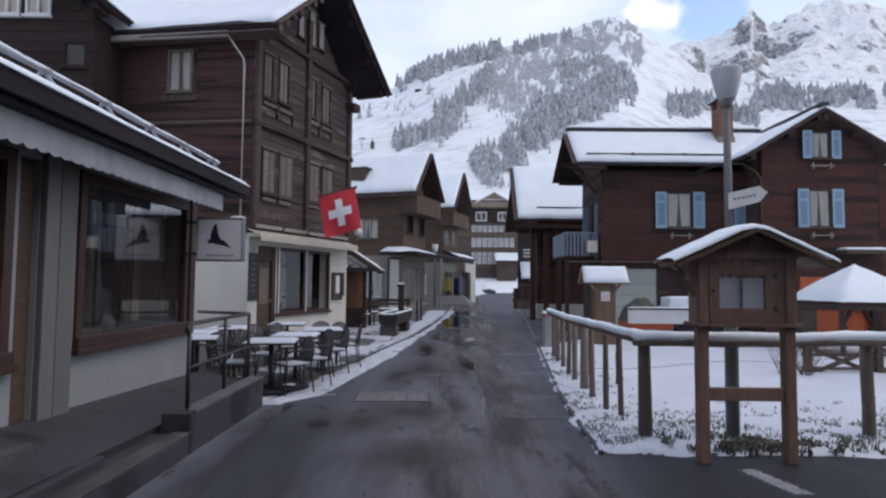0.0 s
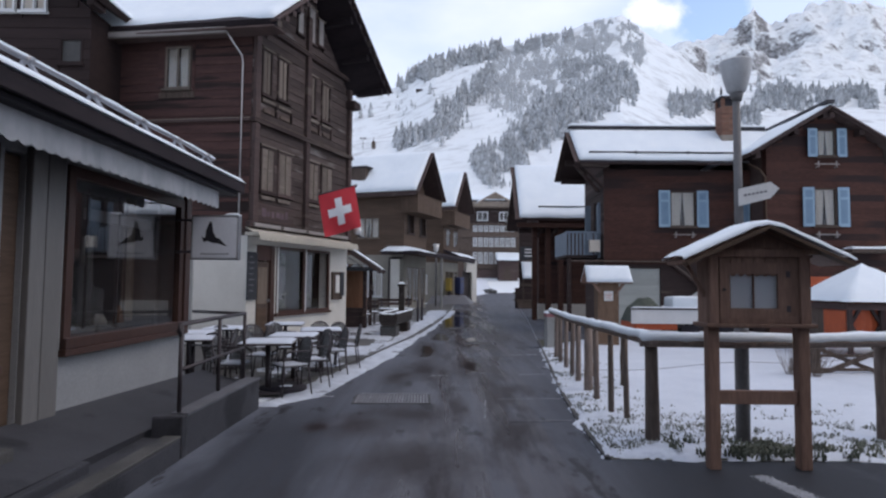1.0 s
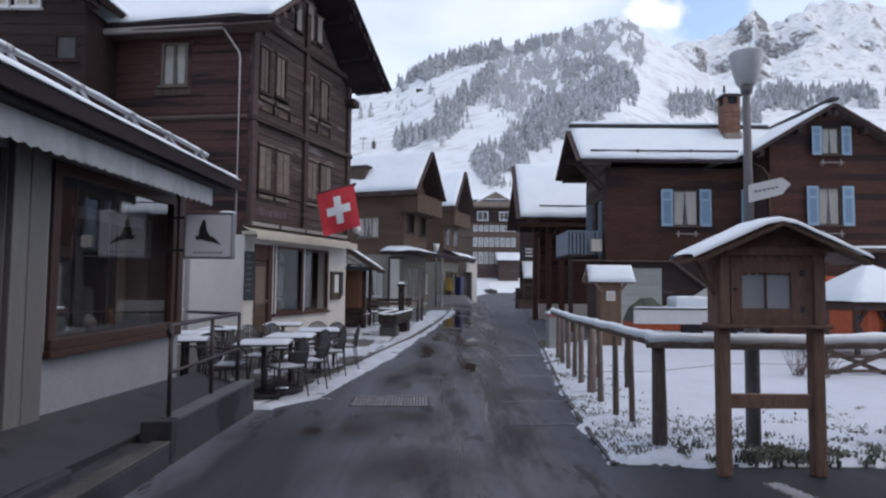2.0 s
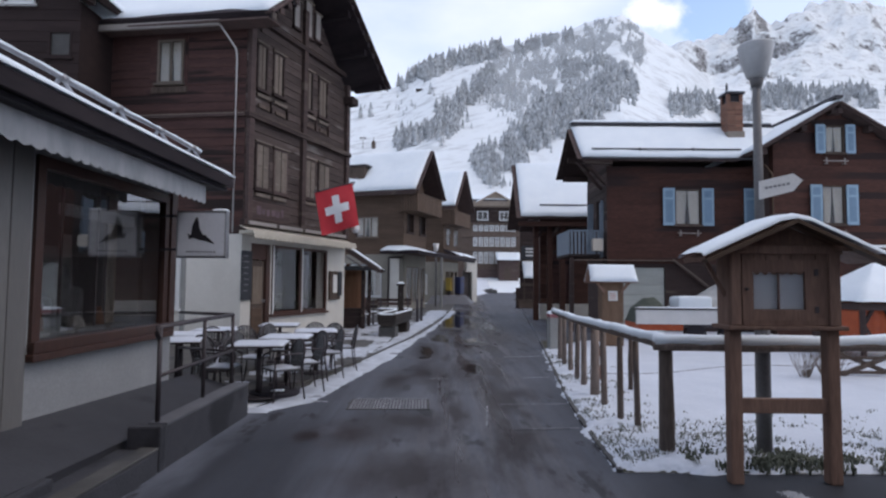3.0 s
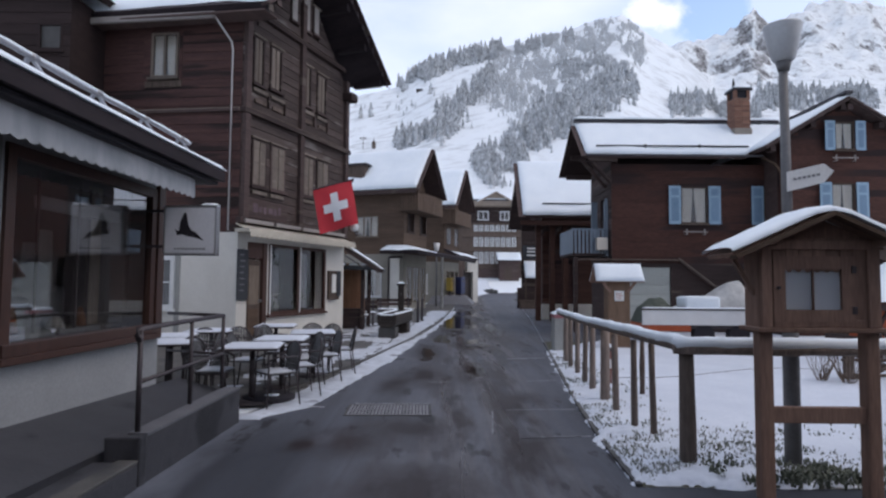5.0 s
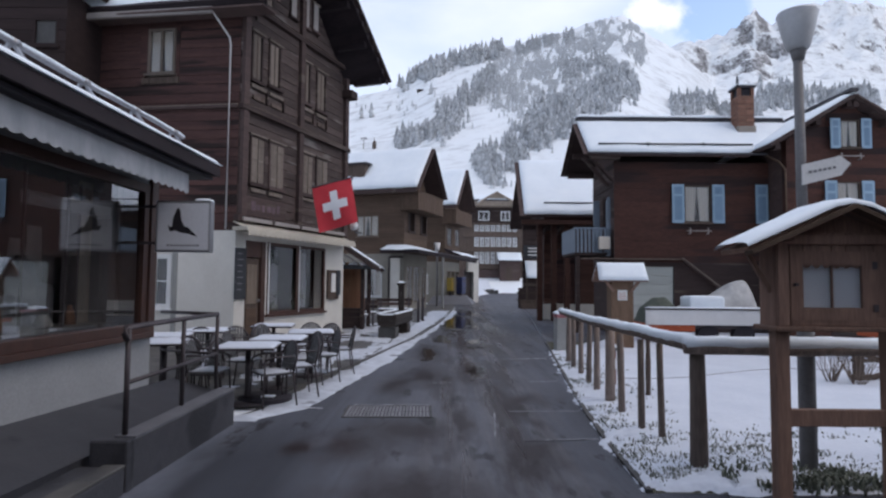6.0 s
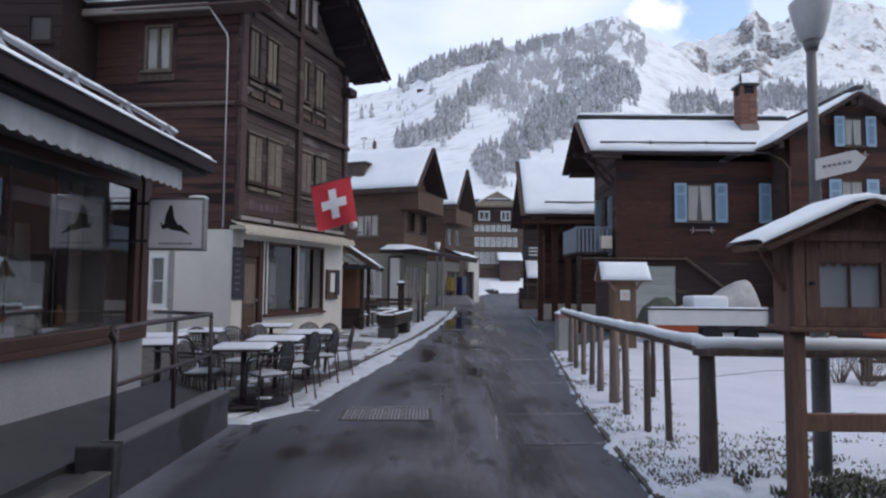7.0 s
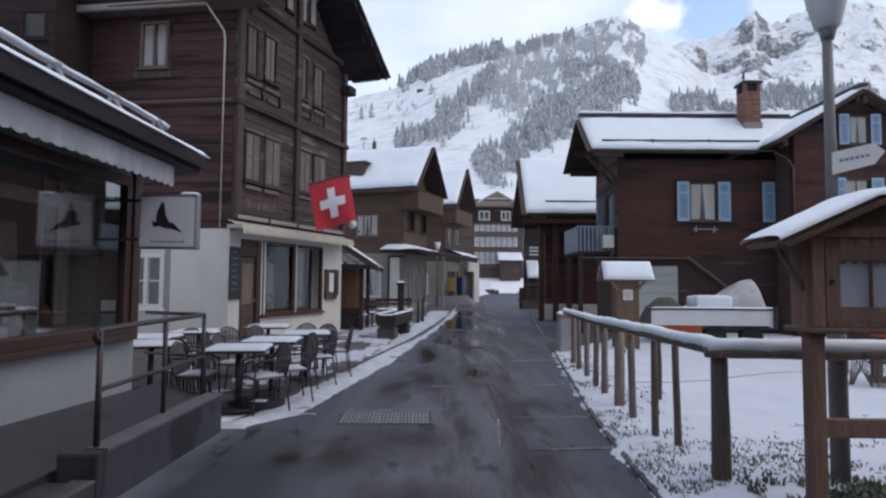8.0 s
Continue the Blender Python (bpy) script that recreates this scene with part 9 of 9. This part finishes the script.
for x in (0.30, 0.9, 1.7):
    mc = thing("manhole_cover", "round iron manhole cover flush with the lane", "manhole cover", pose(x, {0.30: 21.0, 0.9: 16.0, 1.7: 27.0}[x], 0.003), "manhole covers")
    part("rim", tube(fresh(), [(0, 0, 0), (0, 0, 0.005)], 0.36, 24), M_IRON, mc)
    part("lid", tube(fresh(), [(0, 0, 0.002), (0, 0, 0.009)], 0.30, 24), M_CONCRETE, mc)


def smear_depth(x, y):
    d = abs((x - 2.66) - (5.25 - y) * 0.24) / 0.034
    return 0.005 * (1 - d * 0.8) + 0.009 * noise.noise(Vector((x * 60, y * 34, 1))) - 0.001 if 4.66 < y < 5.25 else -1


tagged(part("snow_smear", snow_field(2.5, 3.0, 4.6, 5.3, 0.008, smear_depth, 0.005), M_SMEAR, smooth=True), "thin white streak of snow on the asphalt", "snow", kind="structure")
# ---- small things along the fence ----
hm = thing("hydrant_marker", "short red marker post with a white cap in the snow", "marker post", pose(2.49, 10.1, 0))
M_DULLRED = paint("faded_red_paint", (0.12, 0.036, 0.030), (0.20, 0.062, 0.05), 5, 0.7, (1, 1, 1), 0.15, 40, 0.0)
part("shaft", tube(fresh(), [(0, 0, -0.02), (0, 0, 0.60)], 0.048, 10), M_DULLRED, hm, "dull red shaft", smooth=True)
part("collar", tube(fresh(), [(0, 0, 0.56), (0, 0, 0.61)], 0.068, 10), M_IRON, hm, smooth=True)
part("snow_cap", tube(fresh(), [(0, 0, 0.605), (0, 0, 0.65), (0, 0, 0.67)], [0.062, 0.05, 0.015], 10), M_SNOW, hm, smooth=True)
part("plate", boxed(-0.03, -0.062, 0.30, 0.03, -0.054, 0.44, 0.003), M_WHITEPAINT, hm, "small white plate")
sk = thing("yard_stake", "grey weathered stake standing behind the fence", "stake", pose(2.69, 9.17, 0))
part("shaft", tube(fresh(), [(0, 0, -0.02), (0.005, 0, 0.5), (0.0, 0, 0.98)], [0.042, 0.038, 0.034], 9, rough=0.12), M_GREYWOOD, sk, smooth=True)
eb = thing("fence_end_block", "pale concrete end block with a red band and snow", "pillar", pose(2.52, 14.7, 0))
part("block", boxed(0, 0, 0, 0.36, 0.4, 0.78, 0.02), M_PALECONCRETE, eb)
part("band", boxed(-0.01, -0.01, 0.78, 0.37, 0.41, 0.86, 0.01), M_PINKBAND, eb, "faded red band")
part("snow", snow_layer((-0.02, -0.02, 0.86), (0.38, -0.02, 0.86), (0.38, 0.42, 0.86), (-0.02, 0.42, 0.86), 0.07, 8, 8), M_SNOW, eb, smooth=True)
wr = thing("yard_wire", "thin sagging fence wire across the snowy yard", "wire")
part("wire", tube(fresh(), [(2.1 + 0.5 * k, 8.4 + 0.16 * k, 0.42 - 0.03 * math.sin(k * 1.1)) for k in range(16)], 0.0035, 5), M_IRON, wr)
for k in (0, 15):
    part("stake", tube(fresh(), [(2.1 + 0.5 * k, 8.4 + 0.16 * k, 0), (2.1 + 0.5 * k, 8.4 + 0.16 * k, 0.5)], 0.012, 6), M_GREYWOOD, wr)

# ---- benches by the stall ----
def bench(m):
    b = thing("bench", "dark slatted wooden bench dusted with snow", "bench", m, "benches by the fountain")
    for k in range(3):
        part("seat_slat", boxed(-0.75, -0.2 + 0.14 * k, 0.43, 0.75, -0.08 + 0.14 * k, 0.46, 0.006), M_DARKWOOD, b)
    for k in range(2):
        part("back_slat", boxed(-0.75, 0.24, 0.6 + 0.16 * k, 0.75, 0.27, 0.72 + 0.16 * k, 0.006), M_DARKWOOD, b)
    for x in (-0.6, 0.6):
        part("leg", boxed(x - 0.03, -0.18, 0, x + 0.03, 0.2, 0.43), M_IRON, b)
        part("back_post", boxed(x - 0.03, 0.2, 0, x + 0.03, 0.245, 0.9), M_IRON, b)
    part("snow", snow_layer((-0.74, -0.2, 0.462), (0.74, -0.2, 0.462), (0.74, 0.2, 0.462), (-0.74, 0.2, 0.462), 0.04, 18, 6, 0, 6), M_SNOW, b, smooth=True)
    return b


b0 = bench(pose(-3.3, 21.0, 0.014, 0, 0, 5))
copy_thing(b0, pose(-3.2, 22.6, 0.014, 0, 0, 5))
copy_thing(b0, pose(-2.0, 25.5, 0.014, 0, 0, 20))
copy_thing(b0, pose(-3.9, 26.5, 0.014, 0, 0, 10))
